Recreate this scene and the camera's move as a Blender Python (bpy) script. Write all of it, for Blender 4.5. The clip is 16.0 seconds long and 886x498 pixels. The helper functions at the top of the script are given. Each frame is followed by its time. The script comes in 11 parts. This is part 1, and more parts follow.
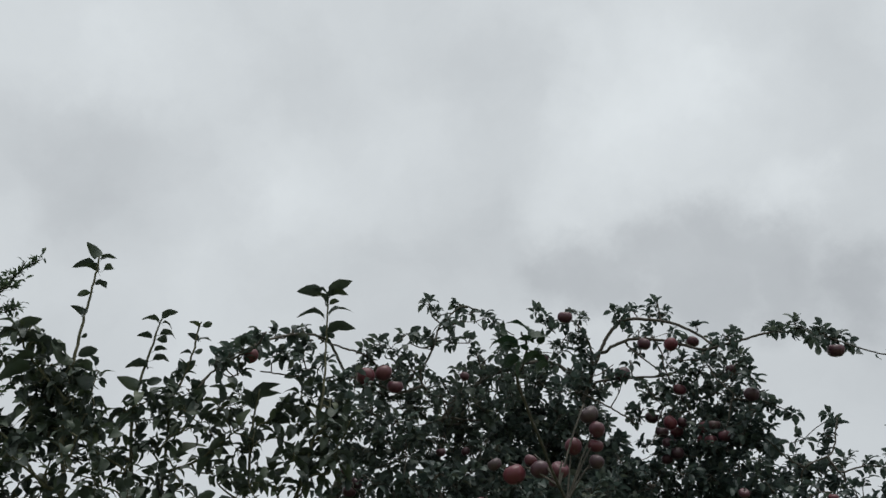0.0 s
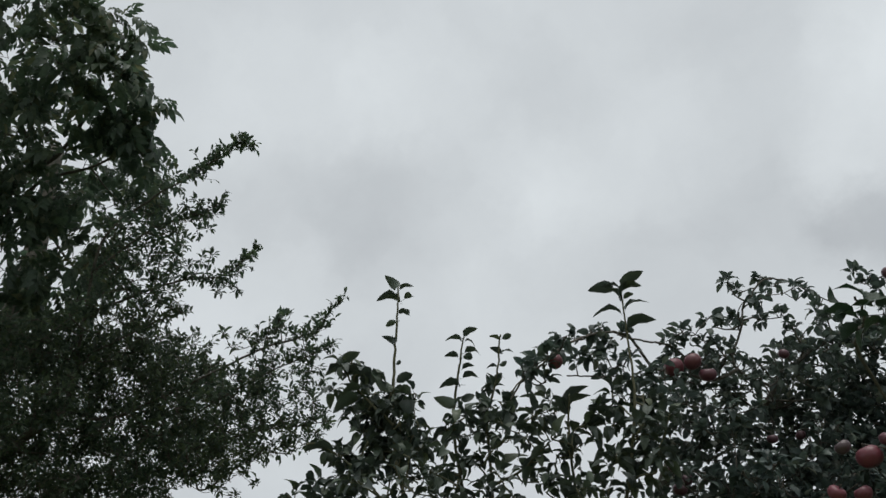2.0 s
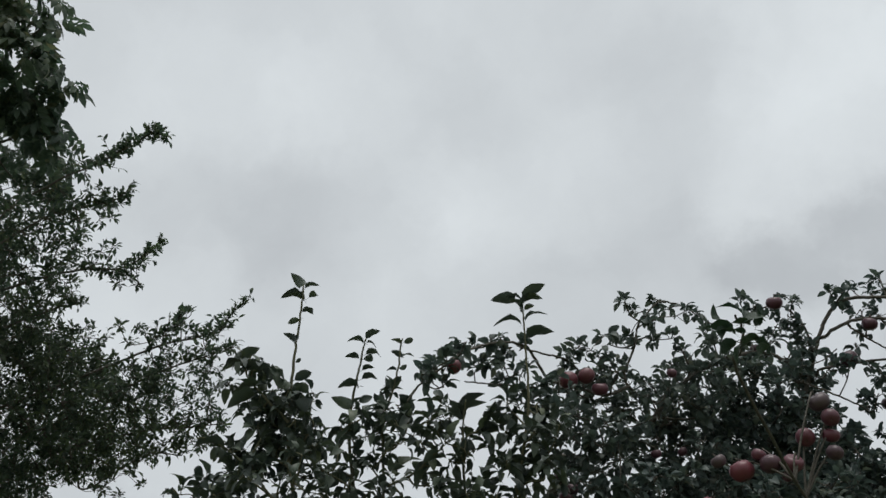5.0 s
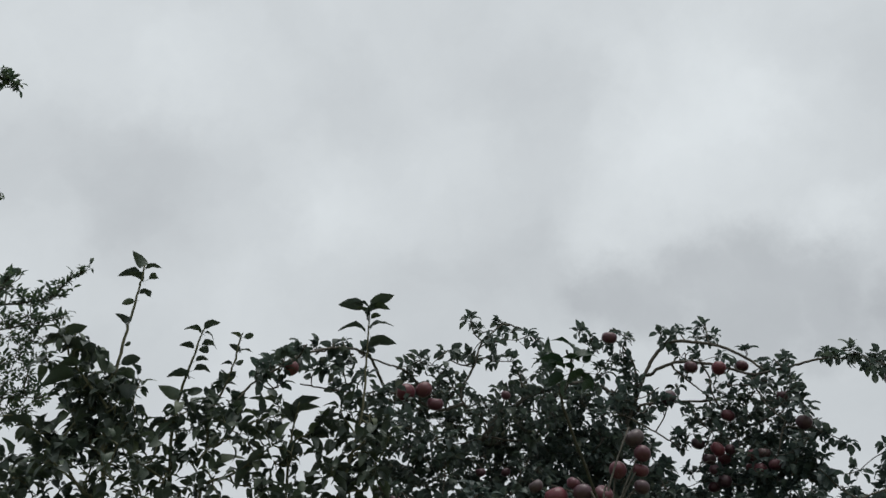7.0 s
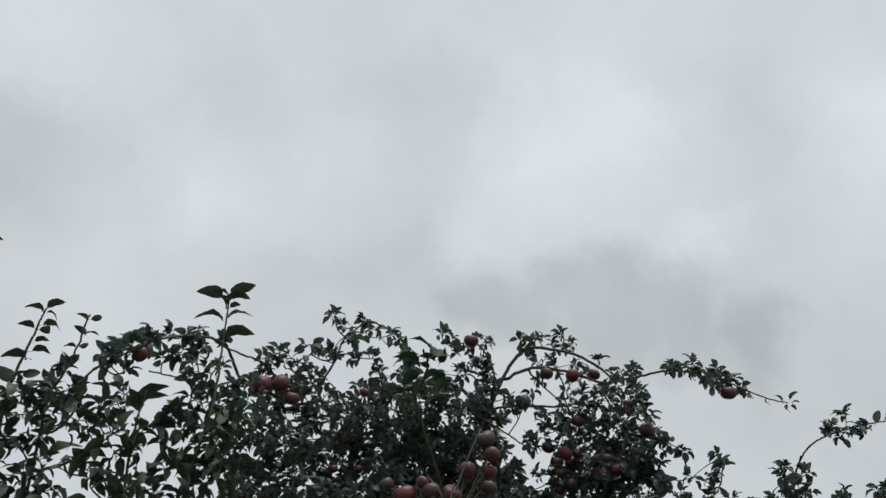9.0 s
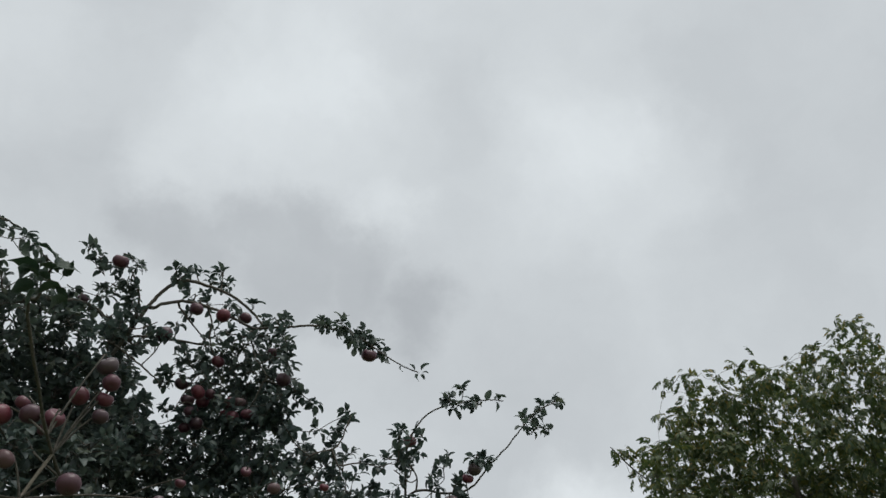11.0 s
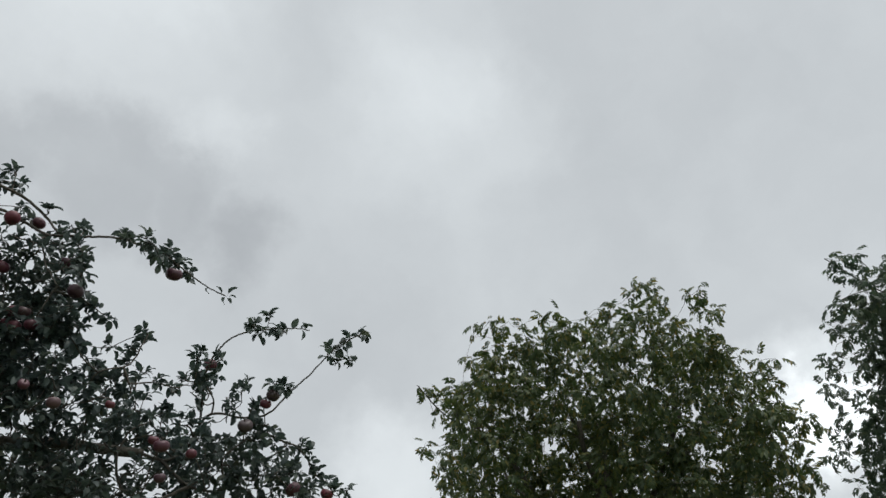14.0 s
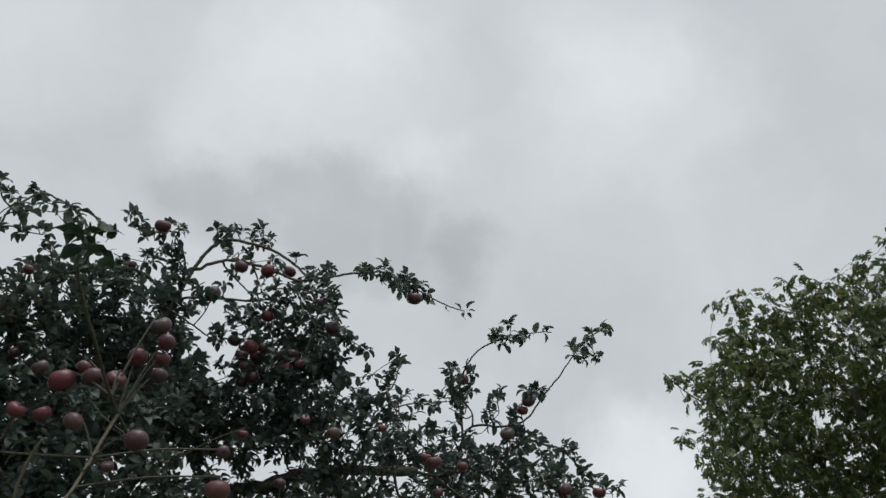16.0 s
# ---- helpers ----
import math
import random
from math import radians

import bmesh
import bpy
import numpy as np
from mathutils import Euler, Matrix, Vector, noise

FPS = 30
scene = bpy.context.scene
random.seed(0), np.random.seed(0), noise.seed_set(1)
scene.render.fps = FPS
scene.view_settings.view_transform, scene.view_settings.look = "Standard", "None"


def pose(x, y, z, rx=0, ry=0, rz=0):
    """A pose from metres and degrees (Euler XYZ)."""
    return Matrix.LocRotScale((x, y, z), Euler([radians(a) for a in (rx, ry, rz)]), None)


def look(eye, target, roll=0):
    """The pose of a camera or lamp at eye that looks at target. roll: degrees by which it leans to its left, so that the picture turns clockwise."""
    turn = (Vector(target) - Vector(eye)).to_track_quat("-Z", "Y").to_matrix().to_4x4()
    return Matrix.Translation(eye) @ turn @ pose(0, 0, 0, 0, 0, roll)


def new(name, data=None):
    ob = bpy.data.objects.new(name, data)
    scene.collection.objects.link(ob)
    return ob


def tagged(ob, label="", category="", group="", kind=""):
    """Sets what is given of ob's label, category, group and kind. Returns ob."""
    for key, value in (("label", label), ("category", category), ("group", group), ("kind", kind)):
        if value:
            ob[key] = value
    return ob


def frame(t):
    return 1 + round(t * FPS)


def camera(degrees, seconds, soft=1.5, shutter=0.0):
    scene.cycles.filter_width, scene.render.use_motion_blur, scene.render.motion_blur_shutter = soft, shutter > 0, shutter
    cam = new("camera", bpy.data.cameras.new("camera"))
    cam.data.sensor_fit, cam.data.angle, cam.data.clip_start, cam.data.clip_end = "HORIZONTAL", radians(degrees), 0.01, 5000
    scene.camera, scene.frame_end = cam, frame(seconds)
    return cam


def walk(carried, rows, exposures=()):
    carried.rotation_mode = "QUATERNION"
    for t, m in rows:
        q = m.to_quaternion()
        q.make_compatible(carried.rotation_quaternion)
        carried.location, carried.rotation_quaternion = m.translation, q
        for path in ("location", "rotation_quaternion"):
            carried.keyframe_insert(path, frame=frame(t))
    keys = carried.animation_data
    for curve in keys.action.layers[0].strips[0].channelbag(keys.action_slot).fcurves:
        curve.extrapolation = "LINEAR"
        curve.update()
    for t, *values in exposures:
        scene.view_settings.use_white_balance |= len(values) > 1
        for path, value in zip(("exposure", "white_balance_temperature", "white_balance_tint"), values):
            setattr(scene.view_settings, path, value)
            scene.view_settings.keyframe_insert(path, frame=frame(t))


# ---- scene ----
# ---- camera and its path ----
cam = camera(57.8, 16.0, soft=1.5)
PATH = [
    (0, (0.118, 0.020, 1.567), (0.062, 1.724, 2.611), -0.31),
    (0.5, (0.100, 0.030, 1.570), (-0.232, 1.696, 2.625), 0.72),
    (1, (0.083, 0.024, 1.606), (-0.427, 1.657, 2.642), 0.91),
    (1.5, (0.080, 0.074, 1.609), (-0.566, 1.656, 2.648), 1.37),
    (2, (0.062, 0.048, 1.592), (-0.631, 1.612, 2.628), 1.07),
    (2.5, (0.059, 0.067, 1.633), (-0.662, 1.633, 2.647), 1.44),
    (3, (0.074, 0.066, 1.613), (-0.651, 1.624, 2.636), 1.69),
    (3.2, (0.067, 0.064, 1.628), (-0.657, 1.629, 2.640), 1.46),
    (5.3, (0.085, 0.053, 1.541), (-0.364, 1.675, 2.622), 1.67),
    (5.5, (0.100, 0.051, 1.546), (-0.326, 1.682, 2.621), 1.97),
    (6, (0.090, 0.060, 1.558), (-0.212, 1.717, 2.636), 2.04),
    (6.5, (0.103, 0.060, 1.570), (-0.132, 1.728, 2.649), 2.40),
    (7, (0.108, 0.052, 1.572), (-0.048, 1.725, 2.656), 2.57),
    (7.5, (0.116, 0.050, 1.573), (0.010, 1.726, 2.660), 2.77),
    (8, (0.114, 0.048, 1.570), (0.065, 1.724, 2.661), 2.23),
    (8.2, (0.121, 0.049, 1.571), (0.091, 1.725, 2.663), 2.05),
    (10.3, (0.152, 0.076, 1.564), (0.783, 1.658, 2.612), -0.61),
    (10.5, (0.163, 0.078, 1.568), (0.868, 1.641, 2.597), -0.56),
    (11, (0.201, 0.067, 1.578), (1.089, 1.563, 2.565), -0.25),
    (11.5, (0.238, 0.071, 1.569), (1.329, 1.462, 2.505), -0.26),
    (12, (0.243, 0.071, 1.557), (1.459, 1.377, 2.460), 0.46),
    (12.5, (0.251, 0.059, 1.557), (1.525, 1.331, 2.429), 0.19),
    (13, (0.251, 0.038, 1.558), (1.534, 1.313, 2.410), 0.08),
    (13.5, (0.240, 0.027, 1.545), (1.525, 1.299, 2.400), -0.35),
    (14, (0.243, 0.041, 1.556), (1.504, 1.340, 2.405), -0.71),
    (14.5, (0.249, 0.060, 1.574), (1.470, 1.403, 2.415), -1.12),
    (15, (0.232, 0.070, 1.565), (1.372, 1.480, 2.407), -1.74),
    (15.5, (0.221, 0.064, 1.554), (1.209, 1.579, 2.406), -2.93),
    (16, (0.212, 0.083, 1.556), (1.041, 1.681, 2.428), -3.75),
]
walk(cam, [(t, look(eye, target, roll)) for t, eye, target, roll in PATH])

# ---- sky and light: an overcast day ----
world = bpy.data.worlds.new("overcast_sky")
scene.world = world
world.use_nodes = True
wt = world.node_tree
wt.nodes.clear()


def wnode(kind, **values):
    n = wt.nodes.new(kind)
    for k, v in values.items():
        n.inputs[k].default_value = v
    return n


def wmath(op, a, b):
    n = wt.nodes.new("ShaderNodeMath")
    n.operation = op
    for i, v in enumerate((a, b)):
        if isinstance(v, (int, float)):
            n.inputs[i].default_value = v
        else:
            wt.links.new(v, n.inputs[i])
    return n.outputs[0]


way = wt.nodes.new("ShaderNodeTexCoord").outputs["Generated"]
swirl = wnode("ShaderNodeTexNoise", Scale=6.0, Detail=8.0, Roughness=0.6)
wt.links.new(way, swirl.inputs["Vector"])
centred = wt.nodes.new("ShaderNodeVectorMath")
centred.operation = "MULTIPLY_ADD"
centred.inputs[1].default_value = (0.20, 0.20, 0.20)
centred.inputs[2].default_value = (-0.10, -0.10, -0.10)
wt.links.new(swirl.outputs["Color"], centred.inputs[0])
bent = wt.nodes.new("ShaderNodeVectorMath")
bent.operation = "ADD"
wt.links.new(way, bent.inputs[0])
wt.links.new(centred.outputs[0], bent.inputs[1])

broad = wnode("ShaderNodeTexNoise", Scale=2.3, Detail=6.0, Roughness=0.5)
wt.links.new(bent.outputs[0], broad.inputs["Vector"])
light = wmath("MULTIPLY_ADD", broad.outputs["Fac"], 0.09)
light.node.inputs[2].default_value = 0.536
ragged = wnode("ShaderNodeTexNoise", Scale=9.0, Detail=5.0, Roughness=0.55)
wt.links.new(bent.outputs[0], ragged.inputs["Vector"])
light = wmath("ADD", light, wmath("MULTIPLY", ragged.outputs["Fac"], 0.105))


def cloud(x, y, z, inner, outer, gain):
    """A thicker or thinner patch of the cloud cover, round a direction of the sky."""
    global light
    apart = wt.nodes.new("ShaderNodeVectorMath")
    apart.operation = "DISTANCE"
    wt.links.new(bent.outputs[0], apart.inputs[0])
    apart.inputs[1].default_value = (x, y, z)
    fade = wt.nodes.new("ShaderNodeMapRange")
    fade.interpolation_type = "SMOOTHSTEP"
    wt.links.new(apart.outputs["Value"], fade.inputs["Value"])
    for k, v in (("From Min", inner), ("From Max", outer), ("To Min", gain), ("To Max", 0.0)):
        fade.inputs[k].default_value = v
    light = wmath("ADD", light, fade.outputs["Result"])



def bank(gain, soft, *puffs):
    """A bank of cloud with one outline round several puffs, each a direction and a radius."""
    global light
    rim = None
    for x, y, z, r in puffs:
        apart = wt.nodes.new("ShaderNodeVectorMath")
        apart.operation = "DISTANCE"
        wt.links.new(bent.outputs[0], apart.inputs[0])
        apart.inputs[1].default_value = (x, y, z)
        off = wmath("SUBTRACT", apart.outputs["Value"], r)
        rim = off if rim is None else wmath("MINIMUM", rim, off)
    fade = wt.nodes.new("ShaderNodeMapRange")
    fade.interpolation_type = "SMOOTHSTEP"
    wt.links.new(rim, fade.inputs["Value"])
    for k, v in (("From Min", -soft), ("From Max", soft), ("To Min", gain), ("To Max", 0.0)):
        fade.inputs[k].default_value = v
    light = wmath("ADD", light, fade.outputs["Result"])



cloud(-0.458, 0.615, 0.642, 0.029, 0.169, 0.060)
cloud(-0.334, 0.651, 0.682, 0.022, 0.132, 0.050)
cloud(-0.200, 0.778, 0.595, 0.029, 0.139, 0.050)
cloud(-0.182, 0.815, 0.549, 0.022, 0.110, 0.030)
cloud(-0.035, 0.792, 0.610, 0.022, 0.125, 0.050)
cloud(0.190, 0.703, 0.685, 0.037, 0.161, 0.060)
cloud(0.279, 0.733, 0.621, 0.044, 0.161, 0.035)
cloud(0.145, 0.770, 0.621, 0.022, 0.110, 0.040)
cloud(0.370, 0.759, 0.535, 0.011, 0.070, 0.040)
cloud(0.123, 0.831, 0.543, 0.015, 0.081, 0.050)
cloud(-0.475, 0.694, 0.541, 0.037, 0.147, -0.060)
cloud(-0.420, 0.732, 0.536, 0.022, 0.110, -0.030)
cloud(-0.189, 0.723, 0.664, 0.022, 0.110, -0.030)
cloud(0.050, 0.731, 0.681, 0.029, 0.117, -0.035)
cloud(0.032, 0.853, 0.522, 0.029, 0.125, -0.030)
cloud(0.402, 0.677, 0.617, 0.037, 0.147, -0.035)
cloud(-0.489, 0.738, 0.465, 0.015, 0.095, 0.040)
cloud(-0.116, 0.863, 0.491, 0.044, 0.161, -0.040)
cloud(-0.289, 0.856, 0.429, 0.044, 0.147, 0.020)
cloud(0.390, 0.832, 0.395, 0.044, 0.147, -0.030)
cloud(-0.652, 0.647, 0.395, 0.029, 0.169, 0.080)
cloud(-0.236, 0.774, 0.587, 0.029, 0.117, 0.020)
cloud(0.535, 0.572, 0.622, 0.037, 0.139, 0.055)
cloud(0.602, 0.579, 0.549, 0.044, 0.154, 0.075)
cloud(0.234, 0.734, 0.638, 0.044, 0.169, 0.030)
cloud(0.300, 0.644, 0.704, 0.029, 0.147, 0.030)
cloud(0.506, 0.655, 0.561, 0.029, 0.125, 0.035)
cloud(0.411, 0.673, 0.615, 0.022, 0.110, 0.030)
cloud(0.389, 0.739, 0.550, 0.011, 0.081, 0.055)
cloud(-0.000, 0.822, 0.569, 0.037, 0.132, -0.040)
cloud(0.688, 0.442, 0.576, 0.059, 0.220, -0.040)
cloud(0.774, 0.463, 0.432, 0.059, 0.220, -0.020)
cloud(0.574, 0.778, 0.256, 0.059, 0.220, -0.030)
cloud(0.643, 0.749, 0.156, 0.022, 0.117, 0.180)
cloud(0.919, 0.341, 0.200, 0.022, 0.110, 0.340)
cloud(0.845, 0.215, 0.490, 0.059, 0.257, -0.030)
cloud(0.528, 0.790, 0.312, 0.073, 0.220, -0.020)
bank(-0.12, 0.03, (0.170, 0.862, 0.478, 0.062), (0.230, 0.838, 0.495, 0.059), (0.300, 0.813, 0.499, 0.059), (0.339, 0.805, 0.487, 0.053), (0.274, 0.848, 0.454, 0.073), (0.359, 0.819, 0.447, 0.051), (0.425, 0.807, 0.411, 0.044), (0.124, 0.867, 0.483, 0.044))
# towards the zenith the cover grows brighter, as under any overcast sky
cloud(0.0, 0.0, 1.0, 0.15, 0.75, 0.4)

tone = wt.nodes.new("ShaderNodeValToRGB")
tone.color_ramp.elements[0].position, tone.color_ramp.elements[0].color = 0.35, (0.34, 0.362, 0.388, 1)
tone.color_ramp.elements[1].position, tone.color_ramp.elements[1].color = 0.85, (0.81, 0.86, 0.886, 1)
brightest = tone.color_ramp.elements.new(1.0)
brightest.color = (1.3, 1.36, 1.38, 1)
wt.links.new(light, tone.inputs["Fac"])
sky = wt.nodes.new("ShaderNodeTexSky")
sky.sky_type, sky.sun_disc = "NISHITA", False
sky.sun_elevation, sky.sun_rotation = radians(72), radians(143)
faint = wt.nodes.new("ShaderNodeBackground")
faint.inputs["Strength"].default_value = 0.06
wt.links.new(sky.outputs["Color"], faint.inputs["Color"])
cover = wt.nodes.new("ShaderNodeBackground")
cover.inputs["Strength"].default_value = 1.0
wt.links.new(tone.outputs["Color"], cover.inputs["Color"])
both = wt.nodes.new("ShaderNodeMixShader")
both.inputs["Fac"].default_value = 0.97
wt.links.new(faint.outputs[0], both.inputs[1])
wt.links.new(cover.outputs[0], both.inputs[2])
wt.links.new(both.outputs[0], wt.nodes.new("ShaderNodeOutputWorld").inputs["Surface"])

sun = new("sun", bpy.data.lights.new("sun", "SUN"))
sun.data.energy, sun.data.angle, sun.data.color = 1.6, radians(35), (1.0, 0.97, 0.92)
sun.matrix_world = look((3, -4, 16), (0, 0, 0))


# ---- materials ----
def material(name):
    m = bpy.data.materials.new(name)
    m.use_nodes = True
    nt = m.node_tree
    return m, nt, nt.nodes["Principled BSDF"]


def noise_node(nt, scale, detail=4.0, rough=0.6, coord="Object"):
    c = nt.nodes.new("ShaderNodeTexCoord")
    n = nt.nodes.new("ShaderNodeTexNoise")
    n.inputs["Scale"].default_value, n.inputs["Detail"].default_value, n.inputs["Roughness"].default_value = scale, detail, rough
    nt.links.new(c.outputs[coord], n.inputs["Vector"])
    return n


def ramp(nt, fac, *stops):
    r = nt.nodes.new("ShaderNodeValToRGB")
    el = r.color_ramp.elements
    while len(el) < len(stops):
        el.new(0.5)
    for e, (p, c) in zip(el, stops):
        e.position, e.color = p, (*c, 1)
    nt.links.new(fac, r.inputs["Fac"])
    return r


def mixed(nt, kind, fac, a, b):
    n = nt.nodes.new("ShaderNodeMix")
    n.data_type, n.blend_type = "RGBA", kind
    if isinstance(fac, float):
        n.inputs["Factor"].default_value = fac
    else:
        nt.links.new(fac, n.inputs["Factor"])
    nt.links.new(a, n.inputs["A"])
    nt.links.new(b, n.inputs["B"])
    return n.outputs["Result"]


def bump(nt, bsdf, height, strength, distance):
    b = nt.nodes.new("ShaderNodeBump")
    b.inputs["Strength"].default_value, b.inputs["Distance"].default_value = strength, distance
    nt.links.new(height, b.inputs["Height"])
    nt.links.new(b.outputs["Normal"], bsdf.inputs["Normal"])


def leaf_material(name, dark, mid, pale, old, through_light=0.37, single=False):
    """Leaf blades: each blade has its own green, with a blotchy surface, a few turning, and some light passing through."""
    m, nt, bsdf = material(name)
    if single:
        own = nt.nodes.new("ShaderNodeObjectInfo").outputs["Random"]
    else:
        own = nt.nodes.new("ShaderNodeNewGeometry").outputs["Random Per Island"]
    base = ramp(nt, own, (0.0, dark), (0.55, mid), (0.9, pale), (1.0, old))
    blotch = noise_node(nt, 55.0, 5.0, 0.65)
    shade = ramp(nt, blotch.outputs["Fac"], (0.3, (0.62, 0.66, 0.6)), (0.7, (1.15, 1.1, 1.05)))
    colour = mixed(nt, "MULTIPLY", 1.0, base.outputs["Color"], shade.outputs["Color"])
    patch = noise_node(nt, 1.7, 2.0, 0.5)
    tint = ramp(nt, patch.outputs["Fac"], (0.35, (0.85, 0.95, 0.95)), (0.65, (1.04, 1.05, 0.97)))
    colour = mixed(nt, "MULTIPLY", 1.0, colour, tint.outputs["Color"])
    nt.links.new(colour, bsdf.inputs["Base Color"])
    bsdf.inputs["Roughness"].default_value = 0.48
    bsdf.inputs["Specular IOR Level"].default_value = 0.5
    bump(nt, bsdf, noise_node(nt, 190.0, 3.0).outputs["Fac"], 0.35, 0.002)
    thin = nt.nodes.new("ShaderNodeBsdfTranslucent")
    nt.links.new(colour, thin.inputs["Color"])
    mix = nt.nodes.new("ShaderNodeMixShader")
    mix.inputs["Fac"].default_value = through_light
    nt.links.new(bsdf.outputs[0], mix.inputs[1])
    nt.links.new(thin.outputs[0], mix.inputs[2])
    nt.links.new(mix.outputs[0], nt.nodes["Material Output"].inputs["Surface"])
    return m


def bark_material(name, dark, light_):
    m, nt, bsdf = material(name)
    fine, wide = noise_node(nt, 90.0, 6.0, 0.7), noise_node(nt, 9.0, 3.0)
    a = ramp(nt, fine.outputs["Fac"], (0.3, dark), (0.7, light_))
    b = ramp(nt, wide.outputs["Fac"], (0.4, (0.75, 0.8, 0.7)), (0.62, (1.1, 1.08, 1.0)))
    nt.links.new(mixed(nt, "MULTIPLY", 1.0, a.outputs["Color"], b.outputs["Color"]), bsdf.inputs["Base Color"])
    bsdf.inputs["Roughness"].default_value = 0.9
    bump(nt, bsdf, fine.outputs["Fac"], 0.7, 0.004)
    return m


apple_green = ((0.0597, 0.0772, 0.0796), (0.0772, 0.103, 0.0983), (0.0971, 0.125, 0.11), (0.115, 0.124, 0.0959))
young_green = ((0.0495, 0.0627, 0.0605), (0.0638, 0.0825, 0.0704), (0.0825, 0.106, 0.077), (0.108, 0.127, 0.0748))
LEAF_APPLE = leaf_material("apple_leaf", *apple_green)
LEAF_APPLE_ONE = leaf_material("apple_leaf_single", *apple_green, single=True)
LEAF_YOUNG = leaf_material("broad_leaf", *young_green, 0.2)
LEAF_YOUNG_ONE = leaf_material("broad_leaf_single", *young_green, 0.12, single=True)
LEAF_PLUM = leaf_material("plum_leaf", (0.0515, 0.0739, 0.0605), (0.0717, 0.101, 0.0717), (0.0918, 0.123, 0.0762), (0.11, 0.132, 0.0739), 0.55)
LEAF_NUT = leaf_material("walnut_leaf", (0.052, 0.082, 0.038), (0.088, 0.122, 0.046), (0.16, 0.17, 0.052), (0.25, 0.19, 0.055), 0.38)
LEAF_FAR = leaf_material("dark_walnut_leaf", (0.0605, 0.088, 0.066), (0.0825, 0.119, 0.0825), (0.11, 0.143, 0.0935), (0.132, 0.138, 0.0825), 0.52)
BARK = bark_material("grey_brown_bark", (0.035, 0.03, 0.027), (0.11, 0.098, 0.088))
BARK_PALE = bark_material("pale_twig_bark", (0.10, 0.085, 0.07), (0.21, 0.185, 0.16))
BARK_YOUNG = bark_material("young_green_brown_bark", (0.06, 0.06, 0.04), (0.16, 0.15, 0.10))


def apple_skin():
    m, nt, bsdf = material("red_apple_skin")
    own = nt.nodes.new("ShaderNodeObjectInfo").outputs["Random"]
    red = ramp(nt, own, (0.0, (0.062, 0.045, 0.045)), (0.2, (0.058, 0.026, 0.036)), (0.6, (0.075, 0.02, 0.032)), (0.9, (0.13, 0.02, 0.032)), (1.0, (0.085, 0.05, 0.052)))
    green = ramp(nt, own, (0.0, (0.06, 0.036, 0.036)), (1.0, (0.11, 0.065, 0.045)))
    blush = noise_node(nt, 14.0, 3.0, 0.5)
    where = ramp(nt, blush.outputs["Fac"], (0.55, (0, 0, 0)), (0.75, (0.5, 0.5, 0.5)))
    colour = mixed(nt, "MIX", where.outputs["Color"], red.outputs["Color"], green.outputs["Color"])
    streak = noise_node(nt, 120.0, 3.0, 0.6)
    speck = ramp(nt, streak.outputs["Fac"], (0.35, (0.8, 0.8, 0.8)), (0.75, (1.2, 1.15, 1.15)))
    nt.links.new(mixed(nt, "MULTIPLY", 1.0, colour, speck.outputs["Color"]), bsdf.inputs["Base Color"])
    bsdf.inputs["Roughness"].default_value = 0.42
    bsdf.inputs["Sheen Weight"].default_value = 0.07
    bsdf.inputs["Sheen Tint"].default_value = (0.75, 0.7, 0.8, 1)
    bump(nt, bsdf, streak.outputs["Fac"], 0.08, 0.001)
    return m


APPLE = apple_skin()


def grass_material():
    m, nt, bsdf = material("mown_grass")
    wide, fine = noise_node(nt, 0.35, 5.0), noise_node(nt, 30.0, 6.0, 0.7)
    a = ramp(nt, wide.outputs["Fac"], (0.35, (0.08, 0.11, 0.045)), (0.65, (0.15, 0.165, 0.08)))
    b = ramp(nt, fine.outputs["Fac"], (0.3, (0.6, 0.65, 0.5)), (0.7, (1.2, 1.2, 1.1)))
    nt.links.new(mixed(nt, "MULTIPLY", 1.0, a.outputs["Color"], b.outputs["Color"]), bsdf.inputs["Base Color"])
    bsdf.inputs["Roughness"].default_value = 0.95
    bump(nt, bsdf, fine.outputs["Fac"], 0.8, 0.03)
    return m


# ---- ground: one sheet to the horizon ----
def make_ground():
    verts, faces, seg = [(0, 0, 0)], [], 48
    rings = [1, 2, 4, 7, 11, 16, 24, 40, 80, 200, 600, 2500]
    for r in rings:
        for k in range(seg):
            a = 2 * math.pi * k / seg
            x, y = r * math.cos(a), r * math.sin(a)
            flat = min(1.0, max(0.0, (r - 11) / 30))
            verts.append((x, y, flat * 0.6 * noise.noise((x * 0.02, y * 0.02, 0))))
    for k in range(seg):
        faces.append((0, 1 + k, 1 + (k + 1) % seg))
        for i in range(len(rings) - 1):
            a, b = 1 + i * seg, 1 + (i + 1) * seg
            faces.append((a + k, b + k, b + (k + 1) % seg, a + (k + 1) % seg))
    me = bpy.data.meshes.new("ground")
    me.from_pydata(verts, [], faces)
    me.materials.append(grass_material())
    tagged(new("ground", me), "mown green orchard grass under the trees", "ground", kind="structure")


make_ground()


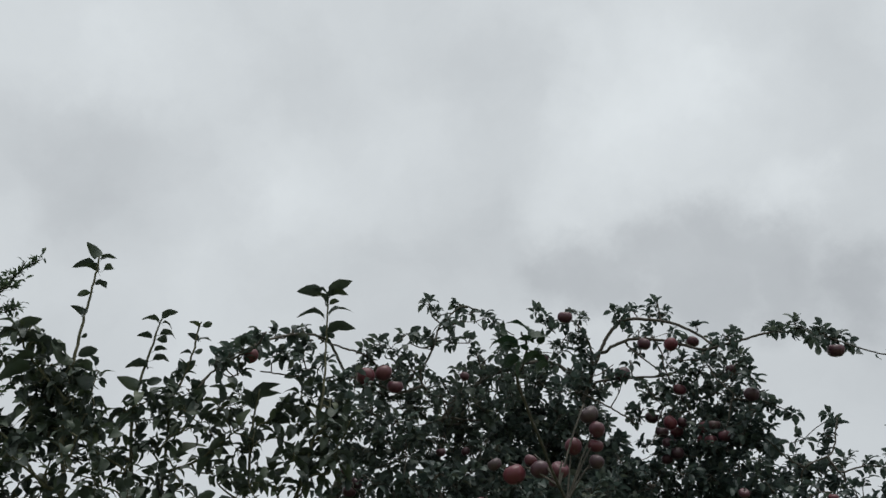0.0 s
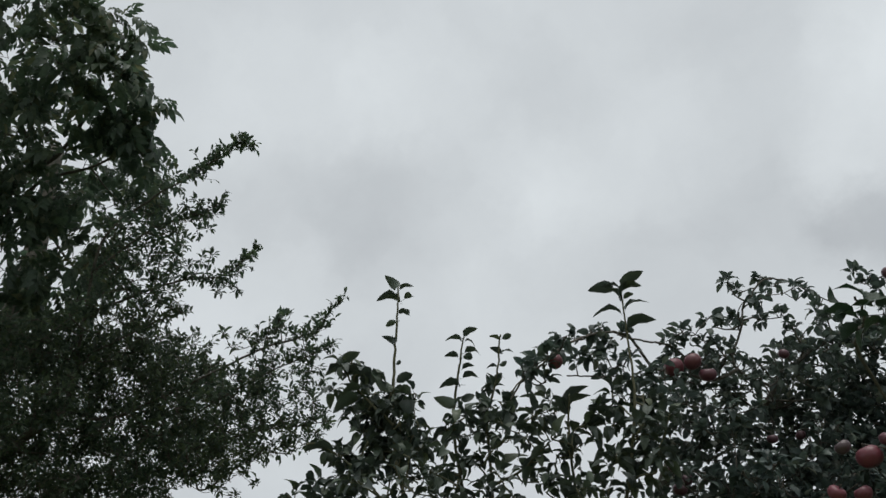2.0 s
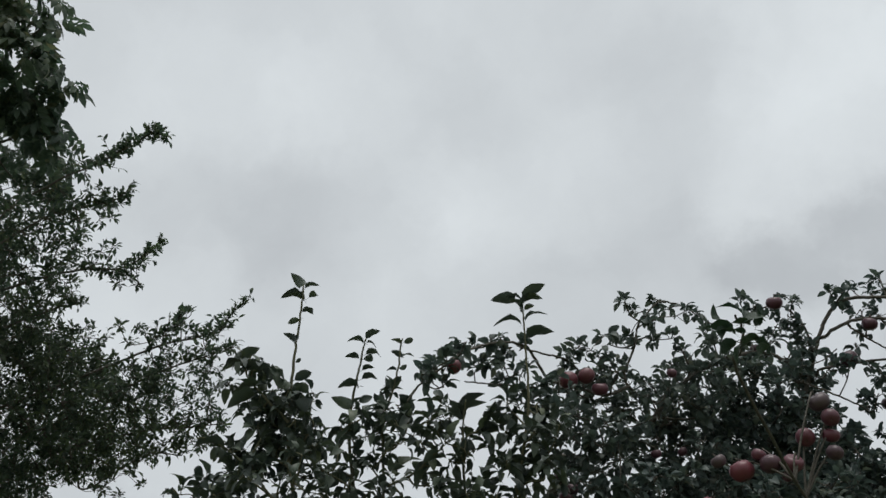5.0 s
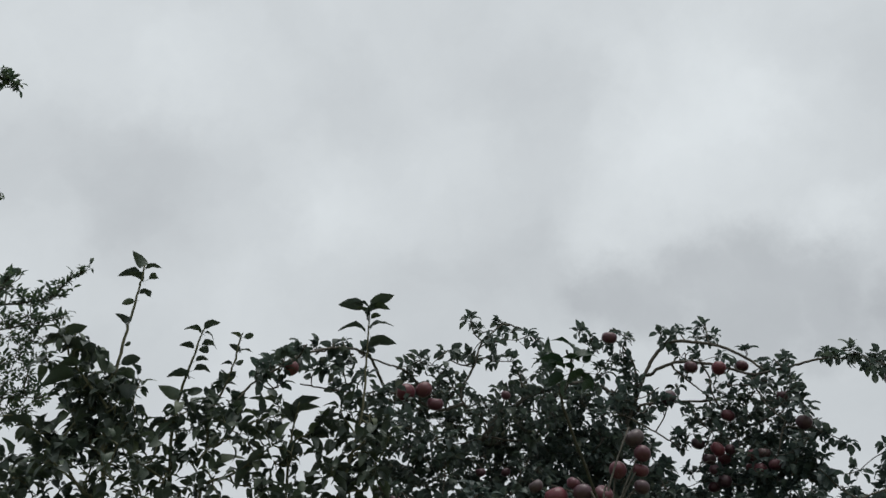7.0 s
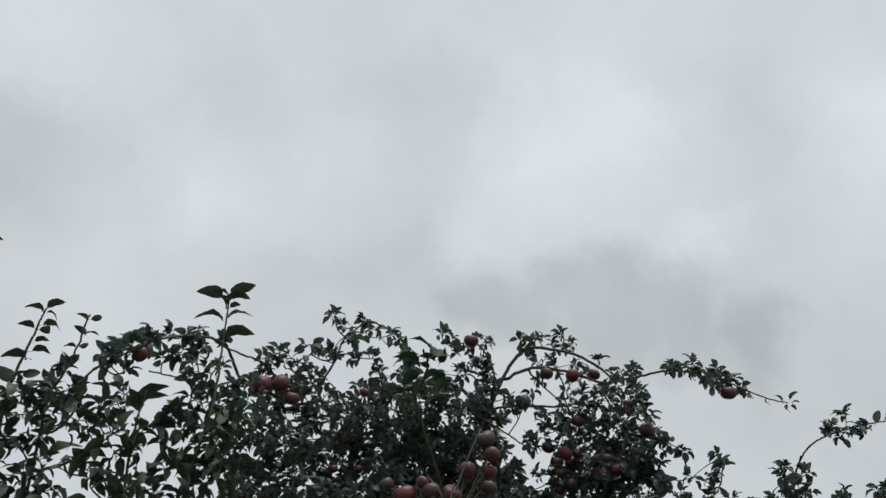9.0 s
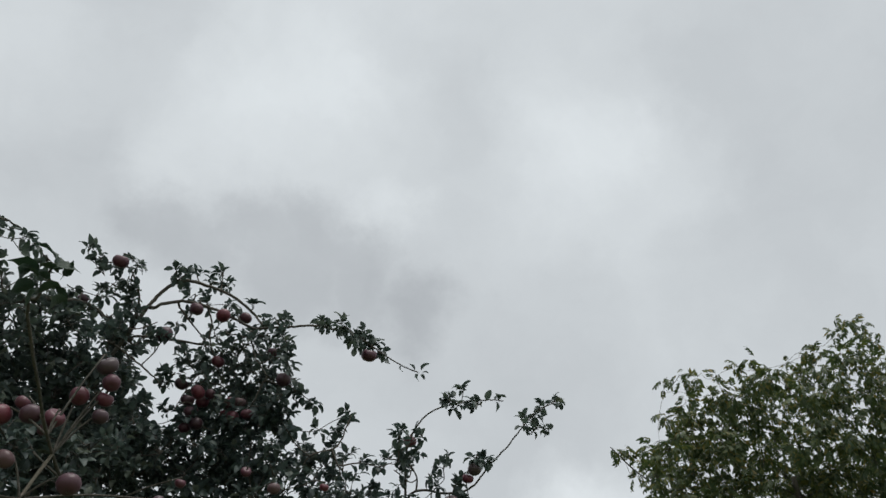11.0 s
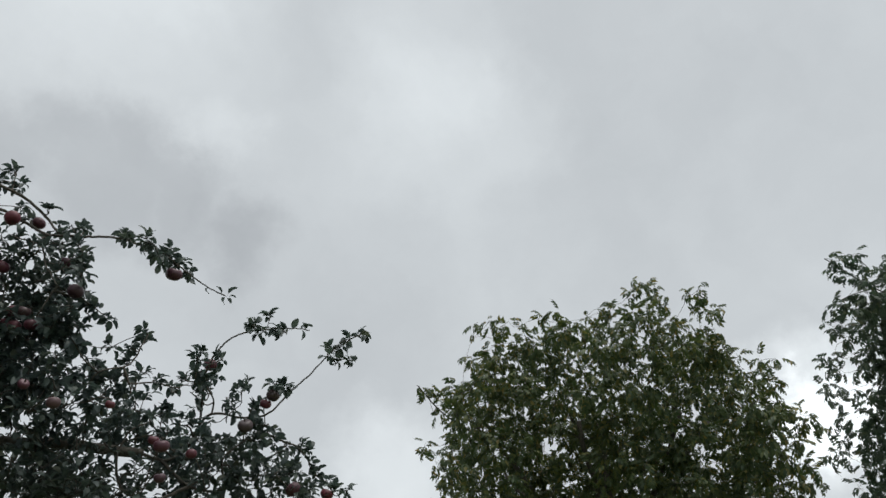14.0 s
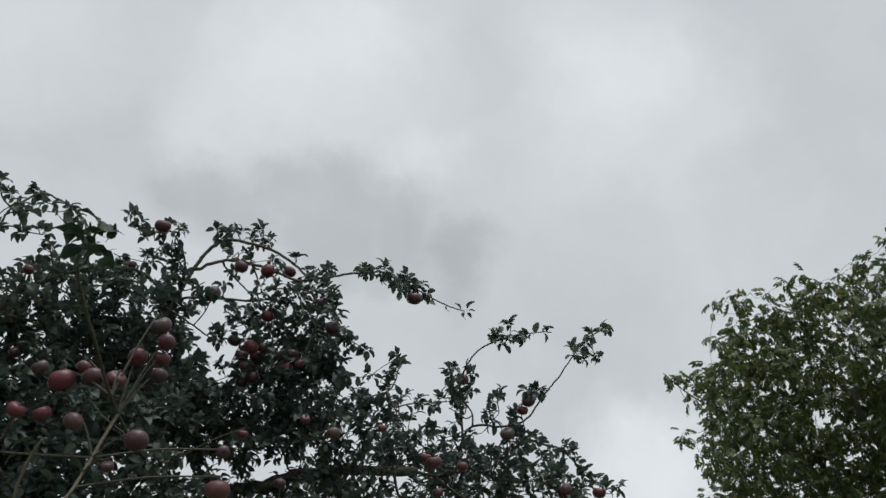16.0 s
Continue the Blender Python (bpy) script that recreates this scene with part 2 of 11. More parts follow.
# ---- leaves ----
def blade(stations, widths, fold, curl, stalk):
    """One leaf of length 1 along x, its face towards z: a midrib, two folded halves, a thin stalk behind x = 0."""
    v, f = [], []
    if stalk:
        v += [(-stalk, 0.014, -0.02), (-stalk, -0.014, -0.02), (0.02, 0.014, 0), (0.02, -0.014, 0)]
        f.append((0, 1, 3, 2))
    b = len(v)
    v.append((0, 0, 0))
    for i, (s, w) in enumerate(zip(stations, widths)):
        z = curl * (s - s * s * 1.8)
        wave = 0.03 * (-1) ** i + 0.02 * math.sin(5.0 * s)
        v += [(s, w, z + fold * w + wave), (s, 0, z), (s, -w, z + fold * w - wave)]
    v.append((1, 0, curl * -0.8))
    n = len(stations)
    f += [(b, b + 2, b + 1), (b, b + 3, b + 2)]
    for i in range(n - 1):
        p, q = b + 1 + 3 * i, b + 4 + 3 * i
        f += [(p, p + 1, q + 1, q), (p + 1, p + 2, q + 2, q + 1)]
    p, t = b + 1 + 3 * (n - 1), b + 1 + 3 * n
    f += [(p, p + 1, t), (p + 1, p + 2, t)]
    return np.array(v, float), f


def compound(pairs, stretch):
    """A feathered leaf of length 1: an arching stalk with drooping leaflets in pairs and one at the end."""
    lv, lf = blade((0.25, 0.62), (0.19, 0.2), 0.3, 0.25, 0)
    v, f = [], []

    def add(at, along, size):
        along = np.array(along, float)
        along /= np.linalg.norm(along)
        side = np.cross((0.15, 0, 1), along)
        side /= np.linalg.norm(side)
        up = np.cross(along, side)
        b = len(v)
        v.extend(at + size * (p[0] * along + p[1] * side + p[2] * up) for p in lv)
        f.extend(tuple(b + i for i in face) for face in lf)

    def arch(s):
        return np.array((s * 0.9, 0, 0.25 * s - 0.62 * s * s))

    for i in range(pairs):
        s = 0.32 + 0.55 * i / max(1, pairs - 1)
        for sign in (1, -1):
            add(arch(s), (0.55, sign * 0.8, -0.55 - 0.3 * s), stretch * (0.85 + 0.25 * s))
    add(arch(0.95), (0.8, 0, -0.75), stretch * 1.1)
    b = len(v)
    for s in (0, 0.5, 1):
        c = arch(s)
        v.extend((c + (0, 0.008, 0), c - (0, 0.008, 0)))
    f += [(b, b + 1, b + 3, b + 2), (b + 2, b + 3, b + 5, b + 4)]
    return np.array(v, float), f


OVAL = blade((0.08, 0.3, 0.62, 0.9), (0.15, 0.29, 0.3, 0.16), 0.42, 0.42, 0.3)
BROAD = blade((0.06, 0.24, 0.5, 0.74, 0.92), (0.12, 0.25, 0.29, 0.24, 0.11), 0.45, 0.6, 0.35)
NARROW = blade((0.3, 0.7), (0.19, 0.17), 0.35, 0.25, 0.15)
FEATHER = compound(3, 0.6)
FEATHER_BIG = compound(3, 0.62)


def unit(a):
    return a / np.maximum(np.linalg.norm(a, axis=-1, keepdims=True), 1e-9)


def frames_of(along, face):
    side = unit(np.cross(face, along))
    return side, np.cross(along, side)


def mesh_of(name, verts, faces, mat, smooth=True):
    me = bpy.data.meshes.new(name)
    me.from_pydata(verts, [], faces)
    me.materials.append(mat)
    if smooth:
        me.polygons.foreach_set("use_smooth", [True] * len(me.polygons))
    me.update()
    return me


def blades_mesh(name, proto, at, along, face, size, mat):
    pv, pf = proto
    side, up = frames_of(along, face)
    v = at[:, None] + size[:, None, None] * (pv[None, :, 0:1] * along[:, None] + pv[None, :, 1:2] * side[:, None] + pv[None, :, 2:3] * up[:, None])
    n = len(pv)
    faces = [tuple(i * n + k for k in f) for i in range(len(at)) for f in pf]
    return mesh_of(name, v.reshape(-1, 3).tolist(), faces, mat)


# ---- wood ----
def curve_points(pts, steps):
    """A smooth line through a few points."""
    p = np.array(pts, float)
    p = np.vstack([2 * p[0] - p[1], p, 2 * p[-1] - p[-2]])
    out = []
    for i in range(1, len(p) - 2):
        for s in np.linspace(0, 1, steps, endpoint=False):
            a, b, c, d = p[i - 1:i + 3]
            out.append(0.5 * (2 * b + (c - a) * s + (2 * a - 5 * b + 4 * c - d) * s ** 2 + (3 * b - a - 3 * c + d) * s ** 3))
    out.append(p[-2])
    return np.array(out)


def tube(v, f, line, r0, r1, sides):
    """Adds a tapered round stem along a line to the vertex and face lists."""
    n = len(line)
    tang = unit(np.gradient(line, axis=0))
    side = unit(np.cross(tang, (0.31, 0.17, 0.93) if abs(tang[0][2]) < 0.9 else (1, 0.2, 0)))
    up = np.cross(tang, side)
    b = len(v)
    for i in range(n):
        r = r0 + (r1 - r0) * (i / (n - 1)) ** 0.8
        for k in range(sides):
            a = 2 * math.pi * k / sides
            v.append(tuple(line[i] + r * (math.cos(a) * side[i] + math.sin(a) * up[i])))
    for i in range(n - 1):
        for k in range(sides):
            p, q = b + i * sides, b + (i + 1) * sides
            f.append((p + k, p + (k + 1) % sides, q + (k + 1) % sides, q + k))
    f.append(tuple(b + (n - 1) * sides + k for k in range(sides)))


class Tree:
    """A tree in the making: its base, its wood so far, and how its leaves look."""

    def __init__(self, name, label, x, y, proto, leaf, size, cover, bark, seed, single=None, droop=0.0, per_twig=6, lift=0.25, bare=0.3):
        self.root = tagged(new(name), label, "tree")
        self.root.location = (x, y, 0)
        self.base = np.array((x, y, 0.0))
        self.proto, self.leaf, self.size, self.cover, self.bark = proto, leaf, size, cover, bark
        self.rng = np.random.RandomState(seed)
        self.single, self.left = single, 280 if single else 0
        self.droop, self.per_twig, self.lift, self.bare = droop, per_twig, lift, bare
        self.nodes, self.thick = np.zeros((0, 3)), np.zeros(0)
        self.one = mesh_of("leaf", proto[0].tolist(), proto[1], single) if single else None

    def part(self, name, me, parent=None, label="", kind=""):
        ob = new(name, me)
        ob.parent = parent or self.root
        if parent is None:
            ob.location = (-self.base).tolist()
        return tagged(ob, label, kind=kind)

    def grow(self, line, thick):
        self.nodes = np.vstack([self.nodes, line])
        self.thick = np.r_[self.thick, thick]


def trunk(tree, r0, r1, *pts):
    line = curve_points([tree.base - (0, 0, 0.05), *pts], 8)
    v, f = [], []
    tube(v, f, line, r0, r1, 12)
    for i, p in enumerate(v):
        k = 1 + 0.12 * noise.noise((p[0] * 9, p[1] * 9, p[2] * 3))
        c = line[min(i // 12, len(line) - 1)]
        flare = 1 + 0.5 * max(0.0, 1 - p[2] / 0.25)
        v[i] = tuple(c + (np.array(p) - c) * k * flare)
    tree.part("trunk", mesh_of("trunk", v, f, tree.bark))
    keep = line[:, 2] > 0.35 * line[-1][2]
    tree.grow(line[keep], np.linspace(r0, r1, len(line))[keep])


def bough(tree, r0, r1, *pts):
    """A main limb from the trunk outwards."""
    near = np.argmin(np.linalg.norm(tree.nodes - np.array(pts[0]), axis=1))
    line = curve_points([tree.nodes[near], *pts], 6)
    line[1:-1] += tree.rng.normal(0, r0 * 0.25, (len(line) - 2, 3))
    v, f = [], []
    tube(v, f, line, r0, r1, 8)
    ob = tree.part("bough", mesh_of("bough", v, f, tree.bark))
    tree.grow(line, np.linspace(r0, r1, len(line)))
    return ob


def joined(tree, p):
    """The place of the wood so far from which a branch to p would spring."""
    d = tree.nodes - p
    cost = np.linalg.norm(d, axis=1) + 0.9 * np.maximum(0, d[:, 2] + 0.02)
    i = int(np.argmin(cost))
    return tree.nodes[i], tree.thick[i]


def limb(tree, r0, r1, *pts, bark=None, leafy=False):
    """A branch whose course shows: from the nearest wood through the points."""
    start, thick = joined(tree, np.array(pts[0]))
    first = np.array(pts[0])
    mid = (start + first) / 2 - (0, 0, min(0.06, 0.15 * np.linalg.norm(first - start)))
    line = curve_points([start, mid, *pts], 6)
    line[1:-1] += tree.rng.normal(0, 0.0009, (len(line) - 2, 3))
    v, f = [], []
    tube(v, f, line, r0, r1, 6)
    ob = tree.part("branch", mesh_of("branch", v, f, bark or tree.bark))
    tree.grow(line[3:], np.linspace(r0, r1, len(line))[3:])
    if leafy:
        run_of_leaves(tree, ob, line[int(len(line) * 0.45):])
    return ob


def run_of_leaves(tree, branch, line):
    """Short forward-leaning twigs with leaves all along a branch's outer part."""
    rng = tree.rng
    k = np.repeat(np.arange(len(line) - 1), 2)
    foot = line[k] + rng.uniform(0, 1, (len(k), 1)) * (line[k + 1] - line[k])
    way = unit(unit(line[k + 1] - line[k]) + 0.7 * rng.normal(size=foot.shape) + (0, 0, 0.25))
    tip = foot + way * rng.uniform(0.05, 0.13, (len(k), 1)) * (1 - 0.65 * k[:, None] / len(line))
    v, f = [], []
    for a, c in zip(foot, tip):
        tube(v, f, np.array((a, (a + c) / 2, c)), 0.0022, 0.001, 3)
    tree.part("twig", mesh_of("twig", v, f, tree.bark), branch, kind="stuff")
    m = 6
    s = np.linspace(0.15, 1, m)[None, :, None]
    at = (foot[:, None] + s * (tip - foot)[:, None]).reshape(-1, 3)
    run = np.repeat(way, m, axis=0)
    along = unit(0.7 * run + 0.7 * rng.normal(size=run.shape) + (0, 0, 0.15))
    face = unit(np.array((0, 0, 1.0)) + rng.normal(0, 0.5, run.shape))
    sizes = tree.size * rng.uniform(0.7, 1.3, len(at))
    keep = rng.uniform(0, 1, len(at)) < 1 - 0.6 * np.repeat(k, m) / len(line)
    me = blades_mesh("foliage", tree.proto, at[keep], along[keep], face[keep], sizes[keep], tree.leaf)
    tree.part("foliage", me, branch, kind="stuff")


def spray(tree, x, y, z, r):
    """A leafy spray about the point: a branch out of the nearest wood, twigs on it, leaves on the twigs."""
    rng, p = tree.rng, np.array((x, y, z))
    start, thick = joined(tree, p)
    reach = np.linalg.norm(p - start)
    way = unit(p - start) if reach > 0.02 else unit(rng.normal(size=3) + (0, 0, 1.5))
    end = p + way * r * 0.5 + (0, 0, r * 0.15)
    mid = (start + p) / 2 + rng.normal(0, 0.07 * reach + 0.004, 3) - (0, 0, 0.06 * reach)
    line = curve_points([start, mid, p, end], 5)
    v, f = [], []
    r0 = min(thick * 0.8, 0.003 + 0.008 * (reach + r))
    tube(v, f, line, r0, 0.0018, 5)
    tree.grow(line[4:], np.linspace(r0, 0.0018, len(line))[4:])
    size = tree.size
    count = max(2 * tree.per_twig, int(tree.cover * math.pi * r * r / (0.3 * size * size)))
    twigs, m = max(2, round(count / tree.per_twig)), tree.per_twig
    foot = line[rng.randint(int(len(line) * 0.55), len(line), twigs)]
    ball = unit(rng.normal(size=(twigs, 3))) * (rng.uniform(0.15, 1, (twigs, 1)) ** 0.45) * r * 1.08
    tip = p + ball + (0, 0, r * 0.08)
    bend = (foot + tip) / 2 + rng.normal(0, r * 0.12, (twigs, 3)) + (0, 0, r * 0.1)
    for a, b, c in zip(foot, bend, tip):
        tube(v, f, np.array((a, (a + 2 * b + c) / 4, c)), 0.0022, 0.001, 3)
    branch = tree.part("branch", mesh_of("branch", v, f, tree.bark))
    s = np.clip(np.linspace(tree.bare, 1.0, m)[None] + rng.normal(0, 0.06, (twigs, m)), 0.1, 1)[..., None]
    at = (1 - s) ** 2 * foot[:, None] + 2 * s * (1 - s) * bend[:, None] + s * s * tip[:, None]
    run = unit(2 * (1 - s) * (bend - foot)[:, None] + 2 * s * (tip - bend)[:, None])
    spin = np.arange(m)[None, :, None] * 2.4 + rng.uniform(0, 6.3, (twigs, 1, 1))
    u = unit(np.cross(run, (0.2, 0.1, 1.0)))
    w = np.cross(run, u)
    along = unit(0.55 * run + 0.85 * (np.cos(spin) * u + np.sin(spin) * w) + np.array((0, 0, tree.lift)) + rng.normal(0, 0.18, run.shape))
    along = unit(along - np.array((0, 0, tree.droop)))
    face = unit(np.array((0, 0, 1.0)) + rng.normal(0, 0.45, run.shape))
    at, along, face = (a.reshape(-1, 3) for a in (at, along, face))
    sizes = size * rng.uniform(0.6, 1.25, len(at))
    at = at + along * sizes[:, None] * 0.25
    if tree.single and r < 0.048 and tree.left >= len(at):
        tree.left -= len(at)
        for q, a, n, k in zip(at, along, face, sizes):
            leaf(tree, branch, q, a, n, k)
    else:
        me = blades_mesh("foliage", tree.proto, at, along, face, sizes, tree.leaf)
        tree.part("foliage", me, branch, kind="stuff")
    return branch


def leaf(tree, branch, at, along, face, size, me=None):
    """One leaf as an object of its own."""
    along = unit(np.array(along, float))
    side, up = frames_of(along, np.array(face, float))
    ob = new("leaf", me or tree.one)
    ob.parent = branch
    ob.matrix_basis = Matrix(np.vstack([np.column_stack([along * size, side * size, up * size, at]), (0, 0, 0, 1)]).tolist())


def leaf_to(tree, branch, ax, ay, az, bx, by, bz, me=None):
    """A leaf that reaches from its stalk's end a to its tip b."""
    a, b = np.array((ax, ay, az)), np.array((bx, by, bz))
    face = np.array((0.0, 0.25, 0.8)) + tree.rng.normal(0, 0.4, 3)
    k = np.linalg.norm(b - a)
    leaf(tree, branch, a + (b - a) * 0.08, b - a, face, k, me)


def nearest_branch(tree, x, y, z):
    """The branch whose wood passes nearest to the place."""
    p = Vector((x, y, z))
    wood = [o for o in tree.root.children if o.name.startswith("branch")]
    return min(wood, key=lambda o: min((v.co - p).length for v in o.data.vertices))


# ---- apples ----
def apple_meshes(k):
    rng = np.random.RandomState(40 + k)
    v, f, n, m = [], [], 14, 9
    for i in range(m + 1):
        t = math.pi * i / m
        r = 0.5 * math.sin(t) ** 0.9 * (1.02 - 0.06 * math.cos(t + 2.6))
        z = 0.44 * math.cos(t) - 0.16 * math.exp(-(t / 0.42) ** 2) + 0.07 * math.exp(-((math.pi - t) / 0.3) ** 2)
        for j in range(n):
            a = 2 * math.pi * j / n
            q = r * (1 + 0.03 * math.cos(5 * a + k) * (1 - math.cos(t)) / 2 + 0.02 * math.cos(2 * a + 2 * k))
            v.append((q * math.cos(a), q * math.sin(a), z))
    for i in range(m):
        for j in range(n):
            f.append((i * n + j, (i + 1) * n + j, (i + 1) * n + (j + 1) % n, i * n + (j + 1) % n))
    body = mesh_of("apple", v, f, APPLE)
    v, f = [], []
    lean = rng.uniform(-0.12, 0.12)
    tube(v, f, np.array(((0, 0, 0.26), (lean / 2, 0, 0.42), (lean, 0.03, 0.58))), 0.022, 0.034, 5)
    stem = mesh_of("stem", v, f, BARK)
    v, f = [], []
    for j in range(5):
        a = 2 * math.pi * j / 5
        b = len(v)
        for da, r, z in ((-0.5, 0.035, -0.385), (0.5, 0.035, -0.385), (0.0, 0.1, -0.45)):
            v.append((r * math.cos(a + da), r * math.sin(a + da), z))
        v.append((0.03 * math.cos(a), 0.03 * math.sin(a), -0.37))
        f += [(b, b + 1, b + 2), (b, b + 2, b + 3), (b + 1, b + 3, b + 2)]
    return body, stem, mesh_of("calyx", v, f, BARK, False)


APPLES = [apple_meshes(k) for k in range(4)]
apple_rng = random.Random(11)


def apple(x, y, z, wide):
    """An apple of the red apple tree, hanging from a short spur of the nearest wood."""
    body, stem, calyx = APPLES[apple_rng.randrange(4)]
    ob = tree_red.part("apple", body, label="ripe dusky red apple")
    ob.rotation_euler = (apple_rng.gauss(0, 0.35), apple_rng.gauss(0, 0.35), apple_rng.uniform(0, 6.3))
    ob.location = Vector((x, y, z)) - Vector(tree_red.base)
    ob.scale = (wide,) * 3
    for name, me in (("stem", stem), ("calyx", calyx)):
        new(name, me).parent = ob
    top = np.array((x, y, z)) + np.array(ob.rotation_euler.to_matrix() @ Vector((0, 0, 0.56 * wide)))
    start, thick = joined(tree_red, top)
    v, f = [], []
    tube(v, f, curve_points([start, (start + top) / 2 + np.array((0, 0, 0.01)), top], 3), min(thick, 0.0035), 0.0022, 4)
    tree_red.part("spur", mesh_of("spur", v, f, BARK))


# ---- red apple tree ----
tree_red = Tree("apple_tree", "old apple tree heavy with red apples in the orchard grass", 0.05, 3.3, OVAL, LEAF_APPLE, 0.030, 1.5, BARK, 3, LEAF_APPLE_ONE, bare=0.5, per_twig=7)
trunk(tree_red, 0.11, 0.07, (0.07, 3.32, 0.8), (0.02, 3.28, 1.5), (0.04, 3.25, 1.9))
bough(tree_red, 0.045, 0.014, (0.3, 3.1, 1.75), (0.7, 2.95, 2.0), (1.1, 2.8, 2.1))
bough(tree_red, 0.05, 0.016, (-0.2, 3.05, 1.9), (-0.35, 2.9, 2.25), (-0.3, 2.8, 2.45))
bough(tree_red, 0.035, 0.014, (0.1, 3.1, 2.1), (0.35, 2.95, 2.4), (0.45, 2.9, 2.6))
bough(tree_red, 0.03, 0.008, (0.2, 2.9, 1.8), (0.4, 2.7, 1.95), (0.5, 2.55, 2.05))
bough(tree_red, 0.05, 0.015, (0.0, 3.6, 1.9), (-0.1, 3.9, 2.2), (0.1, 4.1, 2.4))
# wood that shows
limb(tree_red, 0.0100, 0.0045, (0.494, 2.869, 2.535), (0.563, 2.863, 2.692), (0.619, 2.855, 2.822), (0.654, 2.844, 2.886), (0.700, 2.835, 2.936), (0.753, 2.828, 2.951), (0.835, 2.827, 2.944), (0.915, 2.827, 2.926), (0.975, 2.779, 2.860), (1.003, 2.699, 2.777))
limb(tree_red, 0.0070, 0.0022, (0.667, 2.821, 2.837), (0.742, 2.824, 2.864), (0.825, 2.829, 2.864), (0.926, 2.838, 2.846), (0.982, 2.771, 2.794), (1.032, 2.681, 2.769), (1.065, 2.610, 2.751), (1.111, 2.554, 2.745), (1.174, 2.547, 2.754), (1.249, 2.660, 2.803), (1.335, 2.656, 2.804), (1.426, 2.652, 2.763), (1.482, 2.648, 2.735), (1.544, 2.644, 2.711), (1.615, 2.640, 2.694))
limb(tree_red, 0.0060, 0.0028, (0.603, 2.831, 2.699), (0.731, 2.857, 2.721), (0.859, 2.883, 2.740), (0.966, 2.880, 2.780), (1.009, 2.832, 2.808))
limb(tree_red, 0.0045, 0.0022, (0.730, 2.834, 2.836), (0.782, 2.846, 2.790), (0.835, 2.858, 2.747), (0.854, 2.864, 2.701))
limb(tree_red, 0.0045, 0.0022, (0.822, 2.833, 2.871), (0.850, 2.841, 2.811), (0.855, 2.844, 2.741), (0.916, 2.860, 2.620), (0.917, 2.840, 2.531))
limb(tree_red, 0.0045, 0.0022, (0.511, 2.773, 2.635), (0.627, 2.799, 2.584), (0.683, 2.812, 2.552), (0.708, 2.818, 2.527))
limb(tree_red, 0.0035, 0.0018, (0.832, 2.824, 2.605), (0.788, 2.817, 2.521), (0.763, 2.813, 2.456))
limb(tree_red, 0.0045, 0.0020, (0.969, 2.741, 2.759), (0.982, 2.702, 2.667), (0.991, 2.679, 2.629), (1.015, 2.624, 2.563))
limb(tree_red, 0.0045, 0.0020, (1.004, 2.634, 2.538), (0.988, 2.644, 2.484), (0.978, 2.652, 2.458))
limb(tree_red, 0.0110, 0.0060, (0.021, 2.603, 2.475), (0.076, 2.611, 2.561), (0.137, 2.634, 2.611), (0.197, 2.674, 2.665), (0.319, 2.770, 2.749), (0.420, 2.772, 2.751), (0.492, 2.768, 2.706), (0.522, 2.756, 2.655))
limb(tree_red, 0.0050, 0.0020, (-0.042, 2.510, 2.594), (-0.002, 2.531, 2.705), (0.019, 2.543, 2.790), (0.049, 2.558, 2.837), (0.100, 2.582, 2.894), (0.140, 2.614, 2.901), (0.190, 2.662, 2.899), (0.243, 2.714, 2.870), (0.292, 2.760, 2.861))
limb(tree_red, 0.0060, 0.0022, (0.588, 2.826, 2.754), (0.579, 2.823, 2.842), (0.551, 2.816, 2.907), (0.519, 2.809, 2.941), (0.472, 2.799, 2.941), (0.406, 2.786, 2.916))
limb(tree_red, 0.0060, 0.0025, (-0.168, 2.441, 2.541), (-0.233, 2.374, 2.539), (-0.265, 2.320, 2.542), (-0.298, 2.270, 2.602), (-0.326, 2.220, 2.612), (-0.376, 2.133, 2.582), (-0.418, 2.046, 2.531), (-0.444, 1.977, 2.481), (-0.467, 1.938, 2.439), (-0.497, 1.925, 2.409), (-0.539, 1.913, 2.371), (-0.563, 1.900, 2.323))
limb(tree_red, 0.0050, 0.0024, (-0.164, 2.434, 2.580), (-0.205, 2.399, 2.623), (-0.254, 2.329, 2.618), (-0.304, 2.251, 2.605), (-0.330, 2.202, 2.599))
limb(tree_red, 0.0036, 0.0020, (-0.301, 2.250, 2.483), (-0.364, 2.160, 2.459), (-0.412, 2.086, 2.439), (-0.445, 2.030, 2.423))
limb(tree_red, 0.0234, 0.0160, (0.95, 2.92, 2.08), (1.06, 2.87, 2.10), (1.17, 2.82, 2.11), (1.28, 2.77, 2.10), (1.42, 2.72, 2.09))
limb(tree_red, 0.0060, 0.0020, (1.682, 2.880, 2.205), (1.675, 2.840, 2.283), (1.650, 2.800, 2.361), (1.631, 2.760, 2.405), (1.627, 2.720, 2.453), (1.640, 2.680, 2.505), (1.671, 2.640, 2.545), (1.713, 2.600, 2.565), (1.779, 2.560, 2.579), (1.857, 2.520, 2.589), (1.898, 2.480, 2.581))
limb(tree_red, 0.0065, 0.0020, (1.641, 2.800, 2.207), (1.646, 2.750, 2.256), (1.678, 2.700, 2.267), (1.746, 2.650, 2.252), (1.821, 2.600, 2.272), (1.870, 2.550, 2.347), (1.908, 2.500, 2.401), (1.948, 2.450, 2.468), (1.985, 2.400, 2.531), (2.037, 2.350, 2.559))
limb(tree_red, 0.0050, 0.0020, (1.783, 2.560, 2.191), (1.865, 2.544, 2.161), (1.914, 2.528, 2.149), (1.956, 2.512, 2.092), (1.987, 2.496, 2.044), (2.042, 2.480, 2.001))
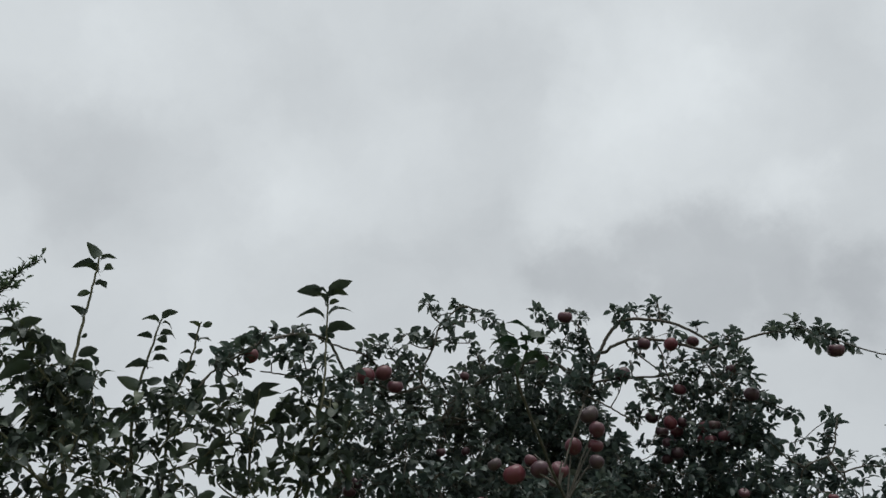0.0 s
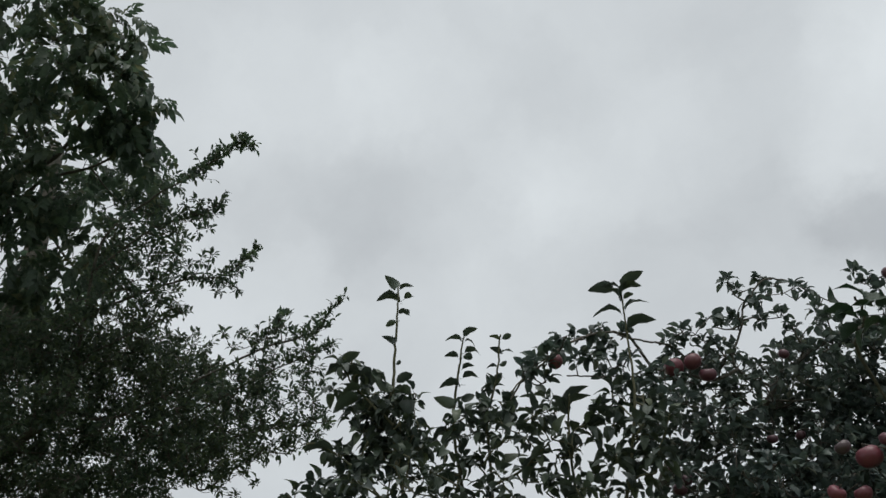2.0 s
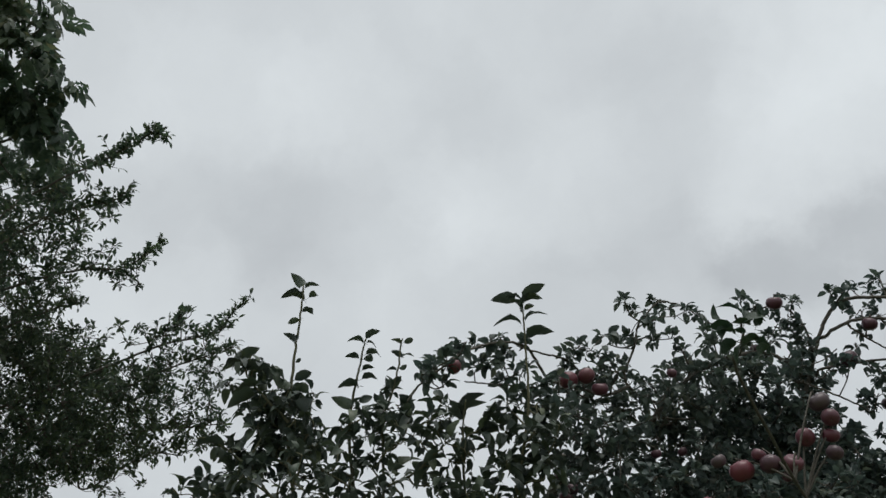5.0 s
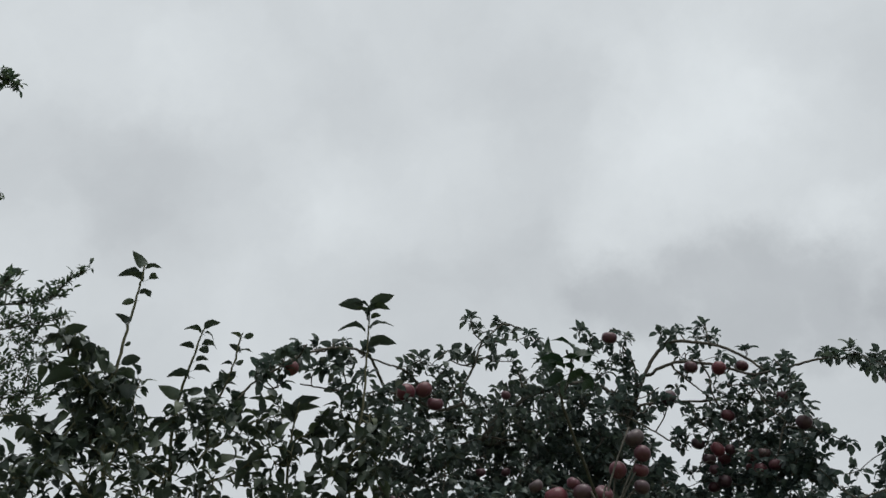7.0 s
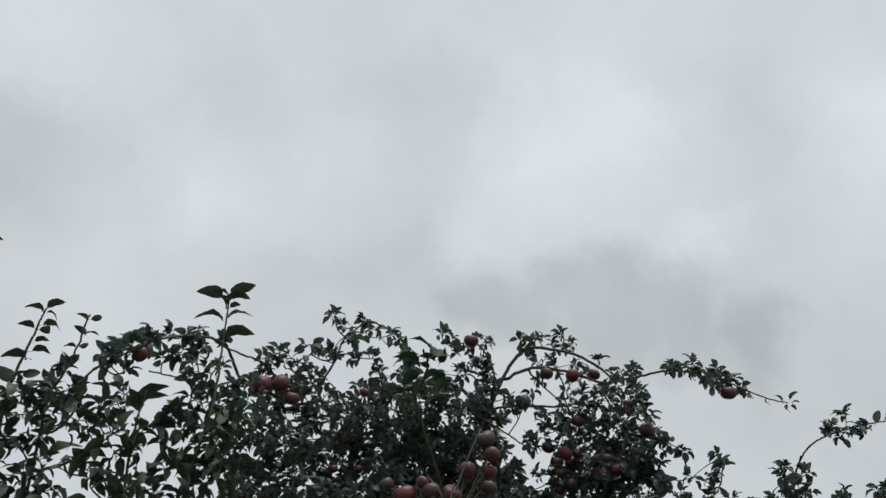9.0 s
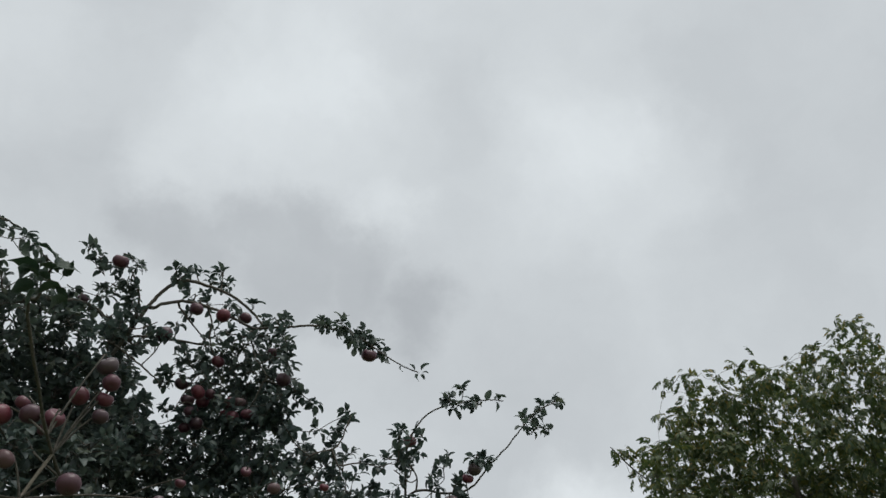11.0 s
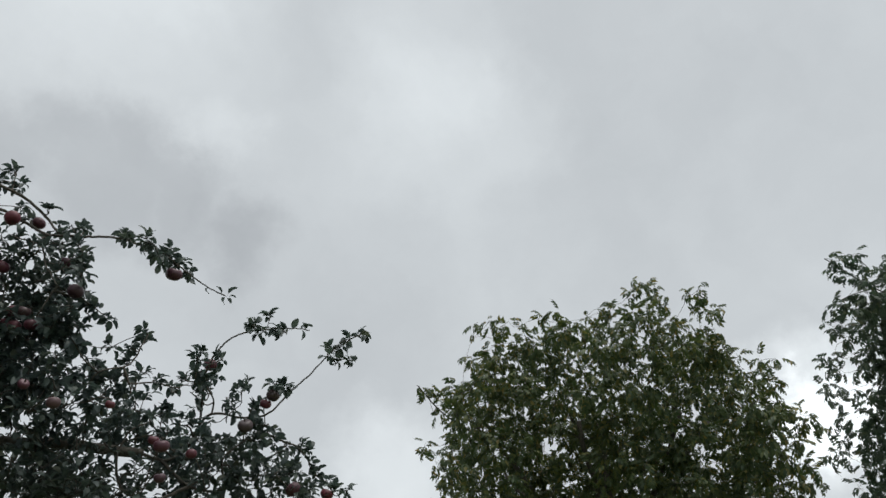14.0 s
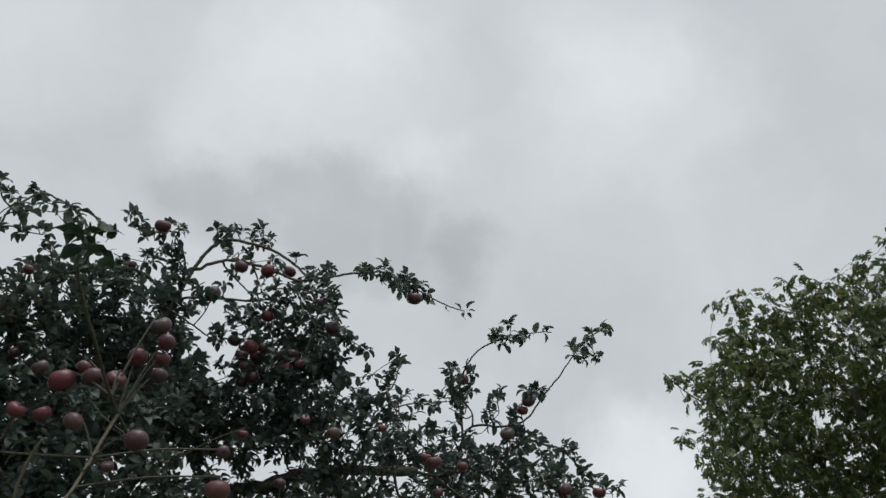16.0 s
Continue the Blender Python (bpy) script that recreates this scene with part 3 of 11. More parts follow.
limb(tree_red, 0.0040, 0.0020, (1.168, 2.600, 2.288), (1.274, 2.600, 2.345), (1.308, 2.600, 2.419), (1.325, 2.600, 2.465))
limb(tree_red, 0.0040, 0.0018, (1.293, 2.600, 2.286), (1.380, 2.600, 2.306), (1.445, 2.600, 2.300), (1.492, 2.600, 2.323))
limb(tree_red, 0.0060, 0.0025, (1.644, 2.560, 1.981), (1.631, 2.560, 2.076), (1.720, 2.560, 2.158), (1.799, 2.560, 2.223))
limb(tree_red, 0.0070, 0.0030, (1.347, 2.660, 1.957), (1.309, 2.660, 2.049), (1.338, 2.660, 2.145), (1.401, 2.660, 2.187))
limb(tree_red, 0.0050, 0.0022, (0.233, 1.750, 2.256), (0.239, 1.700, 2.279), (0.248, 1.650, 2.308), (0.235, 1.600, 2.319))
limb(tree_red, 0.0045, 0.0022, (0.177, 1.950, 1.775), (0.176, 1.913, 1.855), (0.192, 1.875, 1.919), (0.207, 1.837, 1.945), (0.217, 1.800, 1.948), bark=BARK_PALE)
# leafy sprays along the outline
spray(tree_red, -0.53, 1.91, 2.39, 0.022)
spray(tree_red, -0.50, 1.91, 2.41, 0.024)
spray(tree_red, -0.50, 2.00, 2.40, 0.017)
spray(tree_red, -0.44, 1.86, 2.41, 0.016)
spray(tree_red, -0.45, 1.98, 2.48, 0.016)
spray(tree_red, -0.41, 1.90, 2.47, 0.016)
spray(tree_red, -0.43, 2.11, 2.56, 0.017)
spray(tree_red, -0.39, 2.12, 2.58, 0.016)
spray(tree_red, -0.38, 2.20, 2.63, 0.016)
spray(tree_red, -0.34, 2.15, 2.57, 0.016)
spray(tree_red, -0.32, 2.23, 2.60, 0.024)
spray(tree_red, -0.41, 2.04, 2.47, 0.019)
spray(tree_red, -0.38, 2.05, 2.48, 0.016)
spray(tree_red, -0.36, 2.15, 2.52, 0.025)
spray(tree_red, -0.32, 2.10, 2.46, 0.021)
spray(tree_red, -0.30, 2.20, 2.53, 0.023)
spray(tree_red, -0.29, 2.28, 2.51, 0.029)
spray(tree_red, -0.31, 2.20, 2.45, 0.031)
spray(tree_red, -0.36, 2.09, 2.43, 0.016)
spray(tree_red, -0.57, 2.08, 2.51, 0.016)
spray(tree_red, -0.55, 1.97, 2.44, 0.016)
spray(tree_red, -0.48, 1.94, 2.42, 0.017)
spray(tree_red, -0.21, 2.41, 2.64, 0.026)
spray(tree_red, -0.17, 2.39, 2.66, 0.020)
spray(tree_red, -0.14, 2.42, 2.66, 0.022)
spray(tree_red, -0.09, 2.45, 2.72, 0.019)
spray(tree_red, -0.08, 2.58, 2.75, 0.022)
spray(tree_red, -0.11, 2.45, 2.64, 0.026)
spray(tree_red, -0.07, 2.48, 2.62, 0.035)
spray(tree_red, -0.04, 2.52, 2.62, 0.028)
spray(tree_red, -0.01, 2.61, 2.74, 0.022)
spray(tree_red, 0.00, 2.50, 2.74, 0.018)
spray(tree_red, -0.01, 2.48, 2.84, 0.018)
spray(tree_red, 0.01, 2.65, 2.89, 0.021)
spray(tree_red, 0.05, 2.46, 2.78, 0.016)
spray(tree_red, 0.08, 2.53, 2.80, 0.025)
spray(tree_red, 0.10, 2.59, 2.90, 0.023)
spray(tree_red, 0.13, 2.70, 2.92, 0.023)
spray(tree_red, 0.17, 2.58, 2.84, 0.016)
spray(tree_red, 0.21, 2.54, 2.81, 0.016)
spray(tree_red, 0.06, 2.58, 2.75, 0.016)
spray(tree_red, 0.12, 2.54, 2.73, 0.016)
spray(tree_red, 0.15, 2.58, 2.70, 0.020)
spray(tree_red, 0.11, 2.59, 2.65, 0.023)
spray(tree_red, 0.08, 2.56, 2.59, 0.023)
spray(tree_red, 0.17, 2.64, 2.69, 0.020)
spray(tree_red, 0.22, 2.65, 2.74, 0.021)
spray(tree_red, 0.24, 2.75, 2.83, 0.020)
spray(tree_red, -0.25, 2.44, 2.58, 0.017)
spray(tree_red, 0.38, 2.75, 2.95, 0.020)
spray(tree_red, 0.42, 2.74, 2.91, 0.018)
spray(tree_red, 0.47, 2.81, 2.93, 0.024)
spray(tree_red, 0.52, 2.80, 2.95, 0.018)
spray(tree_red, 0.54, 2.73, 2.91, 0.016)
spray(tree_red, 0.44, 2.74, 2.86, 0.020)
spray(tree_red, 0.49, 2.83, 2.87, 0.018)
spray(tree_red, 0.53, 2.78, 2.88, 0.022)
spray(tree_red, 0.57, 2.78, 2.84, 0.022)
spray(tree_red, 0.56, 2.80, 2.80, 0.020)
spray(tree_red, 0.51, 2.78, 2.75, 0.026)
spray(tree_red, 0.58, 2.80, 2.75, 0.036)
spray(tree_red, 0.52, 2.69, 2.67, 0.026)
spray(tree_red, 0.45, 2.85, 2.83, 0.020)
spray(tree_red, 0.69, 2.82, 2.97, 0.019)
spray(tree_red, 0.71, 2.78, 2.94, 0.022)
spray(tree_red, 0.78, 2.88, 3.00, 0.023)
spray(tree_red, 0.87, 2.86, 3.03, 0.023)
spray(tree_red, 0.89, 2.85, 2.98, 0.019)
spray(tree_red, 0.84, 2.89, 2.99, 0.017)
spray(tree_red, 0.74, 2.93, 2.96, 0.019)
spray(tree_red, 0.78, 2.86, 2.91, 0.025)
spray(tree_red, 0.84, 2.92, 2.91, 0.021)
spray(tree_red, 0.93, 2.96, 2.95, 0.020)
spray(tree_red, 0.98, 2.78, 2.87, 0.019)
spray(tree_red, 0.95, 2.84, 2.85, 0.025)
spray(tree_red, 1.03, 2.82, 2.84, 0.033)
spray(tree_red, 1.03, 2.64, 2.78, 0.024)
spray(tree_red, 1.08, 2.68, 2.80, 0.024)
spray(tree_red, 1.06, 2.81, 2.80, 0.031)
spray(tree_red, 1.02, 2.84, 2.79, 0.023)
spray(tree_red, 0.92, 2.89, 2.85, 0.023)
spray(tree_red, 0.90, 2.77, 2.75, 0.024)
spray(tree_red, 0.90, 2.97, 2.82, 0.030)
spray(tree_red, 0.84, 2.88, 2.75, 0.025)
spray(tree_red, 0.78, 2.87, 2.84, 0.019)
spray(tree_red, 0.73, 2.85, 2.78, 0.016)
spray(tree_red, 0.63, 2.72, 2.71, 0.023)
spray(tree_red, 0.67, 2.75, 2.67, 0.031)
spray(tree_red, 0.61, 2.74, 2.65, 0.031)
spray(tree_red, 0.77, 2.93, 2.74, 0.021)
spray(tree_red, 0.77, 2.80, 2.65, 0.026)
spray(tree_red, 0.83, 2.84, 2.65, 0.030)
spray(tree_red, 0.90, 2.85, 2.64, 0.033)
spray(tree_red, 0.98, 2.84, 2.67, 0.035)
spray(tree_red, 1.00, 2.80, 2.63, 0.030)
spray(tree_red, 1.05, 2.73, 2.69, 0.030)
spray(tree_red, 1.04, 2.62, 2.67, 0.023)
spray(tree_red, 1.02, 2.52, 2.67, 0.016)
spray(tree_red, 1.09, 2.64, 2.65, 0.021)
spray(tree_red, 1.04, 2.72, 2.63, 0.034)
spray(tree_red, 1.07, 2.74, 2.58, 0.040)
spray(tree_red, 1.11, 2.63, 2.57, 0.025)
spray(tree_red, 1.11, 2.60, 2.52, 0.021)
spray(tree_red, 1.13, 2.66, 2.51, 0.021)
spray(tree_red, 1.04, 2.55, 2.47, 0.028)
spray(tree_red, 1.14, 2.59, 2.50, 0.017)
spray(tree_red, 1.18, 2.59, 2.49, 0.016)
spray(tree_red, 1.07, 2.65, 2.45, 0.030)
spray(tree_red, 1.11, 2.74, 2.44, 0.022)
spray(tree_red, 0.98, 2.83, 2.58, 0.036)
spray(tree_red, 0.96, 2.90, 2.66, 0.029)
spray(tree_red, 0.99, 2.76, 2.51, 0.039)
spray(tree_red, 1.00, 2.73, 2.43, 0.039)
spray(tree_red, 1.01, 2.65, 2.39, 0.024)
spray(tree_red, 0.95, 2.75, 2.41, 0.039)
spray(tree_red, 0.83, 2.74, 2.55, 0.023)
spray(tree_red, 0.84, 2.80, 2.42, 0.035)
spray(tree_red, 0.73, 2.77, 2.56, 0.023)
spray(tree_red, 0.78, 2.88, 2.63, 0.018)
spray(tree_red, 0.72, 2.86, 2.56, 0.016)
spray(tree_red, 0.70, 2.88, 2.59, 0.016)
spray(tree_red, 0.76, 2.92, 2.48, 0.018)
spray(tree_red, 0.77, 2.83, 2.42, 0.016)
spray(tree_red, 0.68, 2.88, 2.42, 0.018)
spray(tree_red, 1.18, 2.58, 2.79, 0.016)
spray(tree_red, 1.18, 2.55, 2.75, 0.016)
spray(tree_red, 1.25, 2.57, 2.79, 0.016)
spray(tree_red, 1.27, 2.55, 2.77, 0.016)
spray(tree_red, 1.29, 2.53, 2.73, 0.018)
spray(tree_red, 1.22, 2.66, 2.81, 0.016)
spray(tree_red, 1.29, 2.65, 2.81, 0.016)
spray(tree_red, 1.35, 2.66, 2.79, 0.018)
spray(tree_red, 1.39, 2.65, 2.81, 0.022)
spray(tree_red, 1.43, 2.66, 2.79, 0.022)
spray(tree_red, 1.34, 2.63, 2.75, 0.016)
spray(tree_red, 1.47, 2.69, 2.77, 0.016)
spray(tree_red, 1.40, 2.68, 2.78, 0.016)
spray(tree_red, 1.66, 2.49, 2.54, 0.021)
spray(tree_red, 1.69, 2.48, 2.53, 0.020)
spray(tree_red, 1.73, 2.50, 2.59, 0.016)
spray(tree_red, 1.78, 2.51, 2.57, 0.018)
spray(tree_red, 1.81, 2.51, 2.56, 0.016)
spray(tree_red, 1.65, 2.51, 2.53, 0.016)
spray(tree_red, 1.97, 2.46, 2.50, 0.026)
spray(tree_red, 2.04, 2.48, 2.55, 0.023)
spray(tree_red, 2.06, 2.53, 2.49, 0.017)
spray(tree_red, 2.11, 2.50, 2.51, 0.017)
spray(tree_red, 2.08, 2.47, 2.58, 0.016)
spray(tree_red, 2.14, 2.48, 2.62, 0.017)
spray(tree_red, 1.45, 2.47, 2.37, 0.016)
spray(tree_red, 1.54, 2.48, 2.39, 0.016)
spray(tree_red, 1.55, 2.52, 2.34, 0.016)
spray(tree_red, 1.49, 2.50, 2.40, 0.016)
spray(tree_red, 1.52, 2.52, 2.32, 0.016)
spray(tree_red, 1.48, 2.50, 2.34, 0.016)
spray(tree_red, 1.07, 2.55, 2.37, 0.023)
spray(tree_red, 1.15, 2.62, 2.34, 0.028)
spray(tree_red, 1.28, 2.81, 2.46, 0.028)
spray(tree_red, 1.29, 2.64, 2.42, 0.023)
spray(tree_red, 1.33, 2.63, 2.44, 0.016)
spray(tree_red, 1.38, 2.76, 2.52, 0.016)
spray(tree_red, 1.19, 2.67, 2.33, 0.038)
spray(tree_red, 1.28, 2.68, 2.34, 0.038)
spray(tree_red, 1.41, 2.78, 2.38, 0.026)
spray(tree_red, 1.37, 2.60, 2.31, 0.016)
spray(tree_red, 1.25, 2.69, 2.28, 0.042)
spray(tree_red, 1.12, 2.59, 2.23, 0.040)
spray(tree_red, 1.29, 2.60, 2.24, 0.033)
spray(tree_red, 1.47, 2.68, 2.32, 0.016)
spray(tree_red, 1.60, 2.83, 2.40, 0.023)
spray(tree_red, 1.61, 2.77, 2.40, 0.019)
spray(tree_red, 1.60, 2.69, 2.36, 0.018)
spray(tree_red, 1.57, 2.71, 2.32, 0.028)
spray(tree_red, 1.71, 2.86, 2.38, 0.019)
spray(tree_red, 1.66, 2.85, 2.32, 0.027)
spray(tree_red, 1.45, 2.66, 2.23, 0.035)
spray(tree_red, 1.49, 2.86, 2.24, 0.031)
spray(tree_red, 1.55, 2.74, 2.21, 0.036)
spray(tree_red, 1.62, 2.68, 2.22, 0.026)
spray(tree_red, 1.50, 2.74, 2.16, 0.039)
spray(tree_red, 1.63, 2.84, 2.16, 0.037)
spray(tree_red, 1.71, 2.81, 2.16, 0.033)
spray(tree_red, 1.45, 2.77, 2.13, 0.036)
spray(tree_red, 1.66, 2.58, 2.25, 0.023)
spray(tree_red, 1.66, 2.63, 2.30, 0.022)
spray(tree_red, 1.63, 2.48, 2.29, 0.023)
spray(tree_red, 1.69, 2.55, 2.34, 0.021)
spray(tree_red, 1.66, 2.46, 2.22, 0.026)
spray(tree_red, 1.75, 2.52, 2.26, 0.031)
spray(tree_red, 1.73, 2.42, 2.33, 0.021)
spray(tree_red, 1.78, 2.47, 2.33, 0.019)
spray(tree_red, 1.79, 2.45, 2.34, 0.017)
spray(tree_red, 1.70, 2.43, 2.18, 0.037)
spray(tree_red, 1.74, 2.43, 2.15, 0.034)
spray(tree_red, 1.66, 2.44, 2.13, 0.037)
spray(tree_red, 1.63, 2.50, 2.14, 0.021)
spray(tree_red, 1.86, 2.53, 2.15, 0.024)
spray(tree_red, 1.88, 2.48, 2.14, 0.016)
spray(tree_red, 1.83, 2.38, 2.10, 0.016)
spray(tree_red, 1.93, 2.48, 2.08, 0.016)
spray(tree_red, 1.94, 2.45, 2.04, 0.018)
spray(tree_red, 2.02, 2.50, 2.03, 0.024)
spray(tree_red, 1.97, 2.39, 1.98, 0.021)
spray(tree_red, 2.03, 2.39, 1.99, 0.016)
spray(tree_red, 1.78, 2.46, 2.10, 0.023)
spray(tree_red, 1.74, 2.51, 2.08, 0.031)
spray(tree_red, 1.68, 2.57, 2.08, 0.027)
spray(tree_red, 1.66, 2.51, 2.01, 0.034)
spray(tree_red, 1.65, 2.63, 2.11, 0.025)
spray(tree_red, 1.67, 2.72, 2.06, 0.026)
spray(tree_red, 1.75, 2.51, 2.03, 0.023)
spray(tree_red, 1.84, 2.51, 2.03, 0.017)
spray(tree_red, 1.82, 2.41, 1.96, 0.028)
spray(tree_red, 1.93, 2.44, 1.96, 0.029)
spray(tree_red, 1.92, 2.34, 1.91, 0.030)
spray(tree_red, 1.83, 2.40, 1.90, 0.034)
spray(tree_red, -0.09, 2.27, 2.08, 0.038)
spray(tree_red, -0.07, 2.34, 2.35, 0.045)
spray(tree_red, 0.28, 2.79, 2.71, 0.037)
spray(tree_red, 0.23, 2.87, 2.19, 0.039)
spray(tree_red, 0.48, 2.80, 2.36, 0.034)
spray(tree_red, 0.25, 2.95, 2.45, 0.047)
spray(tree_red, 0.27, 2.94, 2.59, 0.032)
spray(tree_red, -0.24, 2.44, 2.29, 0.034)
spray(tree_red, 0.27, 2.74, 2.20, 0.039)
spray(tree_red, -0.16, 2.68, 2.54, 0.038)
spray(tree_red, 0.64, 2.93, 2.24, 0.036)
spray(tree_red, 0.05, 2.79, 2.56, 0.040)
spray(tree_red, 0.42, 2.64, 2.21, 0.041)
spray(tree_red, -0.09, 2.63, 2.14, 0.036)
spray(tree_red, -0.12, 2.71, 2.64, 0.037)
spray(tree_red, 0.26, 2.83, 2.47, 0.042)
spray(tree_red, 0.44, 2.95, 2.76, 0.037)
spray(tree_red, 0.18, 2.60, 2.48, 0.040)
spray(tree_red, 0.10, 2.72, 2.51, 0.041)
spray(tree_red, 0.09, 2.77, 2.19, 0.041)
spray(tree_red, 0.37, 2.82, 2.37, 0.047)
spray(tree_red, 0.02, 2.72, 2.49, 0.035)
spray(tree_red, -0.05, 2.33, 2.13, 0.045)
spray(tree_red, 0.35, 2.73, 2.47, 0.044)
spray(tree_red, 0.12, 2.62, 2.36, 0.037)
spray(tree_red, -0.21, 2.57, 2.32, 0.033)
spray(tree_red, -0.13, 2.61, 2.20, 0.043)
spray(tree_red, 0.67, 2.98, 2.20, 0.033)
spray(tree_red, 0.55, 2.93, 2.68, 0.047)
spray(tree_red, 0.23, 2.89, 2.32, 0.034)
spray(tree_red, 0.14, 2.68, 2.17, 0.042)
spray(tree_red, -0.09, 2.40, 2.29, 0.044)
spray(tree_red, 0.16, 2.55, 2.59, 0.038)
spray(tree_red, -0.22, 2.19, 2.17, 0.034)
spray(tree_red, 0.26, 2.91, 2.66, 0.040)
spray(tree_red, 0.62, 2.77, 2.33, 0.034)
spray(tree_red, 0.53, 2.91, 2.73, 0.038)
spray(tree_red, 0.51, 3.00, 2.56, 0.040)
spray(tree_red, 0.40, 2.66, 2.47, 0.033)
spray(tree_red, -0.19, 2.64, 2.68, 0.040)
spray(tree_red, -0.20, 2.39, 2.50, 0.038)
spray(tree_red, -0.18, 2.33, 2.41, 0.040)
spray(tree_red, -0.27, 2.26, 2.06, 0.047)
spray(tree_red, 0.04, 2.52, 2.10, 0.037)
spray(tree_red, 0.11, 2.71, 2.55, 0.043)
spray(tree_red, 0.33, 2.88, 2.20, 0.039)
spray(tree_red, -0.26, 2.30, 2.14, 0.033)
spray(tree_red, 0.63, 3.06, 2.54, 0.033)
spray(tree_red, -0.12, 2.45, 2.59, 0.033)
spray(tree_red, -0.17, 2.41, 2.31, 0.041)
spray(tree_red, -0.24, 2.20, 2.34, 0.041)
spray(tree_red, 0.64, 3.04, 2.46, 0.035)
spray(tree_red, 0.01, 2.66, 2.33, 0.047)
spray(tree_red, 0.49, 2.70, 2.53, 0.033)
spray(tree_red, 0.44, 3.01, 2.48, 0.042)
spray(tree_red, 0.08, 2.66, 2.22, 0.047)
spray(tree_red, 0.38, 2.73, 2.31, 0.045)
spray(tree_red, -0.09, 2.41, 2.22, 0.033)
spray(tree_red, 0.53, 2.92, 2.21, 0.036)
spray(tree_red, 0.23, 2.84, 2.26, 0.034)
spray(tree_red, 0.59, 2.72, 2.26, 0.037)
spray(tree_red, 0.43, 2.86, 2.20, 0.048)
spray(tree_red, 0.03, 2.48, 2.51, 0.035)
spray(tree_red, -0.02, 2.76, 2.59, 0.045)
spray(tree_red, 0.49, 2.66, 2.41, 0.035)
spray(tree_red, 0.34, 2.88, 2.25, 0.045)
spray(tree_red, 0.15, 2.52, 2.31, 0.038)
spray(tree_red, 0.49, 2.94, 2.23, 0.043)
spray(tree_red, 0.17, 2.63, 2.22, 0.041)
spray(tree_red, 0.33, 2.73, 2.41, 0.033)
spray(tree_red, 0.64, 3.08, 2.73, 0.041)
spray(tree_red, -0.06, 2.58, 2.51, 0.046)
spray(tree_red, 0.43, 2.66, 2.57, 0.041)
spray(tree_red, 0.06, 2.76, 2.42, 0.037)
spray(tree_red, 0.20, 2.58, 2.32, 0.035)
spray(tree_red, 0.25, 2.83, 2.37, 0.044)
spray(tree_red, -0.30, 2.49, 2.35, 0.047)
spray(tree_red, -0.23, 2.24, 2.42, 0.033)
spray(tree_red, -0.24, 2.49, 2.20, 0.045)
spray(tree_red, 0.50, 3.04, 2.39, 0.047)
spray(tree_red, 0.26, 2.62, 2.13, 0.034)
spray(tree_red, 0.32, 2.64, 2.26, 0.038)
spray(tree_red, 0.14, 2.77, 2.32, 0.041)
spray(tree_red, -0.08, 2.67, 2.50, 0.040)
spray(tree_red, -0.12, 2.45, 2.08, 0.040)
spray(tree_red, 0.03, 2.54, 2.21, 0.041)
spray(tree_red, 0.05, 2.72, 2.20, 0.047)
spray(tree_red, -0.19, 2.40, 2.17, 0.048)
spray(tree_red, 0.33, 2.68, 2.65, 0.039)
spray(tree_red, -0.30, 2.53, 2.42, 0.046)
spray(tree_red, -0.16, 2.36, 2.34, 0.044)
spray(tree_red, 0.38, 3.02, 2.24, 0.048)
spray(tree_red, 0.09, 2.61, 2.25, 0.038)
spray(tree_red, -0.22, 2.42, 2.40, 0.041)
spray(tree_red, -0.04, 2.75, 2.66, 0.036)
spray(tree_red, 0.54, 2.69, 2.29, 0.042)
spray(tree_red, 0.06, 2.65, 2.33, 0.035)
spray(tree_red, 0.43, 2.67, 2.51, 0.042)
spray(tree_red, 0.21, 2.55, 2.49, 0.040)
spray(tree_red, -0.06, 2.41, 2.19, 0.040)
spray(tree_red, -0.20, 2.23, 2.02, 0.035)
spray(tree_red, -0.16, 2.28, 2.18, 0.041)
spray(tree_red, -0.09, 2.30, 2.36, 0.044)
spray(tree_red, 0.53, 2.83, 2.36, 0.045)
spray(tree_red, 0.35, 2.92, 2.60, 0.040)
spray(tree_red, 0.17, 2.52, 2.37, 0.035)
spray(tree_red, 0.30, 2.71, 2.59, 0.032)
spray(tree_red, 0.32, 2.92, 2.43, 0.040)
spray(tree_red, 0.10, 2.74, 2.46, 0.040)
spray(tree_red, 0.27, 2.93, 2.35, 0.042)
spray(tree_red, 0.33, 2.98, 2.40, 0.043)
spray(tree_red, 0.08, 2.52, 2.54, 0.036)
spray(tree_red, 0.45, 2.97, 2.52, 0.039)
spray(tree_red, -0.14, 2.52, 2.26, 0.034)
spray(tree_red, -0.22, 2.31, 2.10, 0.043)
spray(tree_red, -0.02, 2.70, 2.41, 0.041)
spray(tree_red, 0.53, 2.92, 2.28, 0.046)
spray(tree_red, -0.15, 2.25, 2.06, 0.040)
spray(tree_red, -0.12, 2.28, 2.30, 0.034)
spray(tree_red, -0.14, 2.55, 2.54, 0.041)
spray(tree_red, -0.10, 2.49, 2.36, 0.034)
spray(tree_red, -0.03, 2.55, 2.21, 0.043)
spray(tree_red, 0.16, 2.52, 2.49, 0.045)
spray(tree_red, -0.26, 2.50, 2.38, 0.041)
spray(tree_red, 0.61, 3.06, 2.67, 0.033)
spray(tree_red, 0.37, 2.62, 2.22, 0.037)
spray(tree_red, 0.14, 2.79, 2.63, 0.040)
spray(tree_red, 0.56, 2.87, 2.23, 0.045)
spray(tree_red, -0.01, 2.41, 2.40, 0.036)
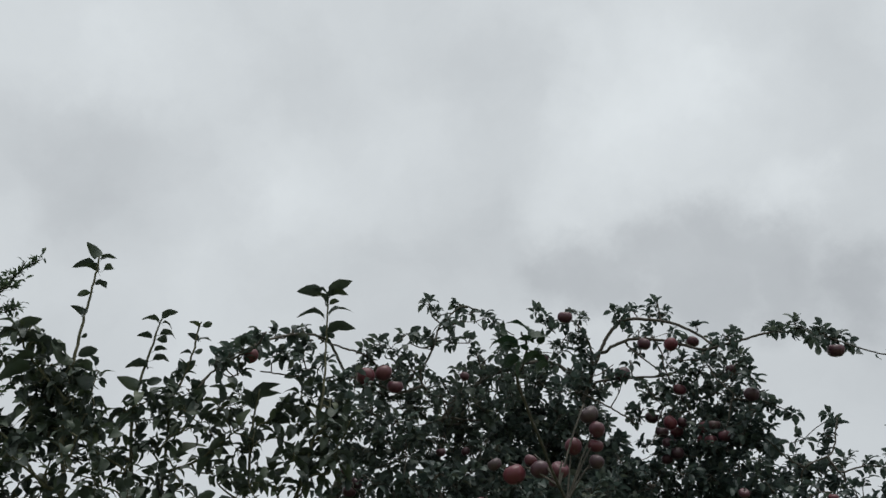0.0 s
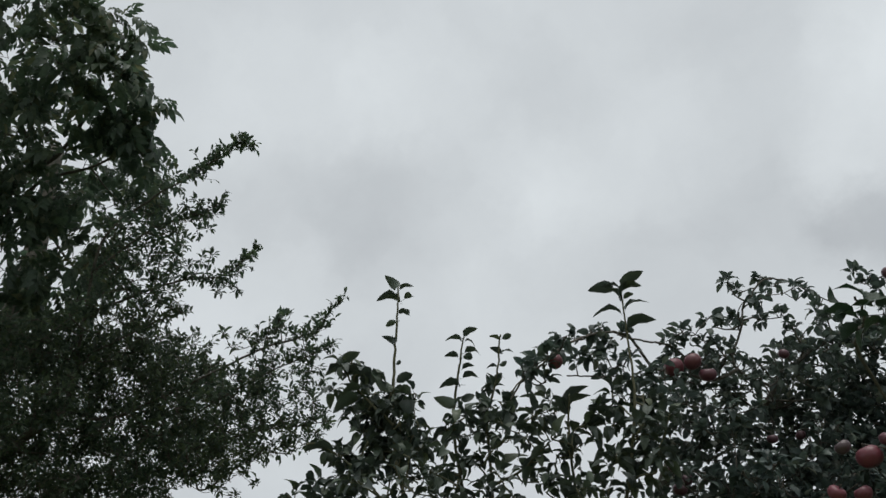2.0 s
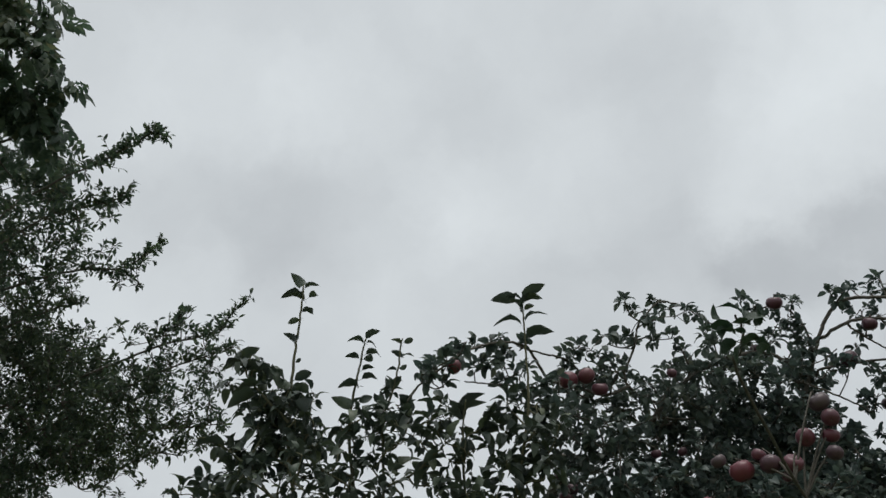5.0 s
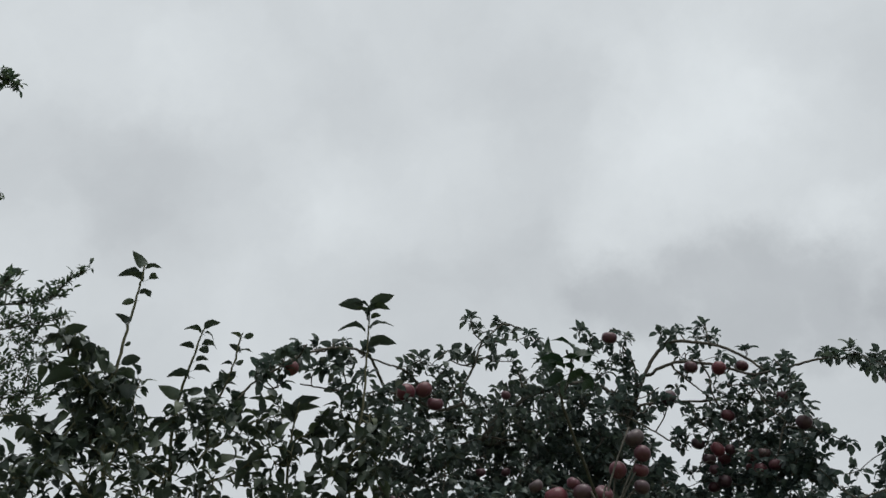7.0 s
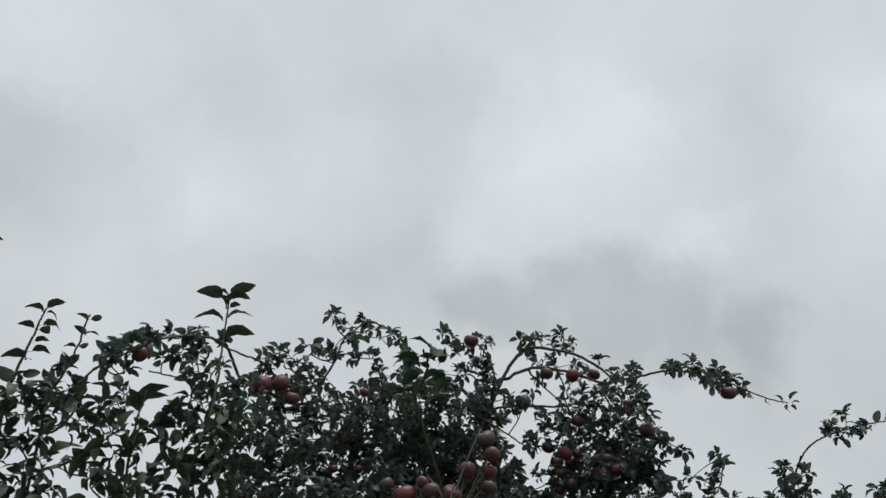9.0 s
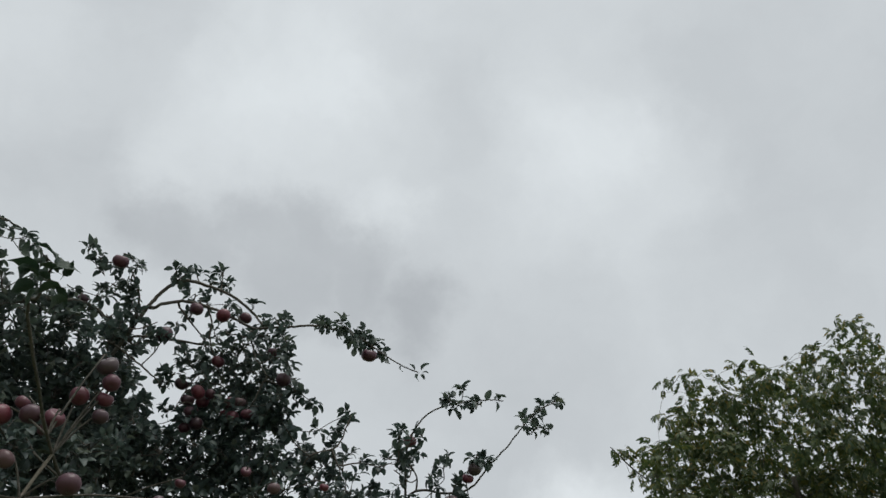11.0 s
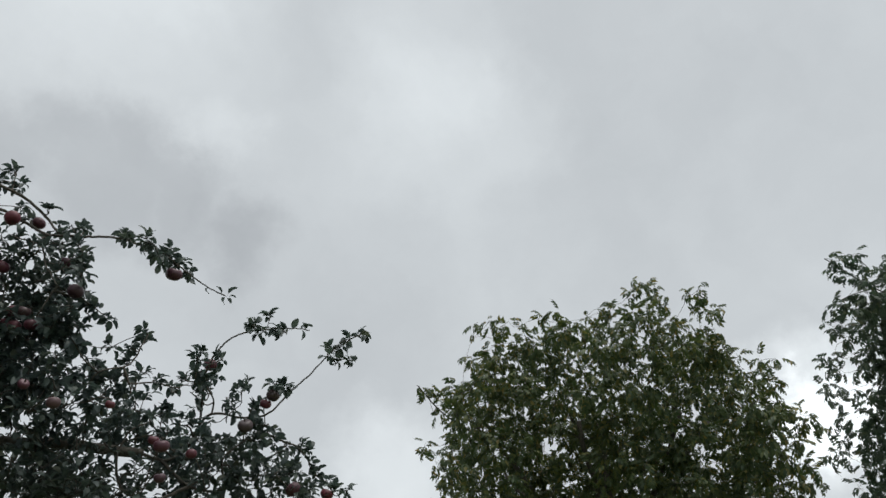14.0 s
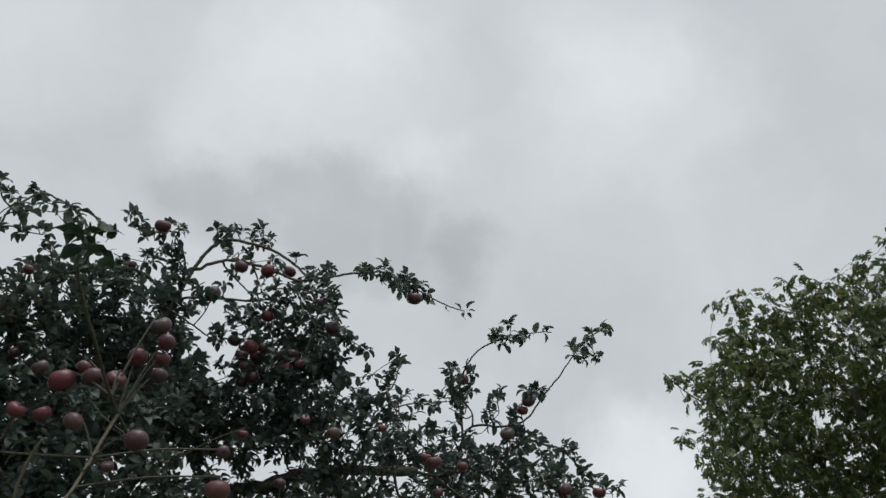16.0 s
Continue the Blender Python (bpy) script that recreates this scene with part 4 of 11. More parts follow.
spray(tree_red, -0.08, 2.62, 2.32, 0.037)
spray(tree_red, 0.14, 2.63, 2.44, 0.038)
spray(tree_red, 0.22, 2.57, 2.61, 0.044)
spray(tree_red, 0.01, 2.54, 2.12, 0.035)
spray(tree_red, -0.03, 2.47, 2.08, 0.045)
spray(tree_red, -0.18, 2.52, 2.55, 0.034)
spray(tree_red, -0.16, 2.60, 2.33, 0.036)
spray(tree_red, 0.21, 2.73, 2.63, 0.040)
spray(tree_red, -0.06, 2.48, 2.36, 0.042)
spray(tree_red, -0.18, 2.67, 2.24, 0.035)
spray(tree_red, 0.37, 2.65, 2.62, 0.048)
spray(tree_red, 0.17, 2.77, 2.16, 0.036)
spray(tree_red, 0.60, 2.95, 2.21, 0.036)
spray(tree_red, 0.58, 2.95, 2.55, 0.044)
spray(tree_red, 0.08, 2.44, 2.08, 0.047)
spray(tree_red, 0.06, 2.79, 2.51, 0.047)
spray(tree_red, -0.11, 2.58, 2.52, 0.042)
spray(tree_red, 0.29, 2.72, 2.24, 0.041)
spray(tree_red, 0.46, 2.80, 2.44, 0.048)
spray(tree_red, 0.22, 2.85, 2.51, 0.039)
spray(tree_red, 0.43, 2.84, 2.37, 0.032)
spray(tree_red, 0.30, 2.84, 2.60, 0.044)
spray(tree_red, 0.63, 2.97, 2.57, 0.033)
spray(tree_red, -0.06, 2.42, 2.56, 0.042)
spray(tree_red, -0.19, 2.57, 2.45, 0.046)
spray(tree_red, 0.12, 2.57, 2.12, 0.040)
spray(tree_red, 0.55, 2.77, 2.25, 0.045)
spray(tree_red, -0.03, 2.74, 2.31, 0.043)
spray(tree_red, -0.22, 2.26, 2.48, 0.045)
spray(tree_red, 0.70, 3.07, 2.31, 0.048)
spray(tree_red, 0.51, 2.74, 2.28, 0.036)
spray(tree_red, 0.43, 2.68, 2.14, 0.045)
spray(tree_red, -0.21, 2.43, 2.57, 0.043)
spray(tree_red, 0.65, 2.96, 2.50, 0.043)
spray(tree_red, -0.07, 2.63, 2.58, 0.046)
spray(tree_red, -0.22, 2.15, 2.04, 0.033)
spray(tree_red, -0.30, 2.36, 2.39, 0.035)
spray(tree_red, 0.41, 2.73, 2.28, 0.048)
spray(tree_red, -0.01, 2.72, 2.21, 0.039)
spray(tree_red, -0.06, 2.54, 2.34, 0.041)
spray(tree_red, -0.25, 2.28, 2.03, 0.046)
spray(tree_red, 0.14, 2.81, 2.28, 0.036)
spray(tree_red, -0.22, 2.46, 2.33, 0.035)
spray(tree_red, 0.19, 2.67, 2.30, 0.042)
spray(tree_red, -0.22, 2.64, 2.11, 0.045)
spray(tree_red, 0.26, 2.65, 2.61, 0.033)
spray(tree_red, -0.28, 2.17, 2.27, 0.044)
spray(tree_red, -0.15, 2.24, 2.09, 0.035)
spray(tree_red, 0.50, 2.97, 2.32, 0.042)
spray(tree_red, 0.31, 2.96, 2.57, 0.034)
spray(tree_red, 0.63, 2.75, 2.37, 0.040)
spray(tree_red, 0.18, 2.71, 2.19, 0.036)
spray(tree_red, 0.66, 2.86, 2.31, 0.035)
spray(tree_red, 0.04, 2.62, 2.27, 0.041)
spray(tree_red, 0.48, 2.68, 2.37, 0.042)
spray(tree_red, 0.57, 2.88, 2.43, 0.035)
spray(tree_red, -0.25, 2.17, 2.37, 0.040)
spray(tree_red, -0.22, 2.46, 2.11, 0.033)
spray(tree_red, -0.04, 2.51, 2.13, 0.032)
spray(tree_red, -0.24, 2.19, 2.08, 0.047)
spray(tree_red, 0.11, 2.44, 2.25, 0.040)
spray(tree_red, -0.16, 2.65, 2.64, 0.045)
spray(tree_red, -0.12, 2.55, 2.22, 0.037)
spray(tree_red, 0.38, 2.84, 2.60, 0.041)
spray(tree_red, 0.39, 2.84, 2.46, 0.037)
spray(tree_red, -0.25, 2.55, 2.51, 0.045)
spray(tree_red, -0.21, 2.37, 2.21, 0.036)
spray(tree_red, -0.03, 2.50, 2.38, 0.041)
spray(tree_red, 0.20, 2.54, 2.35, 0.039)
spray(tree_red, 0.80, 2.98, 2.28, 0.050)
spray(tree_red, 1.06, 2.90, 2.53, 0.046)
spray(tree_red, 1.01, 2.64, 2.24, 0.047)
spray(tree_red, 0.68, 2.79, 2.33, 0.048)
spray(tree_red, 1.02, 2.53, 2.29, 0.041)
spray(tree_red, 0.95, 2.73, 2.18, 0.053)
spray(tree_red, 0.85, 3.05, 2.27, 0.042)
spray(tree_red, 0.98, 3.03, 2.46, 0.040)
spray(tree_red, 0.77, 2.98, 2.20, 0.044)
spray(tree_red, 1.04, 2.67, 2.44, 0.041)
spray(tree_red, 0.93, 2.74, 2.45, 0.043)
spray(tree_red, 1.00, 2.67, 2.32, 0.038)
spray(tree_red, 0.99, 2.78, 2.28, 0.038)
spray(tree_red, 1.13, 2.77, 2.48, 0.040)
spray(tree_red, 0.93, 2.84, 2.20, 0.039)
spray(tree_red, 0.91, 3.02, 2.46, 0.043)
spray(tree_red, 0.98, 2.97, 2.28, 0.041)
spray(tree_red, 0.95, 2.73, 2.42, 0.050)
spray(tree_red, 0.71, 2.75, 2.28, 0.053)
spray(tree_red, 1.04, 2.70, 2.30, 0.037)
spray(tree_red, 0.86, 2.76, 2.18, 0.037)
spray(tree_red, 0.87, 2.94, 2.54, 0.037)
spray(tree_red, 0.83, 2.78, 2.22, 0.050)
spray(tree_red, 0.82, 2.94, 2.38, 0.046)
spray(tree_red, 1.05, 2.71, 2.22, 0.046)
spray(tree_red, 1.00, 2.93, 2.40, 0.054)
spray(tree_red, 0.99, 2.71, 2.39, 0.037)
spray(tree_red, 0.77, 3.03, 2.27, 0.037)
spray(tree_red, 0.92, 2.83, 2.31, 0.052)
spray(tree_red, 1.00, 2.72, 2.20, 0.054)
spray(tree_red, 0.73, 2.98, 2.22, 0.051)
spray(tree_red, 0.99, 2.55, 2.14, 0.050)
spray(tree_red, 0.86, 2.88, 2.37, 0.043)
spray(tree_red, 0.85, 2.92, 2.32, 0.042)
spray(tree_red, 0.95, 3.04, 2.57, 0.049)
spray(tree_red, 0.71, 2.99, 2.32, 0.037)
spray(tree_red, 0.82, 3.00, 2.45, 0.044)
spray(tree_red, 1.01, 2.83, 2.18, 0.036)
spray(tree_red, 0.79, 2.76, 2.16, 0.054)
spray(tree_red, 0.86, 2.96, 2.48, 0.042)
spray(tree_red, 0.88, 2.91, 2.30, 0.041)
spray(tree_red, 1.06, 2.69, 2.40, 0.042)
spray(tree_red, 0.78, 2.87, 2.31, 0.047)
spray(tree_red, 0.92, 2.92, 2.27, 0.042)
spray(tree_red, 0.74, 2.83, 2.38, 0.040)
spray(tree_red, 0.95, 2.94, 2.39, 0.049)
spray(tree_red, 0.95, 3.00, 2.50, 0.046)
spray(tree_red, 0.97, 2.70, 2.23, 0.051)
spray(tree_red, 0.64, 2.75, 2.21, 0.049)
spray(tree_red, 1.03, 2.95, 2.56, 0.037)
spray(tree_red, 0.86, 2.78, 2.31, 0.045)
spray(tree_red, 1.11, 2.71, 2.40, 0.036)
spray(tree_red, 0.68, 2.95, 2.20, 0.047)
spray(tree_red, 0.98, 2.96, 2.57, 0.044)
spray(tree_red, 1.01, 2.84, 2.34, 0.051)
spray(tree_red, 0.93, 2.72, 2.29, 0.049)
spray(tree_red, 1.02, 2.55, 2.25, 0.044)
spray(tree_red, 1.05, 2.81, 2.46, 0.045)
spray(tree_red, 1.05, 2.67, 2.63, 0.032)
spray(tree_red, 1.08, 2.68, 2.50, 0.034)
spray(tree_red, 0.99, 2.74, 2.56, 0.033)
spray(tree_red, 0.92, 2.77, 2.43, 0.038)
spray(tree_red, 1.05, 2.68, 2.57, 0.040)
spray(tree_red, 0.90, 2.95, 2.70, 0.040)
spray(tree_red, 0.99, 2.84, 2.44, 0.034)
spray(tree_red, 0.91, 2.99, 2.50, 0.035)
spray(tree_red, 0.95, 2.90, 2.53, 0.047)
spray(tree_red, 1.13, 2.72, 2.57, 0.033)
spray(tree_red, 0.83, 2.86, 2.58, 0.044)
spray(tree_red, 0.98, 2.91, 2.65, 0.043)
spray(tree_red, 0.94, 3.01, 2.63, 0.045)
spray(tree_red, 0.88, 2.82, 2.51, 0.034)
spray(tree_red, 0.83, 2.82, 2.69, 0.034)
spray(tree_red, 1.09, 2.76, 2.43, 0.034)
spray(tree_red, 0.84, 2.91, 2.46, 0.037)
spray(tree_red, 1.02, 2.75, 2.47, 0.046)
spray(tree_red, 0.99, 2.76, 2.52, 0.038)
spray(tree_red, 0.90, 2.81, 2.69, 0.034)
spray(tree_red, 1.06, 2.56, 2.58, 0.034)
spray(tree_red, 0.99, 2.91, 2.57, 0.038)
spray(tree_red, 0.95, 2.80, 2.67, 0.048)
spray(tree_red, 1.04, 2.89, 2.69, 0.035)
spray(tree_red, 1.06, 2.82, 2.73, 0.033)
spray(tree_red, 1.02, 2.74, 2.42, 0.048)
spray(tree_red, 1.05, 2.77, 2.55, 0.047)
spray(tree_red, 1.09, 2.65, 2.44, 0.039)
spray(tree_red, 0.96, 3.00, 2.71, 0.035)
spray(tree_red, 1.05, 2.81, 2.64, 0.032)
spray(tree_red, 1.00, 2.91, 2.51, 0.032)
spray(tree_red, 1.10, 2.77, 2.73, 0.046)
spray(tree_red, 0.86, 2.89, 2.51, 0.040)
spray(tree_red, 1.11, 2.72, 2.40, 0.042)
spray(tree_red, 0.96, 2.75, 2.70, 0.046)
spray(tree_red, 1.02, 2.61, 2.43, 0.040)
spray(tree_red, 0.81, 2.82, 2.64, 0.032)
spray(tree_red, 0.41, 2.68, 2.54, 0.029)
spray(tree_red, 0.58, 2.91, 2.63, 0.031)
spray(tree_red, 0.26, 2.68, 2.75, 0.036)
spray(tree_red, 0.26, 2.68, 2.66, 0.038)
spray(tree_red, 0.36, 2.79, 2.69, 0.043)
spray(tree_red, 0.56, 2.82, 2.78, 0.029)
spray(tree_red, 0.45, 2.74, 2.63, 0.029)
spray(tree_red, 0.62, 2.91, 2.71, 0.033)
spray(tree_red, 0.25, 2.62, 2.57, 0.041)
spray(tree_red, 0.46, 2.86, 2.82, 0.030)
spray(tree_red, 0.36, 2.86, 2.84, 0.032)
spray(tree_red, 0.51, 2.74, 2.62, 0.035)
spray(tree_red, 0.34, 2.88, 2.61, 0.038)
spray(tree_red, 0.41, 2.80, 2.74, 0.038)
spray(tree_red, 0.49, 2.72, 2.53, 0.032)
spray(tree_red, 0.57, 2.91, 2.75, 0.033)
spray(tree_red, 0.23, 2.65, 2.52, 0.041)
spray(tree_red, 0.49, 2.75, 2.70, 0.041)
spray(tree_red, 0.32, 2.77, 2.73, 0.037)
spray(tree_red, 0.44, 2.86, 2.43, 0.043)
spray(tree_red, 0.67, 2.96, 2.45, 0.047)
spray(tree_red, 0.23, 2.75, 2.35, 0.048)
spray(tree_red, 0.31, 2.87, 2.22, 0.046)
spray(tree_red, 0.24, 2.89, 2.28, 0.046)
spray(tree_red, 0.63, 2.81, 2.23, 0.045)
spray(tree_red, 0.55, 2.85, 2.30, 0.046)
spray(tree_red, 0.27, 2.87, 2.52, 0.048)
spray(tree_red, 0.24, 2.64, 2.38, 0.034)
spray(tree_red, 0.60, 2.99, 2.26, 0.038)
spray(tree_red, 0.36, 2.82, 2.27, 0.041)
spray(tree_red, 0.23, 2.72, 2.52, 0.047)
spray(tree_red, 0.36, 3.03, 2.20, 0.046)
spray(tree_red, 0.34, 2.74, 2.49, 0.047)
spray(tree_red, 0.17, 2.81, 2.20, 0.043)
spray(tree_red, 0.34, 2.99, 2.37, 0.044)
spray(tree_red, 0.36, 2.87, 2.46, 0.035)
spray(tree_red, 0.22, 2.64, 2.13, 0.042)
spray(tree_red, 0.42, 2.72, 2.46, 0.049)
spray(tree_red, 0.48, 2.74, 2.33, 0.046)
spray(tree_red, 0.38, 2.85, 2.24, 0.045)
spray(tree_red, 0.66, 3.10, 2.35, 0.038)
spray(tree_red, 0.54, 2.77, 2.36, 0.044)
spray(tree_red, 0.49, 2.80, 2.48, 0.045)
spray(tree_red, 0.45, 2.72, 2.27, 0.047)
spray(tree_red, 0.43, 3.00, 2.42, 0.038)
spray(tree_red, 0.18, 2.65, 2.27, 0.045)
spray(tree_red, 0.52, 2.96, 2.29, 0.050)
spray(tree_red, 0.17, 2.72, 2.34, 0.045)
spray(tree_red, 0.57, 2.81, 2.17, 0.043)
spray(tree_red, 0.34, 2.68, 2.35, 0.041)
spray(tree_red, 0.46, 2.72, 2.49, 0.044)
spray(tree_red, 0.59, 2.94, 2.47, 0.034)
spray(tree_red, 0.61, 2.86, 2.34, 0.047)
spray(tree_red, 0.29, 2.74, 2.37, 0.045)
spray(tree_red, 0.25, 2.89, 2.34, 0.048)
spray(tree_red, 0.40, 2.71, 2.28, 0.045)
spray(tree_red, 0.54, 3.01, 2.48, 0.043)
spray(tree_red, 0.39, 2.86, 2.58, 0.047)
spray(tree_red, 0.51, 2.87, 2.22, 0.048)
spray(tree_red, 0.60, 2.90, 2.52, 0.046)
spray(tree_red, 0.36, 2.71, 2.17, 0.038)
spray(tree_red, 0.64, 2.83, 2.18, 0.043)
spray(tree_red, 0.11, 2.83, 2.16, 0.050)
spray(tree_red, 0.31, 2.92, 2.60, 0.046)
spray(tree_red, 0.15, 2.70, 2.24, 0.042)
spray(tree_red, 0.43, 2.92, 2.19, 0.041)
spray(tree_red, 0.19, 2.86, 2.45, 0.041)
spray(tree_red, 0.61, 2.92, 2.42, 0.036)
spray(tree_red, 0.56, 2.85, 2.53, 0.043)
spray(tree_red, 0.30, 2.87, 2.29, 0.034)
spray(tree_red, 0.43, 2.73, 2.22, 0.047)
spray(tree_red, 0.29, 2.84, 2.17, 0.034)
spray(tree_red, 0.49, 2.97, 2.20, 0.043)
spray(tree_red, 0.64, 2.75, 2.33, 0.039)
spray(tree_red, 0.68, 3.05, 2.53, 0.034)
spray(tree_red, 0.50, 2.73, 2.15, 0.047)
spray(tree_red, 0.29, 2.76, 2.44, 0.050)
spray(tree_red, 0.21, 2.80, 2.49, 0.039)
spray(tree_red, 0.17, 2.86, 2.16, 0.036)
spray(tree_red, 0.26, 2.84, 2.21, 0.048)
spray(tree_red, 0.68, 2.99, 2.35, 0.049)
spray(tree_red, 0.36, 2.89, 2.33, 0.036)
spray(tree_red, 0.68, 3.01, 2.42, 0.047)
spray(tree_red, 0.10, 2.72, 2.43, 0.038)
spray(tree_red, 0.05, 2.86, 2.16, 0.043)
spray(tree_red, 0.71, 3.21, 2.29, 0.041)
spray(tree_red, 0.53, 3.16, 2.57, 0.047)
spray(tree_red, 0.43, 3.08, 2.57, 0.046)
spray(tree_red, 0.45, 2.88, 2.41, 0.035)
spray(tree_red, 0.65, 3.12, 2.61, 0.050)
spray(tree_red, 0.70, 3.13, 2.37, 0.049)
spray(tree_red, 0.24, 2.88, 2.26, 0.042)
spray(tree_red, 0.30, 2.84, 2.69, 0.037)
spray(tree_red, 0.05, 2.60, 2.33, 0.042)
spray(tree_red, 0.37, 3.02, 2.45, 0.041)
spray(tree_red, 0.11, 2.61, 2.16, 0.040)
spray(tree_red, 0.55, 3.17, 2.82, 0.049)
spray(tree_red, 0.16, 2.79, 2.59, 0.043)
spray(tree_red, 0.57, 2.98, 2.29, 0.044)
spray(tree_red, 0.15, 2.83, 2.29, 0.041)
spray(tree_red, 0.44, 2.91, 2.31, 0.047)
spray(tree_red, 0.08, 2.62, 2.47, 0.048)
spray(tree_red, 0.64, 3.15, 2.45, 0.044)
spray(tree_red, 0.32, 3.13, 2.41, 0.042)
spray(tree_red, 0.24, 2.80, 2.29, 0.042)
spray(tree_red, 0.52, 2.88, 2.35, 0.041)
spray(tree_red, 0.30, 2.91, 2.44, 0.037)
spray(tree_red, 0.31, 2.82, 2.19, 0.049)
spray(tree_red, 0.14, 2.87, 2.54, 0.044)
spray(tree_red, 0.59, 3.08, 2.51, 0.048)
spray(tree_red, 0.55, 2.91, 2.19, 0.035)
spray(tree_red, 0.35, 2.91, 2.56, 0.044)
spray(tree_red, 0.31, 2.87, 2.60, 0.045)
spray(tree_red, 0.41, 3.02, 2.21, 0.042)
spray(tree_red, 0.54, 2.98, 2.65, 0.039)
spray(tree_red, 0.23, 2.91, 2.54, 0.043)
spray(tree_red, 0.26, 3.03, 2.70, 0.048)
spray(tree_red, 0.23, 2.87, 2.17, 0.034)
spray(tree_red, 0.10, 2.83, 2.71, 0.044)
spray(tree_red, 0.22, 2.79, 2.71, 0.035)
spray(tree_red, 0.07, 2.80, 2.62, 0.041)
spray(tree_red, 0.47, 2.87, 2.27, 0.048)
spray(tree_red, 0.23, 2.82, 2.41, 0.040)
spray(tree_red, 0.18, 2.81, 2.33, 0.037)
spray(tree_red, 0.04, 2.65, 2.17, 0.046)
spray(tree_red, 0.34, 3.09, 2.33, 0.040)
spray(tree_red, 0.16, 2.76, 2.18, 0.036)
spray(tree_red, 0.33, 3.13, 2.58, 0.040)
spray(tree_red, 0.08, 2.80, 2.33, 0.047)
spray(tree_red, 0.16, 2.66, 2.42, 0.039)
spray(tree_red, 0.39, 3.13, 2.77, 0.034)
spray(tree_red, 0.04, 2.60, 2.41, 0.043)
spray(tree_red, 0.57, 2.89, 2.68, 0.050)
spray(tree_red, 0.17, 2.86, 2.41, 0.044)
spray(tree_red, 0.42, 2.92, 2.60, 0.047)
spray(tree_red, 0.47, 2.86, 2.21, 0.037)
spray(tree_red, 0.16, 2.69, 2.67, 0.034)
spray(tree_red, 0.46, 2.93, 2.67, 0.038)
spray(tree_red, 0.39, 2.95, 2.27, 0.048)
spray(tree_red, 0.06, 2.78, 2.25, 0.040)
spray(tree_red, 0.42, 3.07, 2.81, 0.047)
spray(tree_red, 0.67, 2.99, 2.50, 0.040)
spray(tree_red, 0.63, 3.14, 2.68, 0.034)
spray(tree_red, 0.52, 3.06, 2.61, 0.045)
spray(tree_red, 0.42, 3.13, 2.45, 0.041)
spray(tree_red, 0.04, 2.63, 2.61, 0.036)
spray(tree_red, 0.23, 2.33, 1.78, 0.048)
spray(tree_red, 1.59, 2.77, 2.02, 0.045)
spray(tree_red, 1.71, 2.69, 2.00, 0.039)
spray(tree_red, 0.26, 2.49, 2.21, 0.048)
spray(tree_red, 1.08, 2.77, 2.05, 0.048)
spray(tree_red, 0.72, 2.84, 2.09, 0.055)
spray(tree_red, 0.81, 2.80, 2.15, 0.049)
spray(tree_red, 0.81, 3.07, 1.92, 0.048)
spray(tree_red, -0.08, 2.64, 1.97, 0.042)
spray(tree_red, 0.22, 2.29, 1.94, 0.048)
spray(tree_red, 0.43, 2.43, 2.07, 0.046)
spray(tree_red, 1.40, 2.82, 2.33, 0.044)
spray(tree_red, 0.18, 2.54, 1.88, 0.041)
spray(tree_red, 0.48, 2.67, 1.97, 0.041)
spray(tree_red, 0.87, 3.06, 2.09, 0.054)
spray(tree_red, 0.29, 2.50, 1.97, 0.051)
spray(tree_red, 0.73, 2.92, 2.28, 0.046)
spray(tree_red, 1.16, 2.72, 1.92, 0.046)
spray(tree_red, 1.64, 2.98, 2.18, 0.049)
spray(tree_red, 0.40, 2.65, 2.00, 0.040)
spray(tree_red, 1.04, 2.56, 1.87, 0.043)
spray(tree_red, 1.82, 2.54, 1.98, 0.055)
spray(tree_red, 0.16, 2.50, 1.80, 0.042)
spray(tree_red, 1.06, 2.69, 1.83, 0.054)
spray(tree_red, 0.02, 2.28, 1.94, 0.053)
spray(tree_red, 0.99, 3.13, 1.88, 0.054)
spray(tree_red, 1.04, 3.06, 2.07, 0.037)
spray(tree_red, 0.19, 2.43, 2.11, 0.046)
spray(tree_red, 1.74, 2.83, 1.88, 0.038)
spray(tree_red, 1.00, 3.15, 2.37, 0.053)
spray(tree_red, -0.09, 2.58, 2.18, 0.053)
spray(tree_red, 1.38, 2.95, 2.25, 0.052)
spray(tree_red, 1.62, 2.79, 1.89, 0.047)
spray(tree_red, 1.07, 3.06, 1.87, 0.043)
spray(tree_red, 1.66, 2.38, 1.82, 0.042)
spray(tree_red, 0.06, 2.25, 1.98, 0.054)
spray(tree_red, 1.30, 2.55, 2.19, 0.055)
spray(tree_red, 0.56, 2.57, 1.89, 0.050)
spray(tree_red, 0.57, 2.81, 1.84, 0.050)
spray(tree_red, 1.06, 2.87, 2.23, 0.053)
spray(tree_red, 0.12, 2.35, 1.80, 0.038)
spray(tree_red, 0.64, 2.62, 1.98, 0.053)
spray(tree_red, 0.71, 2.94, 1.96, 0.040)
spray(tree_red, 0.24, 2.28, 1.91, 0.046)
spray(tree_red, 0.43, 2.47, 2.16, 0.043)
spray(tree_red, 0.09, 2.48, 2.04, 0.043)
spray(tree_red, 0.13, 2.26, 2.06, 0.041)
spray(tree_red, 0.26, 2.47, 1.90, 0.038)
spray(tree_red, 0.05, 2.40, 1.90, 0.047)
spray(tree_red, 0.66, 2.87, 2.15, 0.047)
spray(tree_red, 1.60, 2.83, 1.79, 0.044)
spray(tree_red, 1.56, 2.60, 2.13, 0.047)
spray(tree_red, 0.85, 2.73, 2.14, 0.044)
